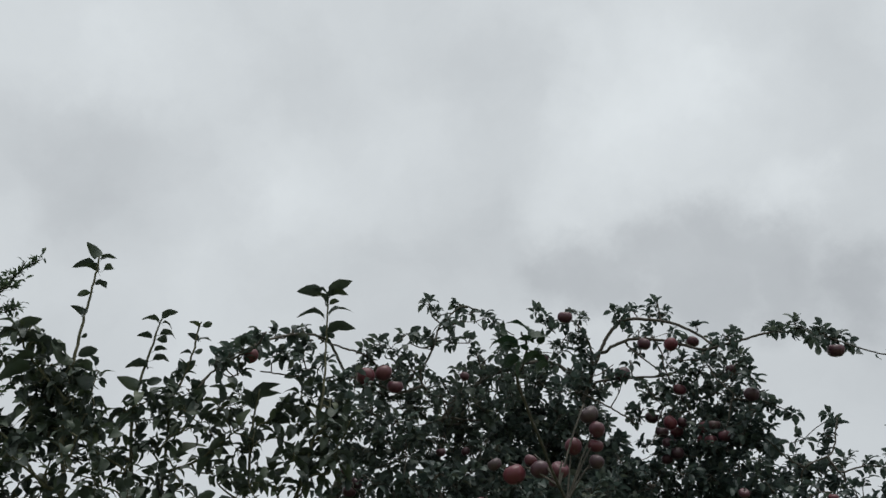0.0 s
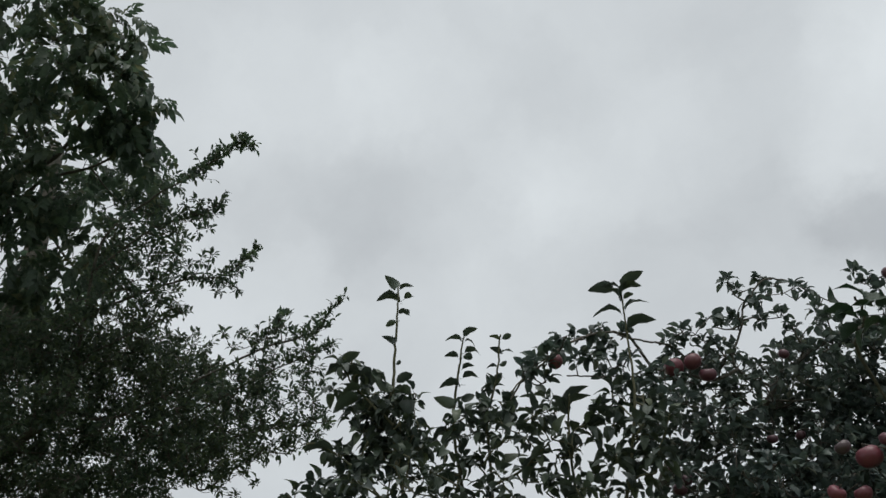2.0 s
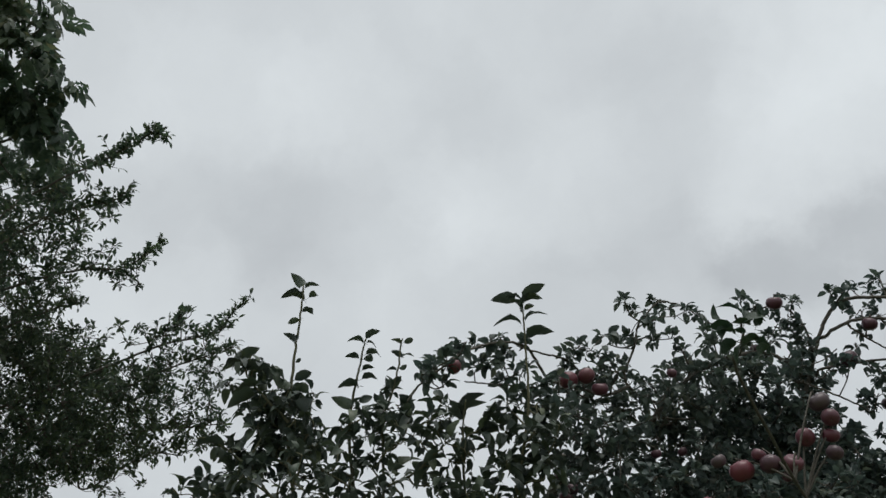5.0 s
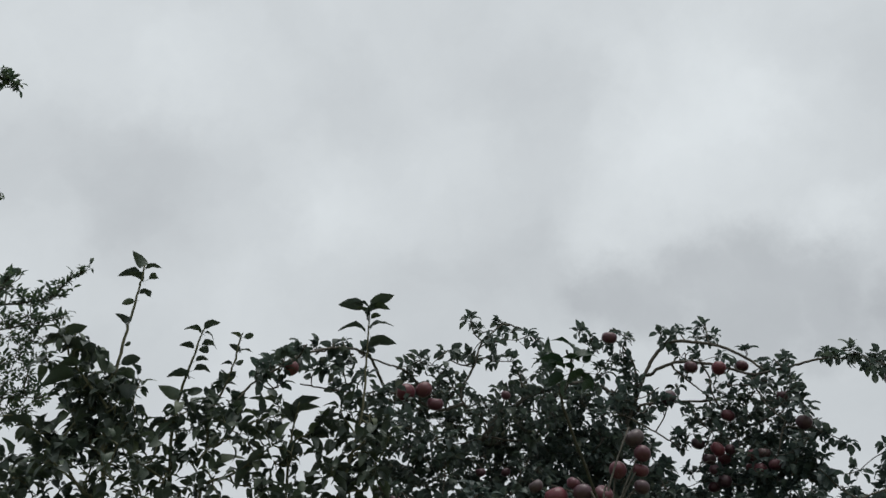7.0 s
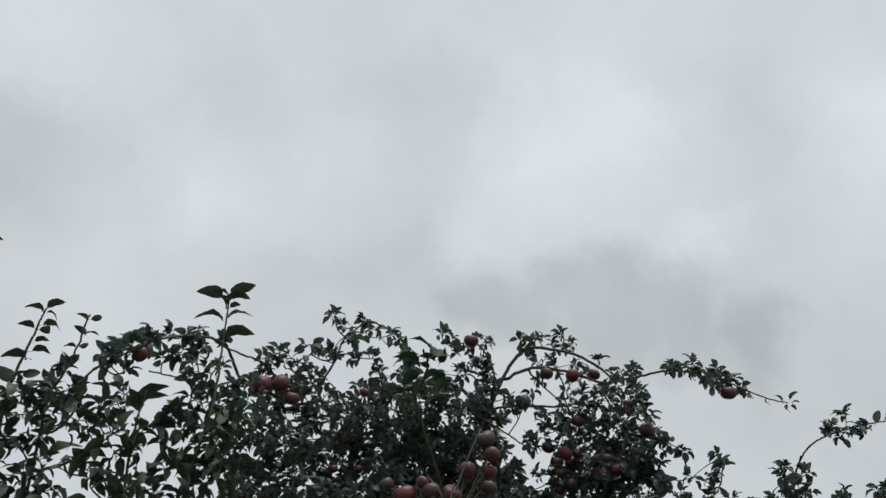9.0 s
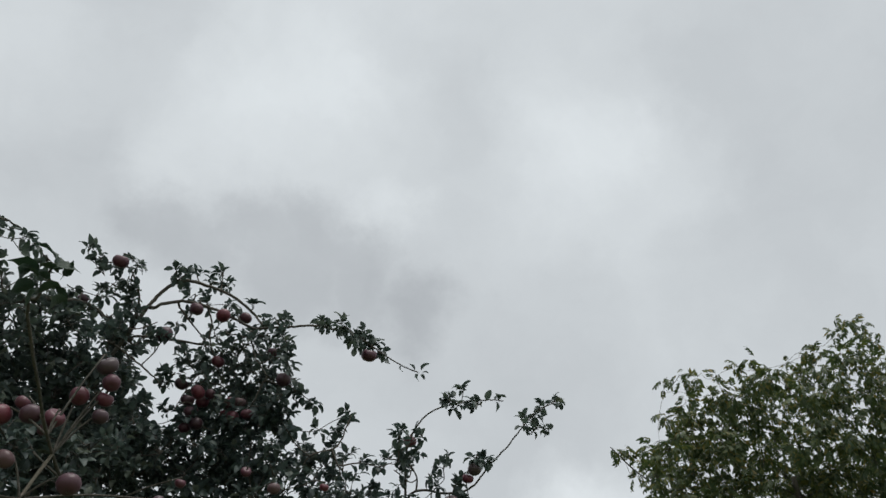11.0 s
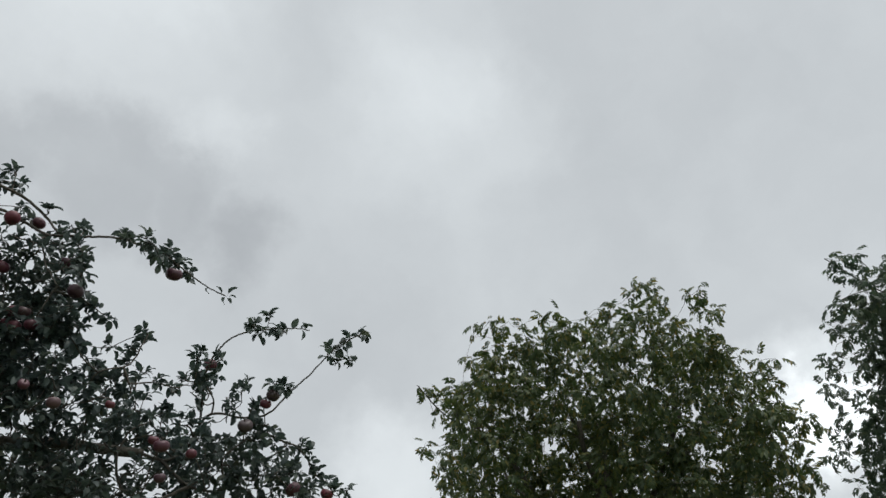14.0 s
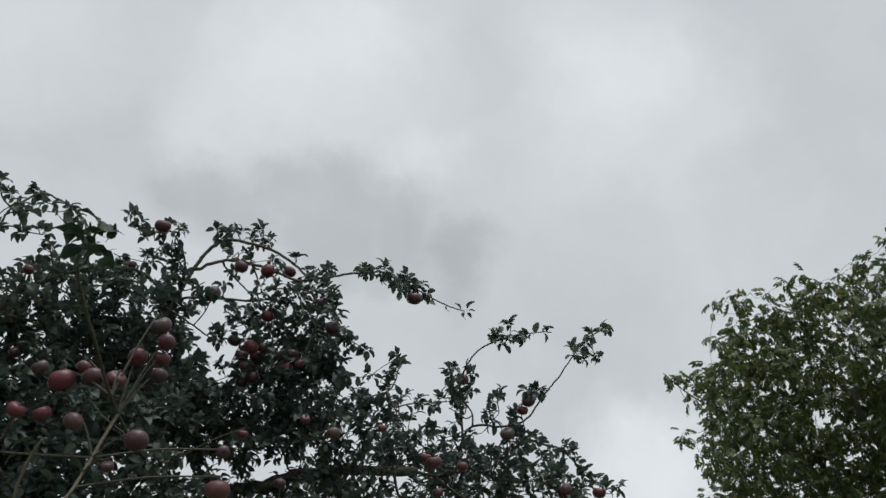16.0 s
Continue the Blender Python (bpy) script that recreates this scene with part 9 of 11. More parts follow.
# leafy sprays along the outline
spray(tree_round, 5.24, 5.53, 3.59, 0.040)
spray(tree_round, 5.41, 5.61, 3.62, 0.040)
spray(tree_round, 5.39, 5.42, 3.51, 0.040)
spray(tree_round, 5.42, 5.27, 3.57, 0.040)
spray(tree_round, 5.44, 5.17, 3.60, 0.040)
spray(tree_round, 5.91, 6.01, 3.62, 0.040)
spray(tree_round, 5.77, 5.66, 3.53, 0.055)
spray(tree_round, 5.77, 5.79, 3.47, 0.040)
spray(tree_round, 5.77, 5.63, 3.36, 0.050)
spray(tree_round, 5.78, 5.59, 3.22, 0.054)
spray(tree_round, 5.71, 5.95, 3.18, 0.040)
spray(tree_round, 5.39, 5.42, 3.00, 0.040)
spray(tree_round, 5.55, 5.48, 2.98, 0.048)
spray(tree_round, 5.31, 5.38, 2.88, 0.040)
spray(tree_round, 5.52, 5.48, 2.82, 0.052)
spray(tree_round, 5.56, 5.42, 2.72, 0.052)
spray(tree_round, 5.84, 5.33, 4.31, 0.040)
spray(tree_round, 5.69, 5.03, 4.22, 0.040)
spray(tree_round, 5.80, 5.02, 4.18, 0.040)
spray(tree_round, 5.76, 4.84, 4.19, 0.040)
spray(tree_round, 5.84, 4.76, 4.15, 0.040)
spray(tree_round, 5.83, 4.70, 4.02, 0.040)
spray(tree_round, 6.11, 5.23, 4.15, 0.042)
spray(tree_round, 6.06, 5.03, 4.07, 0.050)
spray(tree_round, 5.65, 4.93, 3.95, 0.040)
spray(tree_round, 5.77, 5.44, 3.96, 0.040)
spray(tree_round, 5.57, 5.14, 3.84, 0.040)
spray(tree_round, 5.78, 5.25, 3.79, 0.040)
spray(tree_round, 5.70, 5.02, 3.78, 0.040)
spray(tree_round, 5.54, 4.94, 3.62, 0.040)
spray(tree_round, 5.97, 5.12, 3.63, 0.058)
spray(tree_round, 6.01, 5.34, 3.68, 0.050)
spray(tree_round, 5.95, 5.43, 3.67, 0.041)
spray(tree_round, 5.99, 4.63, 4.23, 0.040)
spray(tree_round, 6.00, 4.50, 4.25, 0.040)
spray(tree_round, 6.39, 4.70, 4.38, 0.040)
spray(tree_round, 6.21, 4.46, 4.20, 0.040)
spray(tree_round, 6.23, 4.38, 4.15, 0.040)
spray(tree_round, 6.57, 4.95, 4.35, 0.043)
spray(tree_round, 6.55, 4.47, 4.33, 0.040)
spray(tree_round, 6.49, 4.29, 4.31, 0.040)
spray(tree_round, 6.28, 4.01, 4.26, 0.040)
spray(tree_round, 6.30, 4.06, 4.18, 0.040)
spray(tree_round, 6.46, 4.01, 4.26, 0.040)
spray(tree_round, 6.22, 3.74, 4.29, 0.040)
spray(tree_round, 6.07, 3.61, 4.29, 0.040)
spray(tree_round, 6.68, 3.89, 4.50, 0.040)
spray(tree_round, 6.55, 3.67, 4.44, 0.040)
spray(tree_round, 6.50, 3.65, 4.31, 0.040)
spray(tree_round, 6.83, 3.80, 4.30, 0.040)
spray(tree_round, 6.59, 3.84, 4.27, 0.049)
spray(tree_round, 6.64, 3.59, 4.08, 0.040)
spray(tree_round, 7.01, 3.86, 4.19, 0.040)
spray(tree_round, 6.56, 3.36, 4.24, 0.040)
spray(tree_round, 6.70, 3.32, 4.33, 0.040)
spray(tree_round, 6.89, 3.43, 4.33, 0.040)
spray(tree_round, 6.91, 3.43, 4.19, 0.040)
spray(tree_round, 6.94, 3.33, 4.18, 0.040)
spray(tree_round, 6.75, 3.19, 4.06, 0.040)
spray(tree_round, 6.92, 3.48, 4.05, 0.040)
spray(tree_round, 6.73, 3.50, 3.99, 0.040)
spray(tree_round, 6.96, 3.39, 4.02, 0.040)
spray(tree_round, 6.89, 3.26, 3.79, 0.048)
spray(tree_round, 7.28, 3.34, 3.81, 0.041)
spray(tree_round, 6.60, 2.99, 3.48, 0.040)
spray(tree_round, 7.02, 3.02, 3.64, 0.040)
spray(tree_round, 7.29, 3.00, 3.71, 0.040)
spray(tree_round, 7.58, 3.22, 3.73, 0.040)
spray(tree_round, 7.31, 3.09, 3.52, 0.040)
spray(tree_round, 7.00, 3.04, 3.42, 0.040)
spray(tree_round, 7.35, 3.10, 3.48, 0.040)
spray(tree_round, 7.46, 3.06, 3.38, 0.040)
spray(tree_round, 6.99, 2.94, 3.25, 0.040)
spray(tree_round, 7.21, 2.94, 3.24, 0.040)
spray(tree_round, 7.09, 2.80, 3.14, 0.040)
spray(tree_round, 7.30, 2.80, 3.16, 0.040)
spray(tree_round, 7.16, 2.80, 3.09, 0.040)
spray(tree_round, 7.57, 2.90, 3.12, 0.040)
spray(tree_round, 7.33, 2.97, 2.97, 0.040)
spray(tree_round, 7.44, 2.94, 2.97, 0.040)
spray(tree_round, 7.26, 3.08, 3.07, 0.048)
spray(tree_round, 7.66, 3.25, 2.84, 0.042)
spray(tree_round, 7.27, 2.93, 2.76, 0.040)
spray(tree_round, 7.29, 2.84, 2.75, 0.040)
spray(tree_round, 7.60, 3.01, 2.71, 0.040)
spray(tree_round, 7.63, 2.94, 2.62, 0.040)
spray(tree_round, 7.42, 3.07, 2.65, 0.040)
spray(tree_round, 7.48, 3.02, 2.55, 0.040)
spray(tree_round, 6.32, 5.36, 3.64, 0.124)
spray(tree_round, 6.13, 5.35, 2.58, 0.099)
spray(tree_round, 6.85, 4.85, 2.90, 0.088)
spray(tree_round, 6.70, 5.58, 2.24, 0.098)
spray(tree_round, 6.05, 4.99, 4.01, 0.123)
spray(tree_round, 7.25, 3.93, 4.20, 0.099)
spray(tree_round, 6.24, 5.15, 2.56, 0.113)
spray(tree_round, 6.63, 4.15, 2.15, 0.109)
spray(tree_round, 7.02, 3.86, 2.57, 0.096)
spray(tree_round, 7.42, 4.32, 2.18, 0.110)
spray(tree_round, 7.58, 4.01, 2.23, 0.117)
spray(tree_round, 7.06, 4.90, 3.06, 0.109)
spray(tree_round, 6.11, 5.41, 2.72, 0.094)
spray(tree_round, 6.64, 4.87, 2.54, 0.113)
spray(tree_round, 6.69, 4.46, 2.48, 0.120)
spray(tree_round, 6.54, 4.76, 3.06, 0.091)
spray(tree_round, 6.89, 4.35, 2.67, 0.120)
spray(tree_round, 5.80, 5.14, 3.61, 0.124)
spray(tree_round, 5.89, 5.40, 2.18, 0.126)
spray(tree_round, 6.79, 3.20, 3.08, 0.101)
spray(tree_round, 5.36, 5.08, 3.38, 0.115)
spray(tree_round, 7.39, 3.37, 2.51, 0.099)
spray(tree_round, 5.56, 5.14, 2.62, 0.123)
spray(tree_round, 6.06, 5.87, 3.31, 0.111)
spray(tree_round, 6.72, 3.18, 2.24, 0.122)
spray(tree_round, 5.99, 5.53, 2.31, 0.112)
spray(tree_round, 5.98, 5.10, 3.91, 0.095)
spray(tree_round, 6.47, 3.98, 2.95, 0.098)
spray(tree_round, 7.43, 3.54, 3.39, 0.089)
spray(tree_round, 7.10, 4.91, 2.81, 0.126)
spray(tree_round, 5.81, 5.75, 2.25, 0.100)
spray(tree_round, 6.37, 4.30, 3.11, 0.103)
spray(tree_round, 6.94, 4.47, 4.30, 0.116)
spray(tree_round, 6.56, 4.74, 3.47, 0.111)
spray(tree_round, 6.95, 4.02, 2.31, 0.092)
spray(tree_round, 6.51, 4.25, 3.40, 0.089)
spray(tree_round, 6.88, 5.07, 2.73, 0.093)
spray(tree_round, 6.91, 3.42, 2.85, 0.101)
spray(tree_round, 7.80, 3.92, 2.68, 0.104)
spray(tree_round, 5.96, 4.70, 3.94, 0.119)
spray(tree_round, 5.95, 4.73, 3.61, 0.092)
spray(tree_round, 6.19, 4.15, 2.72, 0.101)
spray(tree_round, 6.36, 3.39, 3.73, 0.112)
spray(tree_round, 5.98, 5.70, 3.10, 0.125)
spray(tree_round, 6.59, 4.87, 3.82, 0.089)
spray(tree_round, 5.58, 5.05, 2.81, 0.093)
spray(tree_round, 6.92, 4.26, 3.82, 0.103)
spray(tree_round, 6.00, 4.63, 2.46, 0.112)
spray(tree_round, 6.83, 3.25, 2.62, 0.087)
spray(tree_round, 7.52, 3.94, 3.84, 0.120)
spray(tree_round, 5.89, 4.25, 3.94, 0.120)
spray(tree_round, 6.75, 4.05, 2.77, 0.107)
spray(tree_round, 5.51, 4.95, 3.08, 0.114)
spray(tree_round, 6.83, 4.06, 2.54, 0.104)
spray(tree_round, 7.64, 3.77, 3.17, 0.099)
spray(tree_round, 6.65, 3.49, 3.31, 0.089)
spray(tree_round, 6.12, 4.91, 2.54, 0.099)
spray(tree_round, 7.37, 4.48, 2.18, 0.093)
spray(tree_round, 7.90, 3.41, 2.68, 0.125)
spray(tree_round, 6.67, 5.20, 2.91, 0.104)
spray(tree_round, 5.74, 4.69, 3.42, 0.110)
spray(tree_round, 6.43, 3.83, 3.21, 0.103)
spray(tree_round, 6.88, 5.09, 2.95, 0.106)
spray(tree_round, 6.86, 3.08, 3.33, 0.115)
spray(tree_round, 6.20, 3.89, 3.32, 0.116)
spray(tree_round, 5.54, 4.91, 2.93, 0.117)
spray(tree_round, 5.86, 4.80, 3.15, 0.114)
spray(tree_round, 7.09, 3.27, 2.70, 0.090)
spray(tree_round, 5.60, 5.35, 2.57, 0.111)
spray(tree_round, 6.78, 3.97, 4.03, 0.087)
spray(tree_round, 6.43, 4.90, 4.09, 0.109)
spray(tree_round, 6.18, 3.68, 4.03, 0.112)
spray(tree_round, 5.74, 4.65, 2.92, 0.105)
spray(tree_round, 7.53, 3.57, 3.89, 0.100)
spray(tree_round, 7.16, 4.27, 2.38, 0.091)
spray(tree_round, 6.26, 4.75, 2.67, 0.112)
spray(tree_round, 7.78, 3.48, 2.31, 0.116)
spray(tree_round, 7.15, 3.51, 3.79, 0.096)
spray(tree_round, 5.88, 3.99, 3.71, 0.123)
spray(tree_round, 6.79, 5.07, 2.20, 0.089)
spray(tree_round, 6.50, 3.46, 2.57, 0.100)
spray(tree_round, 6.25, 5.90, 2.56, 0.095)
spray(tree_round, 6.57, 4.41, 2.18, 0.087)
spray(tree_round, 7.35, 4.34, 3.12, 0.095)
spray(tree_round, 7.61, 3.33, 2.49, 0.101)
spray(tree_round, 5.96, 4.02, 3.52, 0.090)
spray(tree_round, 6.28, 5.63, 2.53, 0.116)
spray(tree_round, 5.69, 5.09, 3.44, 0.104)
spray(tree_round, 6.98, 3.30, 2.46, 0.113)
spray(tree_round, 6.94, 4.50, 2.36, 0.092)
spray(tree_round, 6.84, 5.01, 3.76, 0.085)
spray(tree_round, 6.53, 3.44, 2.96, 0.096)
spray(tree_round, 6.26, 4.34, 4.01, 0.102)
spray(tree_round, 5.78, 4.60, 2.25, 0.098)
spray(tree_round, 6.75, 3.83, 2.96, 0.112)
spray(tree_round, 6.02, 4.62, 2.92, 0.115)
spray(tree_round, 6.09, 5.13, 3.39, 0.098)
spray(tree_round, 5.33, 5.07, 2.74, 0.090)
spray(tree_round, 7.28, 4.03, 3.20, 0.125)
spray(tree_round, 6.80, 3.26, 2.75, 0.122)
spray(tree_round, 6.92, 3.06, 2.63, 0.091)
spray(tree_round, 6.67, 3.81, 2.60, 0.112)
spray(tree_round, 5.63, 4.79, 3.00, 0.113)
spray(tree_round, 6.55, 4.74, 2.26, 0.124)
spray(tree_round, 7.55, 3.70, 2.34, 0.125)
spray(tree_round, 7.12, 3.69, 2.39, 0.107)
spray(tree_round, 5.53, 5.28, 2.30, 0.092)
spray(tree_round, 7.11, 3.67, 2.10, 0.108)
spray(tree_round, 6.46, 4.96, 3.94, 0.086)
spray(tree_round, 6.34, 4.54, 3.14, 0.092)
spray(tree_round, 6.83, 4.75, 3.17, 0.118)
spray(tree_round, 6.42, 5.26, 2.85, 0.117)
spray(tree_round, 7.47, 3.74, 3.32, 0.104)
spray(tree_round, 7.03, 3.49, 2.42, 0.125)
spray(tree_round, 6.28, 4.56, 3.26, 0.100)
spray(tree_round, 6.93, 4.27, 2.55, 0.122)
spray(tree_round, 5.48, 5.33, 2.38, 0.084)
spray(tree_round, 7.64, 3.37, 2.99, 0.096)
spray(tree_round, 6.16, 5.37, 3.84, 0.089)
spray(tree_round, 7.25, 3.47, 2.40, 0.123)
spray(tree_round, 6.22, 4.29, 3.32, 0.091)
spray(tree_round, 7.35, 3.76, 4.09, 0.102)
spray(tree_round, 6.01, 5.42, 2.61, 0.105)
spray(tree_round, 6.79, 3.71, 2.90, 0.121)
spray(tree_round, 5.92, 5.46, 2.99, 0.089)
spray(tree_round, 7.66, 3.32, 2.37, 0.117)
spray(tree_round, 7.58, 3.66, 3.79, 0.116)
spray(tree_round, 6.73, 3.90, 3.46, 0.094)
spray(tree_round, 6.92, 4.29, 3.26, 0.105)
spray(tree_round, 6.45, 5.70, 2.95, 0.090)
spray(tree_round, 6.75, 3.08, 2.87, 0.093)
spray(tree_round, 6.95, 3.89, 4.16, 0.101)
spray(tree_round, 6.96, 2.97, 2.80, 0.120)
spray(tree_round, 6.67, 4.41, 3.10, 0.104)
spray(tree_round, 6.77, 3.58, 2.75, 0.084)
spray(tree_round, 5.90, 4.84, 3.75, 0.088)
spray(tree_round, 6.29, 3.52, 3.73, 0.086)
spray(tree_round, 6.83, 2.93, 3.05, 0.115)
spray(tree_round, 6.26, 5.04, 3.38, 0.117)
spray(tree_round, 6.19, 4.02, 2.88, 0.123)
spray(tree_round, 5.71, 5.24, 3.23, 0.103)
spray(tree_round, 6.47, 3.80, 3.06, 0.094)
spray(tree_round, 6.73, 4.29, 3.92, 0.121)
spray(tree_round, 5.93, 4.11, 3.37, 0.110)
spray(tree_round, 6.12, 4.19, 2.45, 0.100)
spray(tree_round, 5.27, 4.90, 3.42, 0.117)
spray(tree_round, 6.31, 4.08, 2.79, 0.089)
spray(tree_round, 6.02, 5.32, 2.34, 0.117)
spray(tree_round, 6.93, 4.94, 2.55, 0.090)
spray(tree_round, 5.46, 5.25, 2.17, 0.091)
spray(tree_round, 6.70, 5.28, 2.46, 0.097)
spray(tree_round, 6.94, 4.77, 2.15, 0.096)
spray(tree_round, 6.78, 3.27, 2.15, 0.105)
spray(tree_round, 6.88, 4.81, 3.90, 0.116)
spray(tree_round, 6.29, 4.08, 3.23, 0.111)
spray(tree_round, 6.56, 3.97, 3.48, 0.105)
spray(tree_round, 6.67, 5.58, 2.40, 0.117)
spray(tree_round, 6.89, 3.50, 2.28, 0.103)
spray(tree_round, 6.85, 3.79, 2.31, 0.119)
spray(tree_round, 5.59, 4.92, 2.11, 0.091)
spray(tree_round, 6.53, 4.64, 3.96, 0.089)
spray(tree_round, 6.83, 3.13, 2.76, 0.088)
spray(tree_round, 6.43, 4.87, 2.38, 0.095)
spray(tree_round, 6.44, 5.19, 2.74, 0.115)
spray(tree_round, 7.29, 4.14, 2.49, 0.120)
spray(tree_round, 7.27, 3.27, 3.20, 0.119)
spray(tree_round, 6.24, 4.80, 2.12, 0.106)
spray(tree_round, 6.56, 5.12, 3.51, 0.099)
spray(tree_round, 7.11, 4.39, 2.77, 0.084)
spray(tree_round, 7.03, 4.47, 3.75, 0.098)
spray(tree_round, 6.64, 4.96, 3.21, 0.105)
spray(tree_round, 6.94, 4.74, 2.35, 0.120)
spray(tree_round, 6.74, 4.83, 2.40, 0.093)
spray(tree_round, 7.42, 3.40, 3.66, 0.120)
spray(tree_round, 7.29, 4.26, 2.78, 0.093)
spray(tree_round, 6.87, 3.12, 2.06, 0.122)
spray(tree_round, 6.41, 5.26, 2.45, 0.087)
spray(tree_round, 7.20, 4.77, 2.79, 0.109)
spray(tree_round, 6.71, 3.69, 3.56, 0.099)
spray(tree_round, 6.78, 3.87, 2.21, 0.098)
spray(tree_round, 7.12, 3.84, 2.40, 0.122)
spray(tree_round, 6.14, 4.90, 3.16, 0.102)
spray(tree_round, 7.24, 4.02, 3.54, 0.107)
spray(tree_round, 6.87, 5.13, 3.08, 0.115)
spray(tree_round, 7.29, 3.99, 3.36, 0.103)
spray(tree_round, 6.98, 4.40, 2.44, 0.094)
spray(tree_round, 6.75, 3.80, 2.85, 0.103)
spray(tree_round, 6.90, 4.13, 2.92, 0.102)
spray(tree_round, 7.67, 3.67, 3.08, 0.120)
spray(tree_round, 6.20, 4.90, 2.19, 0.114)
spray(tree_round, 6.68, 4.48, 4.18, 0.125)
spray(tree_round, 6.81, 3.46, 2.65, 0.093)
spray(tree_round, 6.47, 5.62, 2.47, 0.113)
spray(tree_round, 7.28, 3.85, 3.61, 0.115)
spray(tree_round, 6.38, 4.93, 3.78, 0.090)
spray(tree_round, 6.42, 5.10, 3.63, 0.112)
spray(tree_round, 5.75, 5.02, 3.31, 0.089)
spray(tree_round, 6.09, 4.70, 3.24, 0.108)
spray(tree_round, 6.44, 5.38, 2.98, 0.118)
spray(tree_round, 6.26, 3.86, 2.72, 0.100)
spray(tree_round, 6.84, 3.01, 2.98, 0.107)
spray(tree_round, 6.94, 3.95, 3.80, 0.124)
spray(tree_round, 6.31, 4.49, 2.12, 0.087)
spray(tree_round, 5.93, 5.08, 3.63, 0.122)
spray(tree_round, 7.03, 4.10, 3.96, 0.092)
spray(tree_round, 6.97, 3.68, 3.17, 0.109)
spray(tree_round, 5.87, 4.59, 2.97, 0.096)
spray(tree_round, 6.88, 4.25, 3.97, 0.092)
spray(tree_round, 6.42, 4.02, 2.26, 0.111)
spray(tree_round, 5.64, 5.30, 2.12, 0.098)
spray(tree_round, 6.05, 4.57, 3.36, 0.121)
spray(tree_round, 5.65, 5.58, 2.52, 0.125)
spray(tree_round, 6.72, 3.05, 3.17, 0.119)
spray(tree_round, 7.00, 4.06, 2.86, 0.094)
spray(tree_round, 7.94, 3.60, 2.46, 0.090)
spray(tree_round, 5.89, 5.19, 3.88, 0.109)
spray(tree_round, 6.92, 3.83, 2.12, 0.112)
spray(tree_round, 6.71, 3.60, 2.25, 0.101)
spray(tree_round, 7.04, 3.76, 2.48, 0.123)
spray(tree_round, 6.25, 3.67, 3.47, 0.123)
spray(tree_round, 6.00, 5.45, 3.43, 0.121)
spray(tree_round, 6.08, 3.72, 3.80, 0.088)
spray(tree_round, 7.93, 3.77, 2.15, 0.108)
spray(tree_round, 6.97, 3.57, 3.57, 0.100)
spray(tree_round, 7.70, 3.57, 2.65, 0.097)
spray(tree_round, 6.94, 4.90, 2.70, 0.126)
spray(tree_round, 5.23, 5.00, 3.22, 0.100)
spray(tree_round, 6.74, 4.87, 2.99, 0.086)
spray(tree_round, 6.61, 3.36, 3.22, 0.097)
spray(tree_round, 6.55, 5.25, 2.94, 0.098)
spray(tree_round, 6.08, 3.98, 3.81, 0.105)
spray(tree_round, 5.99, 5.45, 2.78, 0.089)
spray(tree_round, 7.07, 3.26, 2.22, 0.116)
spray(tree_round, 6.31, 4.11, 3.61, 0.112)
spray(tree_round, 6.58, 3.36, 3.34, 0.086)
spray(tree_round, 5.82, 4.93, 3.16, 0.088)
spray(tree_round, 6.57, 4.25, 2.11, 0.120)
spray(tree_round, 6.75, 4.39, 2.56, 0.107)
spray(tree_round, 7.35, 3.24, 2.19, 0.115)
spray(tree_round, 6.84, 5.03, 2.45, 0.103)
spray(tree_round, 5.87, 5.08, 2.91, 0.115)
spray(tree_round, 7.66, 3.38, 2.09, 0.117)
spray(tree_round, 7.42, 3.82, 2.55, 0.121)
spray(tree_round, 7.02, 3.84, 3.85, 0.088)
spray(tree_round, 7.07, 4.29, 3.21, 0.122)
spray(tree_round, 5.92, 4.97, 2.64, 0.121)
spray(tree_round, 7.40, 4.09, 2.78, 0.111)
spray(tree_round, 5.73, 5.35, 3.11, 0.093)
spray(tree_round, 7.45, 3.89, 3.04, 0.089)
spray(tree_round, 5.72, 4.71, 3.54, 0.117)
spray(tree_round, 6.15, 5.55, 3.90, 0.094)
spray(tree_round, 6.40, 3.61, 3.12, 0.094)
spray(tree_round, 6.28, 5.28, 3.07, 0.112)
spray(tree_round, 7.05, 3.37, 3.46, 0.123)
spray(tree_round, 6.36, 4.44, 2.23, 0.118)
spray(tree_round, 6.90, 3.42, 3.83, 0.121)
spray(tree_round, 7.08, 4.52, 3.19, 0.088)
spray(tree_round, 6.25, 4.67, 4.11, 0.112)
spray(tree_round, 6.34, 4.71, 3.90, 0.123)
spray(tree_round, 6.26, 5.99, 2.83, 0.106)
spray(tree_round, 6.43, 4.44, 3.22, 0.098)
spray(tree_round, 5.67, 5.20, 2.38, 0.102)
spray(tree_round, 6.67, 3.95, 2.19, 0.122)
spray(tree_round, 6.55, 5.61, 2.26, 0.088)
spray(tree_round, 7.13, 3.47, 2.54, 0.105)
spray(tree_round, 6.74, 4.47, 3.94, 0.103)
spray(tree_round, 6.70, 5.07, 3.70, 0.107)
spray(tree_round, 7.25, 3.97, 2.86, 0.113)
spray(tree_round, 6.48, 5.23, 4.06, 0.112)
spray(tree_round, 5.98, 4.00, 3.37, 0.123)
spray(tree_round, 7.36, 4.20, 3.50, 0.096)
spray(tree_round, 7.25, 4.35, 3.56, 0.090)
spray(tree_round, 7.41, 3.67, 3.48, 0.115)
spray(tree_round, 6.49, 4.64, 2.73, 0.097)
spray(tree_round, 6.40, 4.10, 3.16, 0.120)
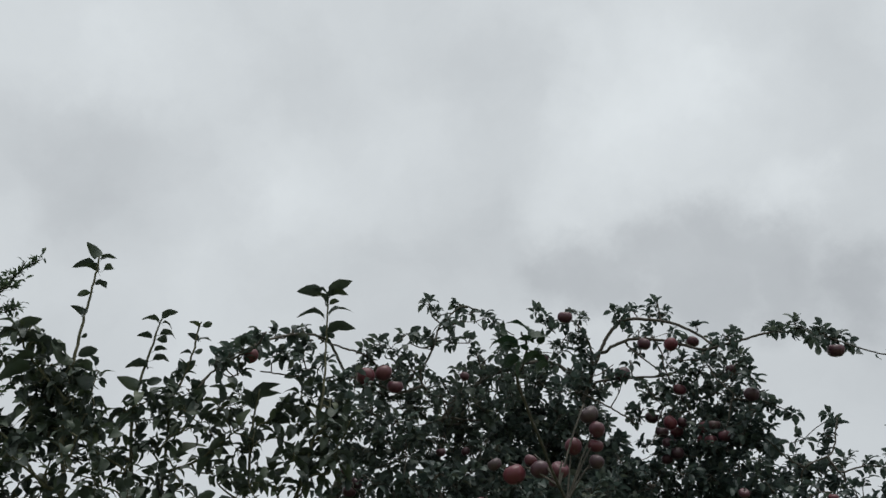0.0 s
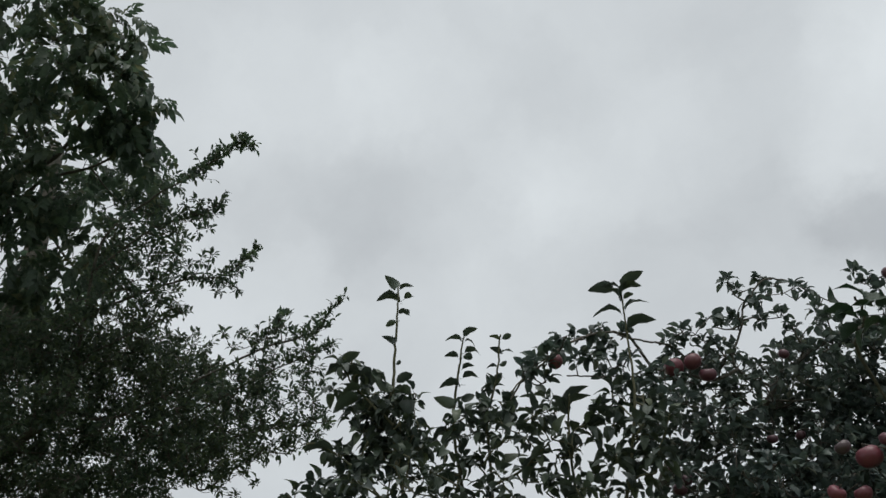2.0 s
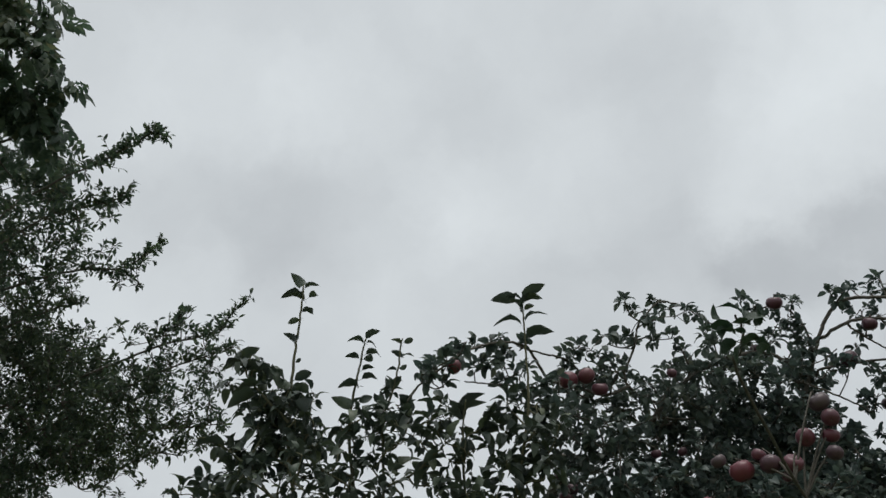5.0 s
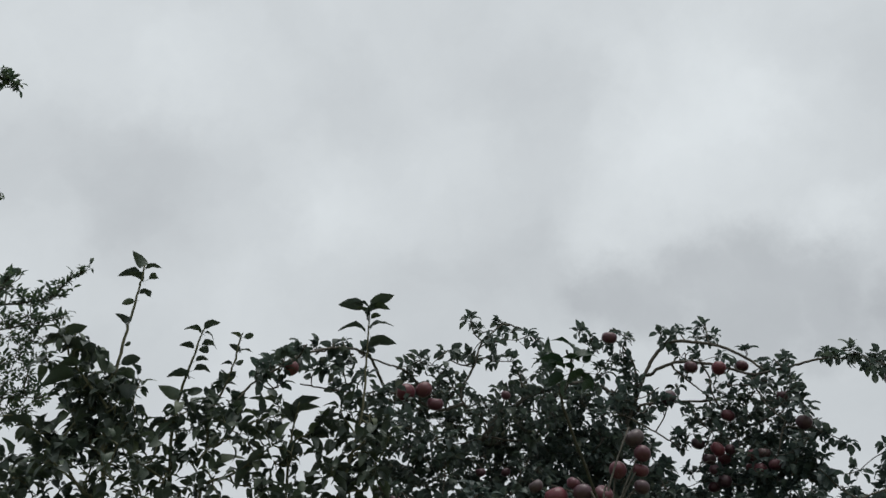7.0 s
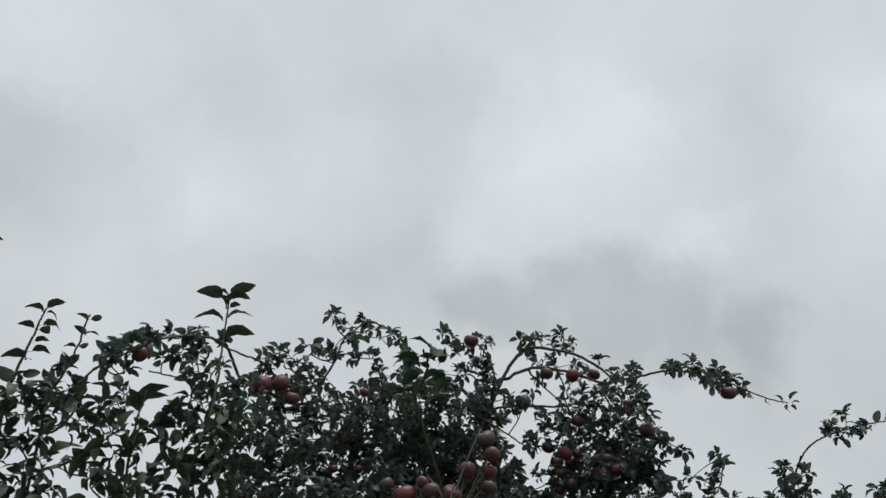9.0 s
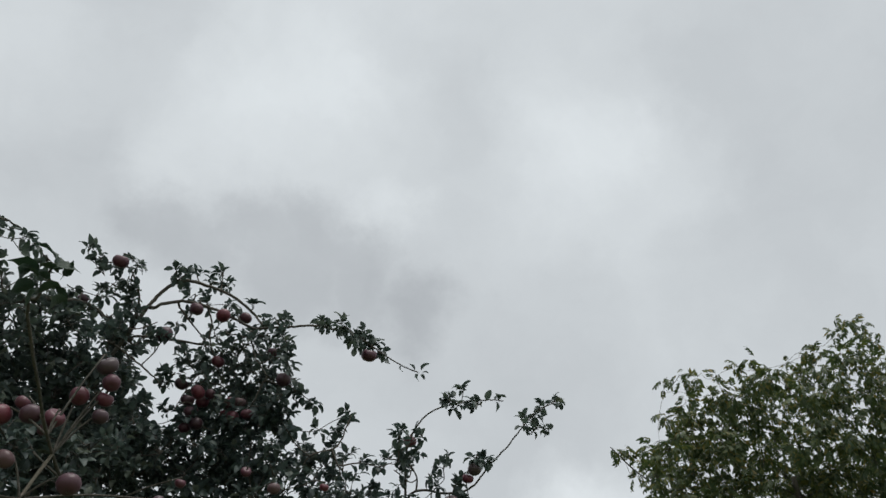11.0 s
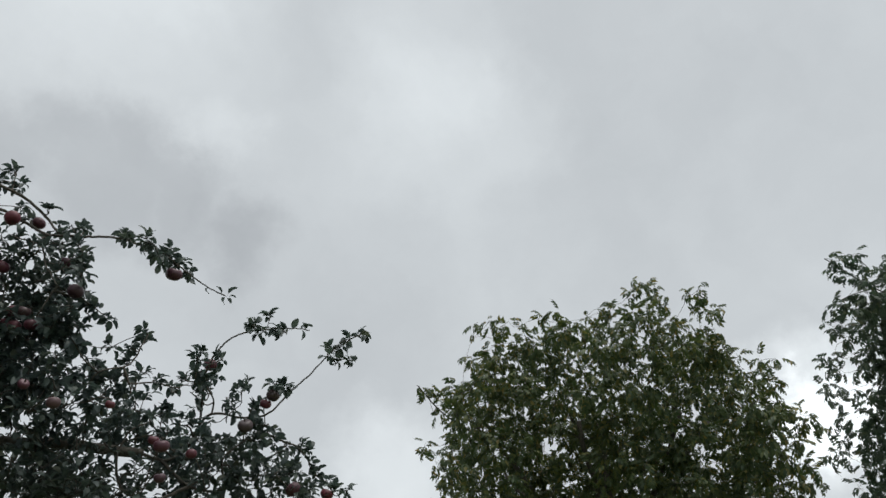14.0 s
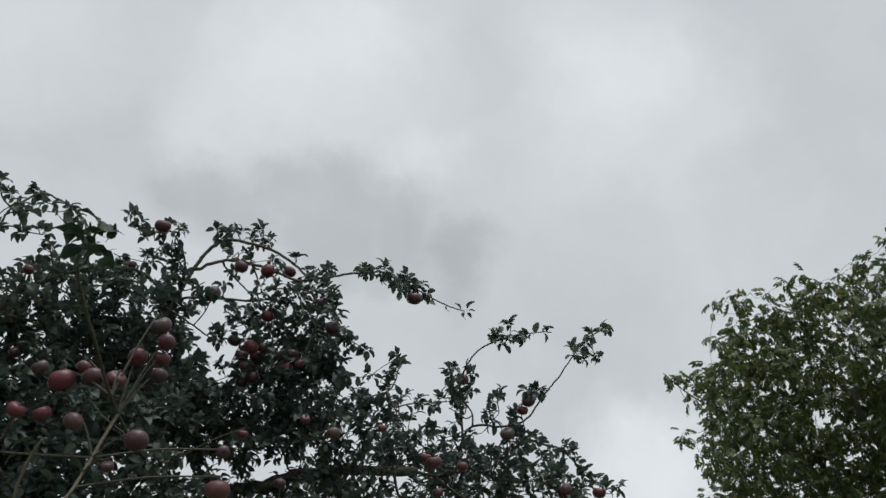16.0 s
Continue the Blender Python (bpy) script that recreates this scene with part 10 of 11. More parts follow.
spray(tree_round, 6.16, 6.07, 2.92, 0.119)
spray(tree_round, 6.90, 3.51, 3.77, 0.126)
spray(tree_round, 6.81, 4.20, 4.21, 0.091)
spray(tree_round, 6.77, 5.30, 2.75, 0.113)
spray(tree_round, 6.19, 3.58, 3.93, 0.100)
spray(tree_round, 7.90, 3.38, 2.85, 0.087)
spray(tree_round, 7.33, 4.21, 2.60, 0.101)
spray(tree_round, 7.51, 3.75, 2.22, 0.114)
spray(tree_round, 6.57, 4.82, 4.10, 0.097)
spray(tree_round, 5.93, 5.77, 3.00, 0.122)
spray(tree_round, 6.32, 4.21, 2.54, 0.113)
spray(tree_round, 6.95, 3.54, 3.05, 0.115)
spray(tree_round, 5.98, 5.98, 2.17, 0.096)
spray(tree_round, 7.48, 3.46, 3.13, 0.118)
spray(tree_round, 6.69, 4.03, 2.41, 0.100)
spray(tree_round, 7.24, 4.50, 3.47, 0.103)
spray(tree_round, 7.75, 3.84, 2.87, 0.123)
spray(tree_round, 6.81, 2.91, 2.92, 0.090)
spray(tree_round, 7.28, 3.77, 2.63, 0.114)
spray(tree_round, 6.29, 4.22, 2.85, 0.126)
spray(tree_round, 7.85, 3.45, 2.90, 0.112)
spray(tree_round, 6.05, 4.53, 3.17, 0.099)
spray(tree_round, 6.41, 4.31, 3.26, 0.098)
spray(tree_round, 6.60, 4.92, 2.29, 0.095)
spray(tree_round, 6.73, 5.18, 2.28, 0.091)
spray(tree_round, 7.58, 3.77, 2.11, 0.107)
spray(tree_round, 6.39, 5.07, 3.90, 0.115)
spray(tree_round, 7.63, 4.08, 2.13, 0.090)
spray(tree_round, 5.61, 4.77, 2.68, 0.104)
spray(tree_round, 6.76, 5.09, 2.63, 0.121)
spray(tree_round, 7.84, 3.43, 3.39, 0.112)
spray(tree_round, 6.73, 4.38, 2.22, 0.119)
spray(tree_round, 6.32, 4.38, 2.36, 0.103)
spray(tree_round, 6.63, 3.48, 3.67, 0.100)
spray(tree_round, 6.81, 4.31, 2.96, 0.103)
spray(tree_round, 7.85, 4.80, 3.61, 0.148)
spray(tree_round, 8.03, 5.51, 2.43, 0.172)
spray(tree_round, 7.55, 4.97, 4.15, 0.138)
spray(tree_round, 8.51, 4.66, 2.80, 0.177)
spray(tree_round, 8.18, 4.96, 2.68, 0.163)
spray(tree_round, 7.64, 4.74, 3.20, 0.154)
spray(tree_round, 7.19, 5.00, 3.66, 0.122)
spray(tree_round, 7.68, 5.84, 2.51, 0.139)
spray(tree_round, 6.74, 5.82, 3.46, 0.162)
spray(tree_round, 8.48, 4.64, 2.49, 0.131)
spray(tree_round, 8.41, 4.13, 3.64, 0.153)
spray(tree_round, 8.20, 4.55, 3.83, 0.173)
spray(tree_round, 7.85, 4.62, 2.91, 0.133)
spray(tree_round, 7.08, 6.11, 2.66, 0.124)
spray(tree_round, 6.97, 6.07, 3.07, 0.157)
spray(tree_round, 7.02, 5.40, 3.03, 0.139)
spray(tree_round, 8.15, 4.32, 3.43, 0.170)
spray(tree_round, 8.60, 4.20, 3.15, 0.146)
spray(tree_round, 7.81, 5.61, 2.82, 0.149)
spray(tree_round, 8.40, 3.86, 2.89, 0.141)
spray(tree_round, 7.64, 5.60, 2.25, 0.139)
spray(tree_round, 7.79, 5.31, 3.25, 0.124)
spray(tree_round, 7.07, 6.00, 2.22, 0.138)
spray(tree_round, 6.63, 6.28, 2.29, 0.154)
spray(tree_round, 7.49, 4.67, 4.31, 0.152)
spray(tree_round, 7.87, 5.07, 2.97, 0.152)
spray(tree_round, 7.48, 5.79, 3.80, 0.143)
spray(tree_round, 8.24, 4.07, 2.25, 0.162)
spray(tree_round, 7.85, 4.42, 3.16, 0.138)
spray(tree_round, 6.68, 6.35, 2.70, 0.155)
spray(tree_round, 7.78, 4.89, 3.90, 0.156)
spray(tree_round, 6.65, 6.21, 3.29, 0.167)
spray(tree_round, 7.65, 4.54, 2.18, 0.178)
spray(tree_round, 7.85, 4.28, 2.14, 0.152)
spray(tree_round, 7.93, 5.02, 2.36, 0.174)
spray(tree_round, 6.68, 5.38, 3.84, 0.156)
spray(tree_round, 7.16, 5.29, 4.25, 0.136)
spray(tree_round, 8.17, 4.67, 4.23, 0.163)
spray(tree_round, 7.40, 6.04, 2.49, 0.151)
spray(tree_round, 8.73, 4.14, 2.63, 0.142)
spray(tree_round, 8.00, 3.96, 3.92, 0.153)
spray(tree_round, 7.25, 5.90, 3.36, 0.137)
spray(tree_round, 6.72, 5.97, 3.93, 0.122)
spray(tree_round, 7.96, 4.04, 2.45, 0.149)
spray(tree_round, 7.13, 5.56, 2.69, 0.168)
spray(tree_round, 8.00, 3.61, 3.28, 0.166)
spray(tree_round, 6.65, 6.23, 3.00, 0.142)
spray(tree_round, 7.38, 4.91, 3.45, 0.141)
spray(tree_round, 7.05, 5.07, 3.34, 0.137)
spray(tree_round, 8.88, 4.07, 2.27, 0.170)
spray(tree_round, 7.26, 5.99, 2.92, 0.133)
spray(tree_round, 7.34, 4.80, 2.59, 0.159)
spray(tree_round, 6.89, 6.35, 3.72, 0.168)
spray(tree_round, 7.83, 3.91, 2.73, 0.156)
spray(tree_round, 6.92, 6.16, 2.40, 0.171)
spray(tree_round, 7.55, 6.01, 2.24, 0.159)
spray(tree_round, 7.84, 4.13, 4.09, 0.177)
spray(tree_round, 8.29, 4.76, 3.56, 0.157)
spray(tree_round, 7.42, 5.39, 4.02, 0.125)
spray(tree_round, 7.99, 4.19, 2.97, 0.147)

tree_right = Tree("walnut_tree", "tall dark walnut tree with feathered leaves", 9.3, 2.2, FEATHER, LEAF_FAR, 0.1, 1.35, BARK, 23, droop=0.25, per_twig=3, lift=0.15)
trunk(tree_right, 0.15, 0.05, (9.3, 2.2, 1.2), (9.25, 2.2, 2.4), (9.3, 2.15, 3.6), (9.3, 2.1, 4.6))
# leafy sprays along the outline
spray(tree_right, 8.25, 2.66, 4.86, 0.050)
spray(tree_right, 8.29, 2.58, 4.85, 0.050)
spray(tree_right, 8.88, 2.61, 5.08, 0.052)
spray(tree_right, 8.61, 2.47, 4.87, 0.050)
spray(tree_right, 8.32, 2.64, 4.75, 0.050)
spray(tree_right, 8.43, 2.55, 4.72, 0.060)
spray(tree_right, 8.42, 2.39, 4.64, 0.050)
spray(tree_right, 8.67, 2.90, 4.54, 0.050)
spray(tree_right, 8.25, 2.66, 4.39, 0.050)
spray(tree_right, 8.17, 2.54, 4.28, 0.058)
spray(tree_right, 8.25, 2.79, 4.22, 0.050)
spray(tree_right, 8.35, 2.74, 4.20, 0.050)
spray(tree_right, 8.41, 2.73, 4.09, 0.059)
spray(tree_right, 8.79, 3.00, 4.06, 0.050)
spray(tree_right, 8.71, 2.87, 3.98, 0.061)
spray(tree_right, 8.72, 3.04, 3.93, 0.050)
spray(tree_right, 8.61, 2.93, 3.86, 0.050)
spray(tree_right, 8.45, 2.70, 3.77, 0.059)
spray(tree_right, 8.41, 2.56, 3.82, 0.058)
spray(tree_right, 8.52, 3.05, 3.69, 0.050)
spray(tree_right, 8.43, 2.90, 3.64, 0.050)
spray(tree_right, 9.02, 2.98, 3.73, 0.050)
spray(tree_right, 9.16, 3.24, 3.72, 0.050)
spray(tree_right, 8.83, 3.05, 3.59, 0.050)
spray(tree_right, 8.81, 3.14, 3.40, 0.050)
spray(tree_right, 8.66, 2.94, 3.35, 0.054)
spray(tree_right, 8.82, 2.80, 3.43, 0.061)
spray(tree_right, 8.91, 2.98, 3.24, 0.061)
spray(tree_right, 8.89, 3.14, 3.26, 0.050)
spray(tree_right, 9.20, 3.00, 3.17, 0.069)
spray(tree_right, 9.04, 3.25, 3.13, 0.050)
spray(tree_right, 8.74, 3.23, 3.06, 0.050)
spray(tree_right, 9.15, 3.19, 3.07, 0.050)
spray(tree_right, 8.98, 3.01, 2.97, 0.050)
spray(tree_right, 8.90, 3.08, 2.75, 0.050)
spray(tree_right, 8.60, 2.89, 2.65, 0.059)
spray(tree_right, 8.46, 2.17, 4.74, 0.060)
spray(tree_right, 8.53, 2.07, 4.79, 0.060)
spray(tree_right, 8.93, 2.48, 4.59, 0.074)
spray(tree_right, 9.07, 2.35, 4.72, 0.052)
spray(tree_right, 8.36, 2.45, 4.50, 0.050)
spray(tree_right, 8.57, 2.64, 4.24, 0.055)
spray(tree_right, 10.05, 2.98, 2.27, 0.141)
spray(tree_right, 9.07, 2.45, 4.74, 0.109)
spray(tree_right, 8.80, 2.64, 3.14, 0.123)
spray(tree_right, 9.82, 1.87, 4.28, 0.112)
spray(tree_right, 9.67, 2.67, 2.44, 0.150)
spray(tree_right, 8.55, 2.72, 2.67, 0.107)
spray(tree_right, 9.68, 2.01, 3.97, 0.114)
spray(tree_right, 10.00, 2.09, 3.40, 0.128)
spray(tree_right, 9.55, 2.26, 4.69, 0.129)
spray(tree_right, 9.65, 2.61, 2.97, 0.124)
spray(tree_right, 9.65, 2.41, 2.81, 0.123)
spray(tree_right, 9.78, 2.65, 3.97, 0.132)
spray(tree_right, 8.59, 1.84, 4.30, 0.148)
spray(tree_right, 9.65, 3.05, 3.14, 0.116)
spray(tree_right, 9.38, 2.27, 3.94, 0.144)
spray(tree_right, 9.01, 1.80, 4.30, 0.145)
spray(tree_right, 8.81, 1.81, 3.92, 0.143)
spray(tree_right, 9.78, 2.09, 4.30, 0.119)
spray(tree_right, 8.66, 2.66, 3.30, 0.116)
spray(tree_right, 9.85, 3.02, 2.50, 0.112)
spray(tree_right, 8.62, 1.93, 3.59, 0.148)
spray(tree_right, 9.45, 2.68, 2.28, 0.124)
spray(tree_right, 9.17, 2.39, 4.48, 0.121)
spray(tree_right, 9.21, 2.87, 2.21, 0.126)
spray(tree_right, 9.40, 2.37, 2.54, 0.139)
spray(tree_right, 9.47, 1.89, 4.64, 0.142)
spray(tree_right, 9.68, 2.37, 2.22, 0.140)
spray(tree_right, 8.85, 1.95, 4.76, 0.129)
spray(tree_right, 9.75, 2.29, 3.00, 0.121)
spray(tree_right, 8.87, 1.52, 4.67, 0.118)
spray(tree_right, 10.13, 2.98, 2.73, 0.138)
spray(tree_right, 9.03, 2.67, 3.83, 0.137)
spray(tree_right, 8.80, 2.43, 3.95, 0.139)
spray(tree_right, 8.88, 2.34, 3.38, 0.121)
spray(tree_right, 9.37, 2.20, 3.65, 0.110)
spray(tree_right, 9.46, 2.12, 4.71, 0.134)
spray(tree_right, 9.73, 2.19, 4.41, 0.117)
spray(tree_right, 9.34, 2.33, 2.39, 0.144)
spray(tree_right, 10.04, 2.33, 2.19, 0.151)
spray(tree_right, 10.18, 2.23, 3.57, 0.121)
spray(tree_right, 9.26, 2.80, 2.91, 0.144)
spray(tree_right, 8.67, 1.63, 4.65, 0.130)
spray(tree_right, 9.64, 2.18, 2.33, 0.143)
spray(tree_right, 9.06, 1.72, 3.72, 0.130)
spray(tree_right, 9.36, 2.96, 3.23, 0.128)
spray(tree_right, 9.26, 2.66, 3.28, 0.130)
spray(tree_right, 9.40, 2.49, 5.02, 0.116)
spray(tree_right, 9.94, 2.21, 4.17, 0.143)
spray(tree_right, 9.52, 2.31, 3.40, 0.142)
spray(tree_right, 9.28, 2.42, 3.15, 0.128)
spray(tree_right, 8.88, 1.51, 4.24, 0.125)
spray(tree_right, 8.89, 2.23, 3.34, 0.110)
spray(tree_right, 9.14, 2.31, 3.66, 0.149)
spray(tree_right, 8.94, 2.26, 3.21, 0.149)
spray(tree_right, 9.34, 2.42, 4.71, 0.154)
spray(tree_right, 8.89, 1.85, 2.88, 0.115)
spray(tree_right, 9.39, 2.23, 4.13, 0.154)
spray(tree_right, 8.61, 2.39, 3.35, 0.150)
spray(tree_right, 8.84, 2.41, 4.32, 0.137)
spray(tree_right, 10.06, 2.96, 2.93, 0.136)
spray(tree_right, 9.93, 1.69, 4.74, 0.107)
spray(tree_right, 9.68, 2.55, 2.23, 0.114)
spray(tree_right, 9.87, 3.04, 2.79, 0.131)
spray(tree_right, 9.90, 1.99, 3.48, 0.109)
spray(tree_right, 9.84, 2.22, 3.12, 0.132)
spray(tree_right, 9.31, 2.04, 2.88, 0.105)
spray(tree_right, 9.26, 2.96, 2.59, 0.151)
spray(tree_right, 9.54, 2.29, 4.91, 0.119)
spray(tree_right, 9.55, 2.28, 4.45, 0.151)
spray(tree_right, 10.09, 2.80, 2.65, 0.127)
spray(tree_right, 9.32, 1.68, 4.63, 0.131)
spray(tree_right, 9.95, 2.81, 3.01, 0.138)
spray(tree_right, 10.17, 2.11, 3.65, 0.131)
spray(tree_right, 9.47, 2.51, 2.84, 0.110)
spray(tree_right, 9.18, 1.68, 3.99, 0.138)
spray(tree_right, 9.69, 2.62, 3.29, 0.136)
spray(tree_right, 9.76, 3.20, 2.18, 0.138)
spray(tree_right, 9.64, 1.83, 4.40, 0.128)
spray(tree_right, 9.46, 2.58, 3.12, 0.139)
spray(tree_right, 10.16, 2.42, 3.42, 0.113)
spray(tree_right, 8.81, 2.52, 3.66, 0.145)
spray(tree_right, 8.68, 2.92, 2.30, 0.118)
spray(tree_right, 9.57, 2.04, 2.83, 0.140)
spray(tree_right, 10.07, 2.92, 2.51, 0.110)
spray(tree_right, 9.36, 1.77, 4.77, 0.135)
spray(tree_right, 8.67, 2.14, 4.00, 0.109)
spray(tree_right, 9.34, 2.59, 4.24, 0.148)
spray(tree_right, 9.91, 2.66, 3.78, 0.138)
spray(tree_right, 9.78, 2.06, 3.18, 0.111)
spray(tree_right, 9.51, 3.05, 3.41, 0.127)
spray(tree_right, 10.13, 2.49, 2.76, 0.132)
spray(tree_right, 9.76, 1.73, 4.36, 0.110)
spray(tree_right, 9.14, 1.49, 4.63, 0.143)
spray(tree_right, 9.39, 2.03, 3.57, 0.133)
spray(tree_right, 8.98, 2.98, 2.52, 0.155)
spray(tree_right, 8.55, 1.76, 4.65, 0.107)
spray(tree_right, 9.59, 2.49, 4.39, 0.110)
spray(tree_right, 8.90, 2.57, 3.05, 0.145)
spray(tree_right, 9.11, 2.11, 2.44, 0.114)
spray(tree_right, 9.08, 2.69, 3.97, 0.130)
spray(tree_right, 9.78, 2.30, 2.77, 0.114)
spray(tree_right, 9.48, 2.22, 3.14, 0.154)
spray(tree_right, 9.55, 3.08, 2.99, 0.116)
spray(tree_right, 9.00, 2.67, 4.56, 0.110)
spray(tree_right, 10.00, 2.86, 2.19, 0.109)
spray(tree_right, 9.45, 2.32, 2.90, 0.146)
spray(tree_right, 8.61, 2.44, 3.76, 0.109)
spray(tree_right, 10.18, 2.65, 2.70, 0.138)
spray(tree_right, 9.04, 1.70, 3.84, 0.125)
spray(tree_right, 8.86, 1.96, 2.52, 0.122)
spray(tree_right, 9.02, 2.69, 3.30, 0.149)
spray(tree_right, 9.58, 2.07, 2.71, 0.136)
spray(tree_right, 9.97, 2.76, 2.85, 0.109)
spray(tree_right, 9.37, 1.96, 4.71, 0.132)
spray(tree_right, 8.84, 2.51, 3.53, 0.106)
spray(tree_right, 9.53, 2.85, 4.46, 0.133)
spray(tree_right, 10.04, 3.03, 3.22, 0.143)
spray(tree_right, 10.16, 2.65, 2.40, 0.138)
spray(tree_right, 8.85, 2.27, 3.87, 0.133)
spray(tree_right, 9.38, 1.76, 4.48, 0.138)
spray(tree_right, 9.71, 3.11, 2.40, 0.136)
spray(tree_right, 9.30, 3.17, 2.17, 0.113)
spray(tree_right, 9.77, 2.55, 4.27, 0.117)
spray(tree_right, 10.12, 2.66, 2.57, 0.138)
spray(tree_right, 9.67, 2.22, 3.52, 0.144)
spray(tree_right, 9.16, 2.28, 4.93, 0.107)
spray(tree_right, 10.03, 2.11, 3.93, 0.108)
spray(tree_right, 9.29, 1.89, 3.65, 0.106)
spray(tree_right, 8.40, 2.38, 4.34, 0.151)
spray(tree_right, 8.92, 2.63, 4.06, 0.141)
spray(tree_right, 9.22, 2.30, 4.42, 0.154)
spray(tree_right, 10.12, 2.41, 2.41, 0.110)
spray(tree_right, 9.47, 2.83, 3.68, 0.138)
spray(tree_right, 9.86, 2.43, 3.24, 0.113)
spray(tree_right, 8.78, 2.04, 4.79, 0.150)
spray(tree_right, 9.09, 1.74, 3.56, 0.154)
spray(tree_right, 8.54, 2.17, 3.68, 0.116)
spray(tree_right, 8.75, 1.63, 4.81, 0.125)
spray(tree_right, 8.65, 2.37, 3.20, 0.136)
spray(tree_right, 9.58, 2.29, 2.59, 0.119)
spray(tree_right, 8.64, 2.51, 3.36, 0.133)
spray(tree_right, 10.03, 2.56, 3.72, 0.107)
spray(tree_right, 9.39, 2.10, 3.20, 0.121)
spray(tree_right, 8.74, 2.07, 2.73, 0.126)
spray(tree_right, 9.02, 2.43, 3.91, 0.152)
spray(tree_right, 9.64, 2.47, 3.04, 0.124)
spray(tree_right, 8.81, 2.00, 4.61, 0.150)
spray(tree_right, 8.41, 1.73, 4.73, 0.134)
spray(tree_right, 8.81, 2.51, 4.22, 0.139)
spray(tree_right, 9.01, 2.68, 2.31, 0.146)
spray(tree_right, 9.54, 2.05, 4.43, 0.115)
spray(tree_right, 8.99, 2.96, 2.66, 0.107)
spray(tree_right, 9.48, 2.13, 4.49, 0.152)
spray(tree_right, 10.07, 1.97, 4.22, 0.143)
spray(tree_right, 9.38, 2.99, 2.49, 0.138)
spray(tree_right, 10.02, 2.21, 4.07, 0.129)
spray(tree_right, 8.69, 1.90, 4.83, 0.120)
spray(tree_right, 9.12, 1.85, 4.15, 0.150)
spray(tree_right, 8.65, 2.04, 3.65, 0.145)
spray(tree_right, 8.92, 2.28, 2.10, 0.144)
spray(tree_right, 9.19, 2.67, 2.97, 0.143)
spray(tree_right, 9.37, 1.82, 3.50, 0.129)
spray(tree_right, 8.47, 2.43, 4.48, 0.121)
spray(tree_right, 9.31, 2.49, 2.68, 0.143)
spray(tree_right, 9.30, 2.38, 4.84, 0.147)
spray(tree_right, 9.80, 2.38, 3.64, 0.113)
spray(tree_right, 8.81, 2.58, 4.36, 0.108)
spray(tree_right, 9.77, 1.95, 4.98, 0.124)
spray(tree_right, 9.11, 2.99, 2.25, 0.108)
spray(tree_right, 8.80, 2.41, 2.09, 0.154)
spray(tree_right, 9.59, 2.33, 3.07, 0.107)
spray(tree_right, 9.51, 2.37, 4.65, 0.123)
spray(tree_right, 8.70, 1.68, 4.90, 0.130)

POINTED = blade((0.1, 0.3, 0.58, 0.82), (0.16, 0.28, 0.26, 0.13), 0.35, 0.4, 0.3)
BIG_LEAF = mesh_of("leaf", POINTED[0].tolist(), POINTED[1], leaf_material("dark_large_leaf", (0.02, 0.042, 0.026), (0.026, 0.052, 0.03), (0.034, 0.06, 0.034), (0.04, 0.066, 0.036), 0.2, single=True))
# ---- single leaves on the shoots that stand out against the sky ----
shoot = nearest_branch(tree_sapling, -0.28, 2.06, 2.62)
leaf_to(tree_sapling, shoot, -0.279, 2.057, 2.659, -0.233, 2.049, 2.713)
leaf_to(tree_sapling, shoot, -0.282, 2.057, 2.662, -0.315, 2.053, 2.697)
leaf_to(tree_sapling, shoot, -0.282, 2.057, 2.640, -0.303, 2.054, 2.675)
leaf_to(tree_sapling, shoot, -0.298, 2.057, 2.672, -0.357, 2.069, 2.695)
leaf_to(tree_sapling, shoot, -0.281, 2.057, 2.666, -0.234, 2.061, 2.683)
leaf_to(tree_sapling, shoot, -0.278, 2.057, 2.635, -0.251, 2.049, 2.649)
leaf_to(tree_sapling, shoot, -0.282, 2.057, 2.587, -0.346, 2.052, 2.623)
leaf_to(tree_sapling, shoot, -0.280, 2.057, 2.597, -0.227, 2.051, 2.633)
leaf_to(tree_sapling, shoot, -0.281, 2.057, 2.543, -0.218, 2.065, 2.580)
leaf_to(tree_sapling, shoot, -0.282, 2.057, 2.626, -0.275, 2.058, 2.690)
shoot = nearest_branch(tree_young, -0.92, 1.94, 2.64)
leaf_to(tree_young, shoot, -0.924, 1.944, 2.744, -0.959, 1.956, 2.783)
leaf_to(tree_young, shoot, -0.921, 1.944, 2.732, -0.888, 1.951, 2.756)
leaf_to(tree_young, shoot, -0.921, 1.944, 2.702, -0.976, 1.952, 2.737)
leaf_to(tree_young, shoot, -0.903, 1.944, 2.700, -0.865, 1.929, 2.708)
leaf_to(tree_young, shoot, -0.914, 1.944, 2.691, -0.948, 1.946, 2.726)
leaf_to(tree_young, shoot, -0.908, 1.944, 2.658, -0.873, 1.942, 2.648)
leaf_to(tree_young, shoot, -0.918, 1.944, 2.654, -0.895, 1.942, 2.668)
leaf_to(tree_young, shoot, -0.922, 1.944, 2.631, -0.952, 1.935, 2.621)
leaf_to(tree_young, shoot, -0.929, 1.944, 2.558, -0.952, 1.942, 2.587)
leaf_to(tree_young, shoot, -0.919, 1.944, 2.493, -0.902, 1.943, 2.503)
leaf_to(tree_young, shoot, -0.917, 1.944, 2.438, -0.874, 1.952, 2.464)
leaf_to(tree_young, shoot, -0.919, 1.944, 2.422, -0.968, 1.933, 2.438)
leaf_to(tree_young, shoot, -0.913, 1.944, 2.411, -0.848, 1.936, 2.398)
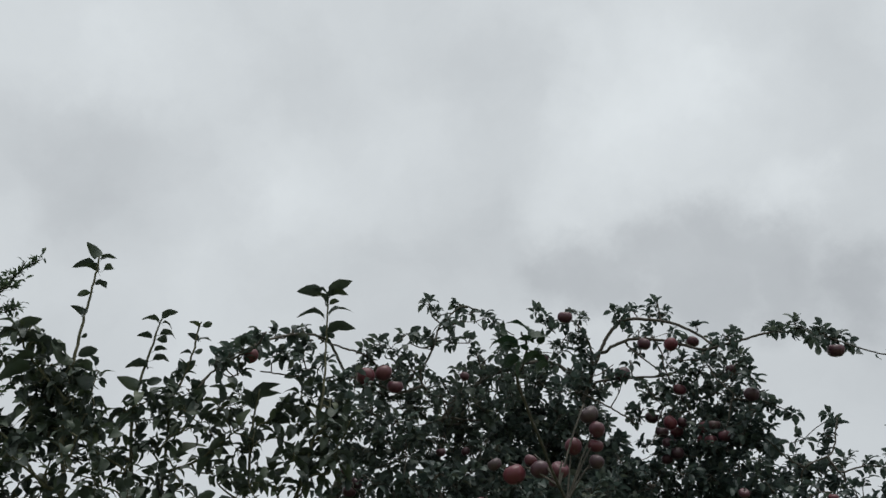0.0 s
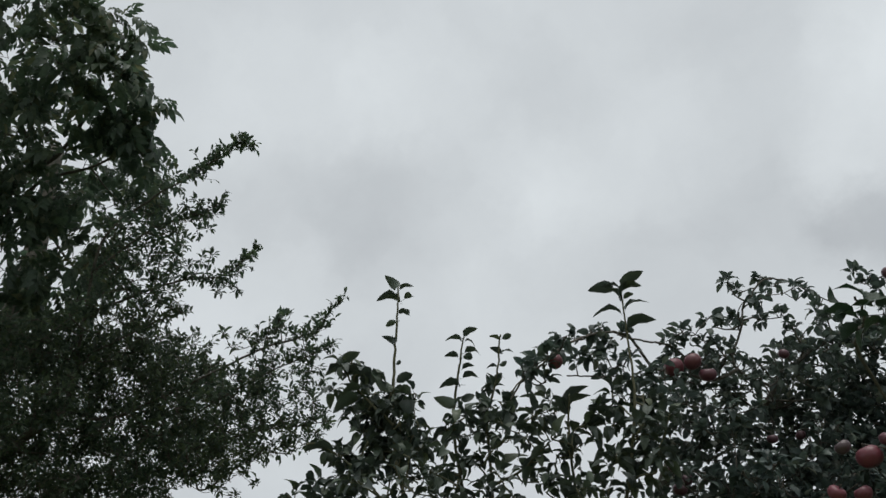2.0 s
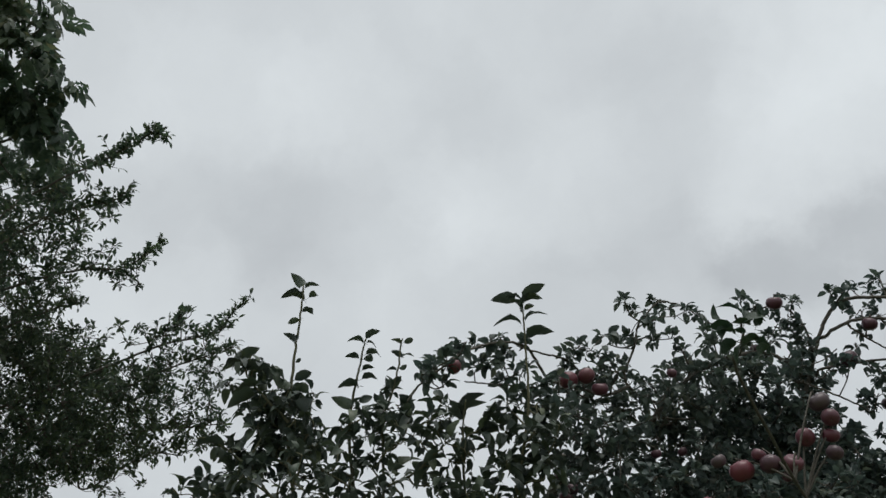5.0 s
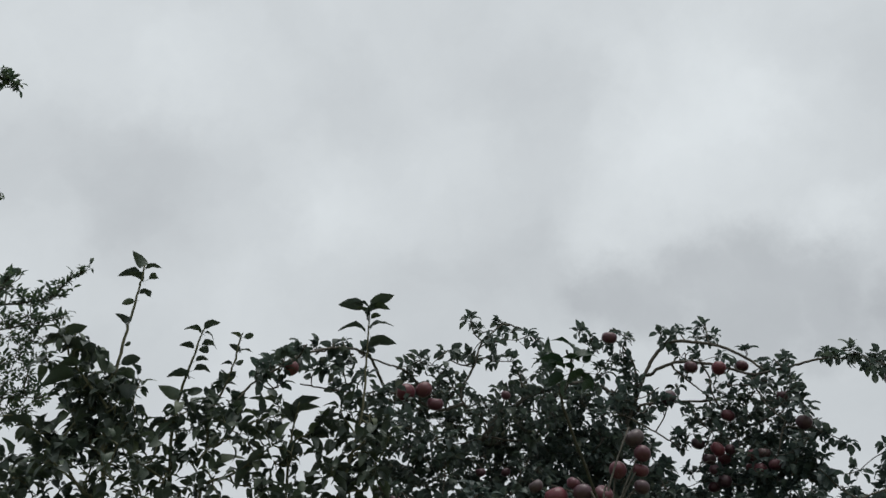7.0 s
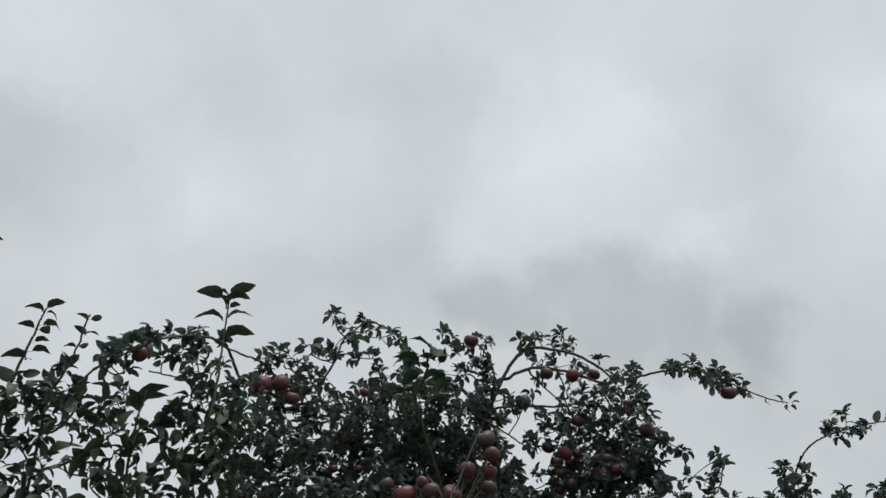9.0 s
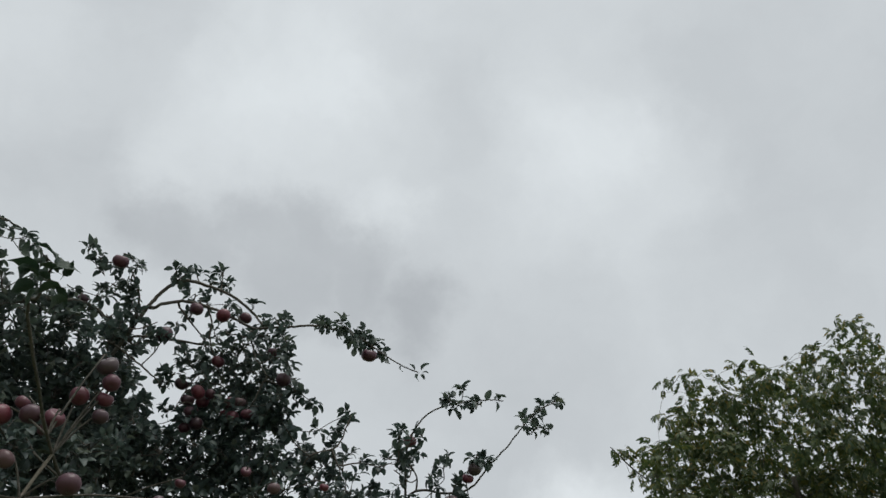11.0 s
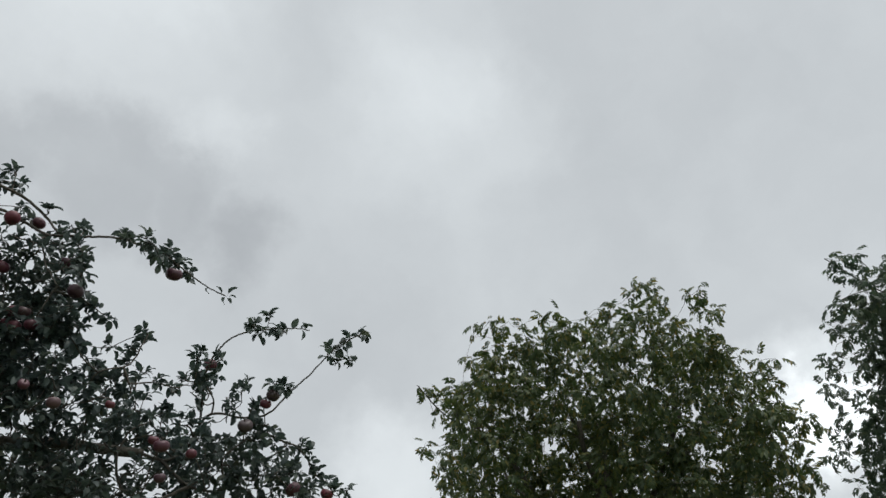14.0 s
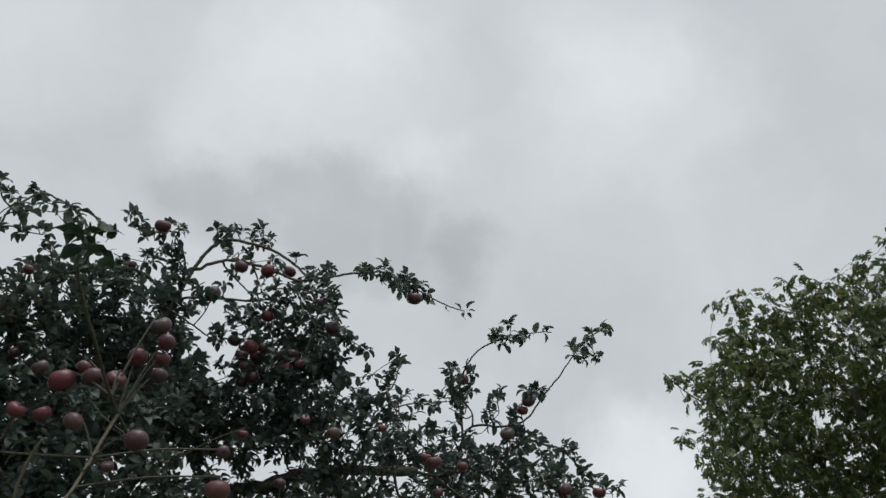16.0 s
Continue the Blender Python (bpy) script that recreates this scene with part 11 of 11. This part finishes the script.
leaf_to(tree_young, shoot, -0.910, 1.944, 2.379, -0.844, 1.945, 2.355)
leaf_to(tree_young, shoot, -0.933, 1.944, 2.583, -0.918, 1.942, 2.555)
shoot = nearest_branch(tree_young, -1.05, 1.93, 2.51)
leaf_to(tree_young, shoot, -0.988, 1.928, 2.431, -1.039, 1.940, 2.504)
leaf_to(tree_young, shoot, -0.958, 1.928, 2.431, -0.987, 1.926, 2.494)
leaf_to(tree_young, shoot, -1.091, 1.928, 2.501, -1.052, 1.935, 2.553)
leaf_to(tree_young, shoot, -1.020, 1.928, 2.406, -1.095, 1.938, 2.397)
leaf_to(tree_young, shoot, -1.001, 1.928, 2.419, -1.070, 1.926, 2.437)
leaf_to(tree_young, shoot, -0.938, 1.928, 2.415, -0.972, 1.947, 2.481)
leaf_to(tree_young, shoot, -0.998, 1.928, 2.359, -1.031, 1.936, 2.315)
leaf_to(tree_young, shoot, -0.983, 1.928, 2.439, -0.970, 1.920, 2.476)
leaf_to(tree_young, shoot, -1.067, 1.928, 2.485, -1.128, 1.939, 2.517)
shoot = nearest_branch(tree_young, -1.12, 1.94, 2.27)
leaf_to(tree_young, shoot, -1.096, 1.944, 2.256, -1.156, 1.924, 2.286)
leaf_to(tree_young, shoot, -1.092, 1.944, 2.254, -1.075, 1.930, 2.285)
leaf_to(tree_young, shoot, -1.135, 1.944, 2.283, -1.189, 1.947, 2.293)
leaf_to(tree_young, shoot, -1.066, 1.944, 2.234, -1.097, 1.931, 2.234)
shoot = nearest_branch(tree_young, -0.75, 2.03, 2.50)
leaf_to(tree_young, shoot, -0.746, 2.025, 2.572, -0.782, 2.007, 2.588)
leaf_to(tree_young, shoot, -0.745, 2.025, 2.583, -0.712, 2.026, 2.614)
leaf_to(tree_young, shoot, -0.742, 2.025, 2.572, -0.708, 2.025, 2.565)
leaf_to(tree_young, shoot, -0.743, 2.025, 2.534, -0.691, 2.018, 2.537)
leaf_to(tree_young, shoot, -0.757, 2.025, 2.525, -0.790, 2.015, 2.537)
leaf_to(tree_young, shoot, -0.748, 2.025, 2.520, -0.709, 2.020, 2.521)
leaf_to(tree_young, shoot, -0.749, 2.025, 2.485, -0.719, 2.028, 2.501)
leaf_to(tree_young, shoot, -0.749, 2.025, 2.458, -0.703, 2.026, 2.469)
leaf_to(tree_young, shoot, -0.753, 2.025, 2.440, -0.802, 2.009, 2.447)
leaf_to(tree_young, shoot, -0.756, 2.025, 2.431, -0.778, 2.034, 2.465)
leaf_to(tree_young, shoot, -0.766, 2.025, 2.382, -0.818, 2.035, 2.406)
leaf_to(tree_young, shoot, -0.752, 2.025, 2.390, -0.716, 2.030, 2.405)
leaf_to(tree_young, shoot, -0.768, 2.025, 2.376, -0.723, 2.030, 2.337)
leaf_to(tree_young, shoot, -0.782, 2.025, 2.314, -0.835, 2.030, 2.304)
shoot = nearest_branch(tree_young, -0.65, 2.07, 2.49)
leaf_to(tree_young, shoot, -0.647, 2.066, 2.575, -0.667, 2.065, 2.597)
leaf_to(tree_young, shoot, -0.641, 2.066, 2.579, -0.611, 2.065, 2.589)
leaf_to(tree_young, shoot, -0.642, 2.066, 2.536, -0.667, 2.067, 2.556)
leaf_to(tree_young, shoot, -0.645, 2.066, 2.529, -0.623, 2.081, 2.555)
leaf_to(tree_young, shoot, -0.655, 2.066, 2.494, -0.680, 2.058, 2.501)
leaf_to(tree_young, shoot, -0.651, 2.066, 2.498, -0.627, 2.068, 2.506)
leaf_to(tree_young, shoot, -0.660, 2.066, 2.458, -0.632, 2.055, 2.462)
leaf_to(tree_young, shoot, -0.666, 2.066, 2.417, -0.695, 2.064, 2.432)
leaf_to(tree_young, shoot, -0.651, 2.066, 2.371, -0.605, 2.077, 2.372)
leaf_to(tree_young, shoot, -0.677, 2.066, 2.383, -0.706, 2.078, 2.405)
shoot = nearest_branch(tree_young, -0.47, 2.11, 2.34)
leaf_to(tree_young, shoot, -0.473, 2.106, 2.343, -0.460, 2.135, 2.434)
leaf_to(tree_young, shoot, -0.469, 2.106, 2.340, -0.490, 2.096, 2.393)
leaf_to(tree_young, shoot, -0.473, 2.106, 2.348, -0.433, 2.115, 2.406)
leaf_to(tree_young, shoot, -0.364, 2.106, 2.306, -0.425, 2.117, 2.321)
leaf_to(tree_young, shoot, -0.342, 2.106, 2.318, -0.381, 2.090, 2.348)
leaf_to(tree_young, shoot, -0.555, 2.106, 2.388, -0.587, 2.099, 2.418)
shoot = nearest_branch(tree_young, -0.60, 2.11, 2.21)
leaf_to(tree_young, shoot, -0.663, 2.106, 2.205, -0.612, 2.107, 2.260)
leaf_to(tree_young, shoot, -0.573, 2.106, 2.214, -0.609, 2.121, 2.181)
leaf_to(tree_young, shoot, -0.535, 2.106, 2.261, -0.578, 2.108, 2.242)
shoot = nearest_branch(tree_red, 1.59, 2.63, 2.69)
leaf_to(tree_red, shoot, 1.592, 2.630, 2.692, 1.577, 2.630, 2.721)
leaf_to(tree_red, shoot, 1.620, 2.630, 2.698, 1.637, 2.615, 2.730)
leaf_to(tree_red, shoot, 1.624, 2.630, 2.689, 1.648, 2.626, 2.700)
leaf_to(tree_red, shoot, 1.609, 2.630, 2.687, 1.599, 2.625, 2.652)
leaf_to(tree_red, shoot, 1.619, 2.630, 2.684, 1.640, 2.635, 2.674)
leaf_to(tree_red, shoot, 1.473, 2.630, 2.727, 1.475, 2.623, 2.692)
leaf_to(tree_red, shoot, 1.532, 2.630, 2.704, 1.533, 2.626, 2.677)
shoot = nearest_branch(tree_red, 1.83, 2.48, 2.57)
leaf_to(tree_red, shoot, 1.817, 2.480, 2.568, 1.827, 2.464, 2.604)
leaf_to(tree_red, shoot, 1.856, 2.480, 2.577, 1.897, 2.478, 2.608)
leaf_to(tree_red, shoot, 1.861, 2.480, 2.575, 1.867, 2.473, 2.539)
leaf_to(tree_red, shoot, 1.804, 2.480, 2.562, 1.787, 2.476, 2.541)
leaf_to(tree_red, shoot, 1.877, 2.480, 2.579, 1.857, 2.461, 2.602)
shoot = nearest_branch(tree_red, 1.97, 2.36, 2.52)
leaf_to(tree_red, shoot, 2.000, 2.360, 2.540, 1.982, 2.349, 2.561)
leaf_to(tree_red, shoot, 2.028, 2.360, 2.557, 2.060, 2.366, 2.594)
leaf_to(tree_red, shoot, 2.044, 2.360, 2.561, 2.082, 2.368, 2.588)
leaf_to(tree_red, shoot, 2.033, 2.360, 2.555, 2.046, 2.339, 2.538)
leaf_to(tree_red, shoot, 1.896, 2.360, 2.443, 1.857, 2.351, 2.441)
leaf_to(tree_red, shoot, 1.911, 2.360, 2.459, 1.878, 2.337, 2.477)
shoot = nearest_branch(tree_red, 0.24, 1.60, 2.28)
leaf_to(tree_red, shoot, 0.231, 1.600, 2.283, 0.179, 1.595, 2.305, BIG_LEAF)
leaf_to(tree_red, shoot, 0.254, 1.600, 2.313, 0.216, 1.611, 2.360, BIG_LEAF)
leaf_to(tree_red, shoot, 0.242, 1.600, 2.299, 0.290, 1.586, 2.310, BIG_LEAF)
leaf_to(tree_red, shoot, 0.232, 1.600, 2.263, 0.186, 1.596, 2.240, BIG_LEAF)
leaf_to(tree_red, shoot, 0.276, 1.600, 2.268, 0.224, 1.598, 2.247, BIG_LEAF)
leaf_to(tree_red, shoot, 0.269, 1.600, 2.288, 0.281, 1.597, 2.319, BIG_LEAF)
leaf_to(tree_red, shoot, 0.250, 1.600, 2.278, 0.230, 1.601, 2.290, BIG_LEAF)
leaf_to(tree_red, shoot, 0.289, 1.600, 2.248, 0.251, 1.588, 2.216, BIG_LEAF)
leaf_to(tree_red, shoot, 0.206, 1.600, 2.308, 0.192, 1.604, 2.342, BIG_LEAF)
leaf_to(tree_red, shoot, 0.217, 1.600, 2.297, 0.190, 1.586, 2.260, BIG_LEAF)
leaf_to(tree_red, shoot, 0.242, 1.600, 2.258, 0.215, 1.596, 2.224, BIG_LEAF)
leaf_to(tree_red, shoot, 0.257, 1.600, 2.267, 0.290, 1.615, 2.243, BIG_LEAF)
leaf_to(tree_red, shoot, 0.264, 1.600, 2.293, 0.226, 1.600, 2.309, BIG_LEAF)
leaf_to(tree_red, shoot, 0.230, 1.600, 2.275, 0.205, 1.586, 2.291, BIG_LEAF)
leaf_to(tree_red, shoot, 0.248, 1.600, 2.296, 0.264, 1.608, 2.334, BIG_LEAF)
shoot = nearest_branch(tree_red, 0.20, 1.60, 1.88)
leaf_to(tree_red, shoot, 0.166, 1.600, 1.877, 0.187, 1.606, 1.907, BIG_LEAF)
leaf_to(tree_red, shoot, 0.176, 1.600, 1.872, 0.160, 1.592, 1.860, BIG_LEAF)
leaf_to(tree_red, shoot, 0.255, 1.600, 1.866, 0.283, 1.598, 1.852, BIG_LEAF)
leaf_to(tree_red, shoot, 0.311, 1.600, 1.843, 0.300, 1.609, 1.831, BIG_LEAF)
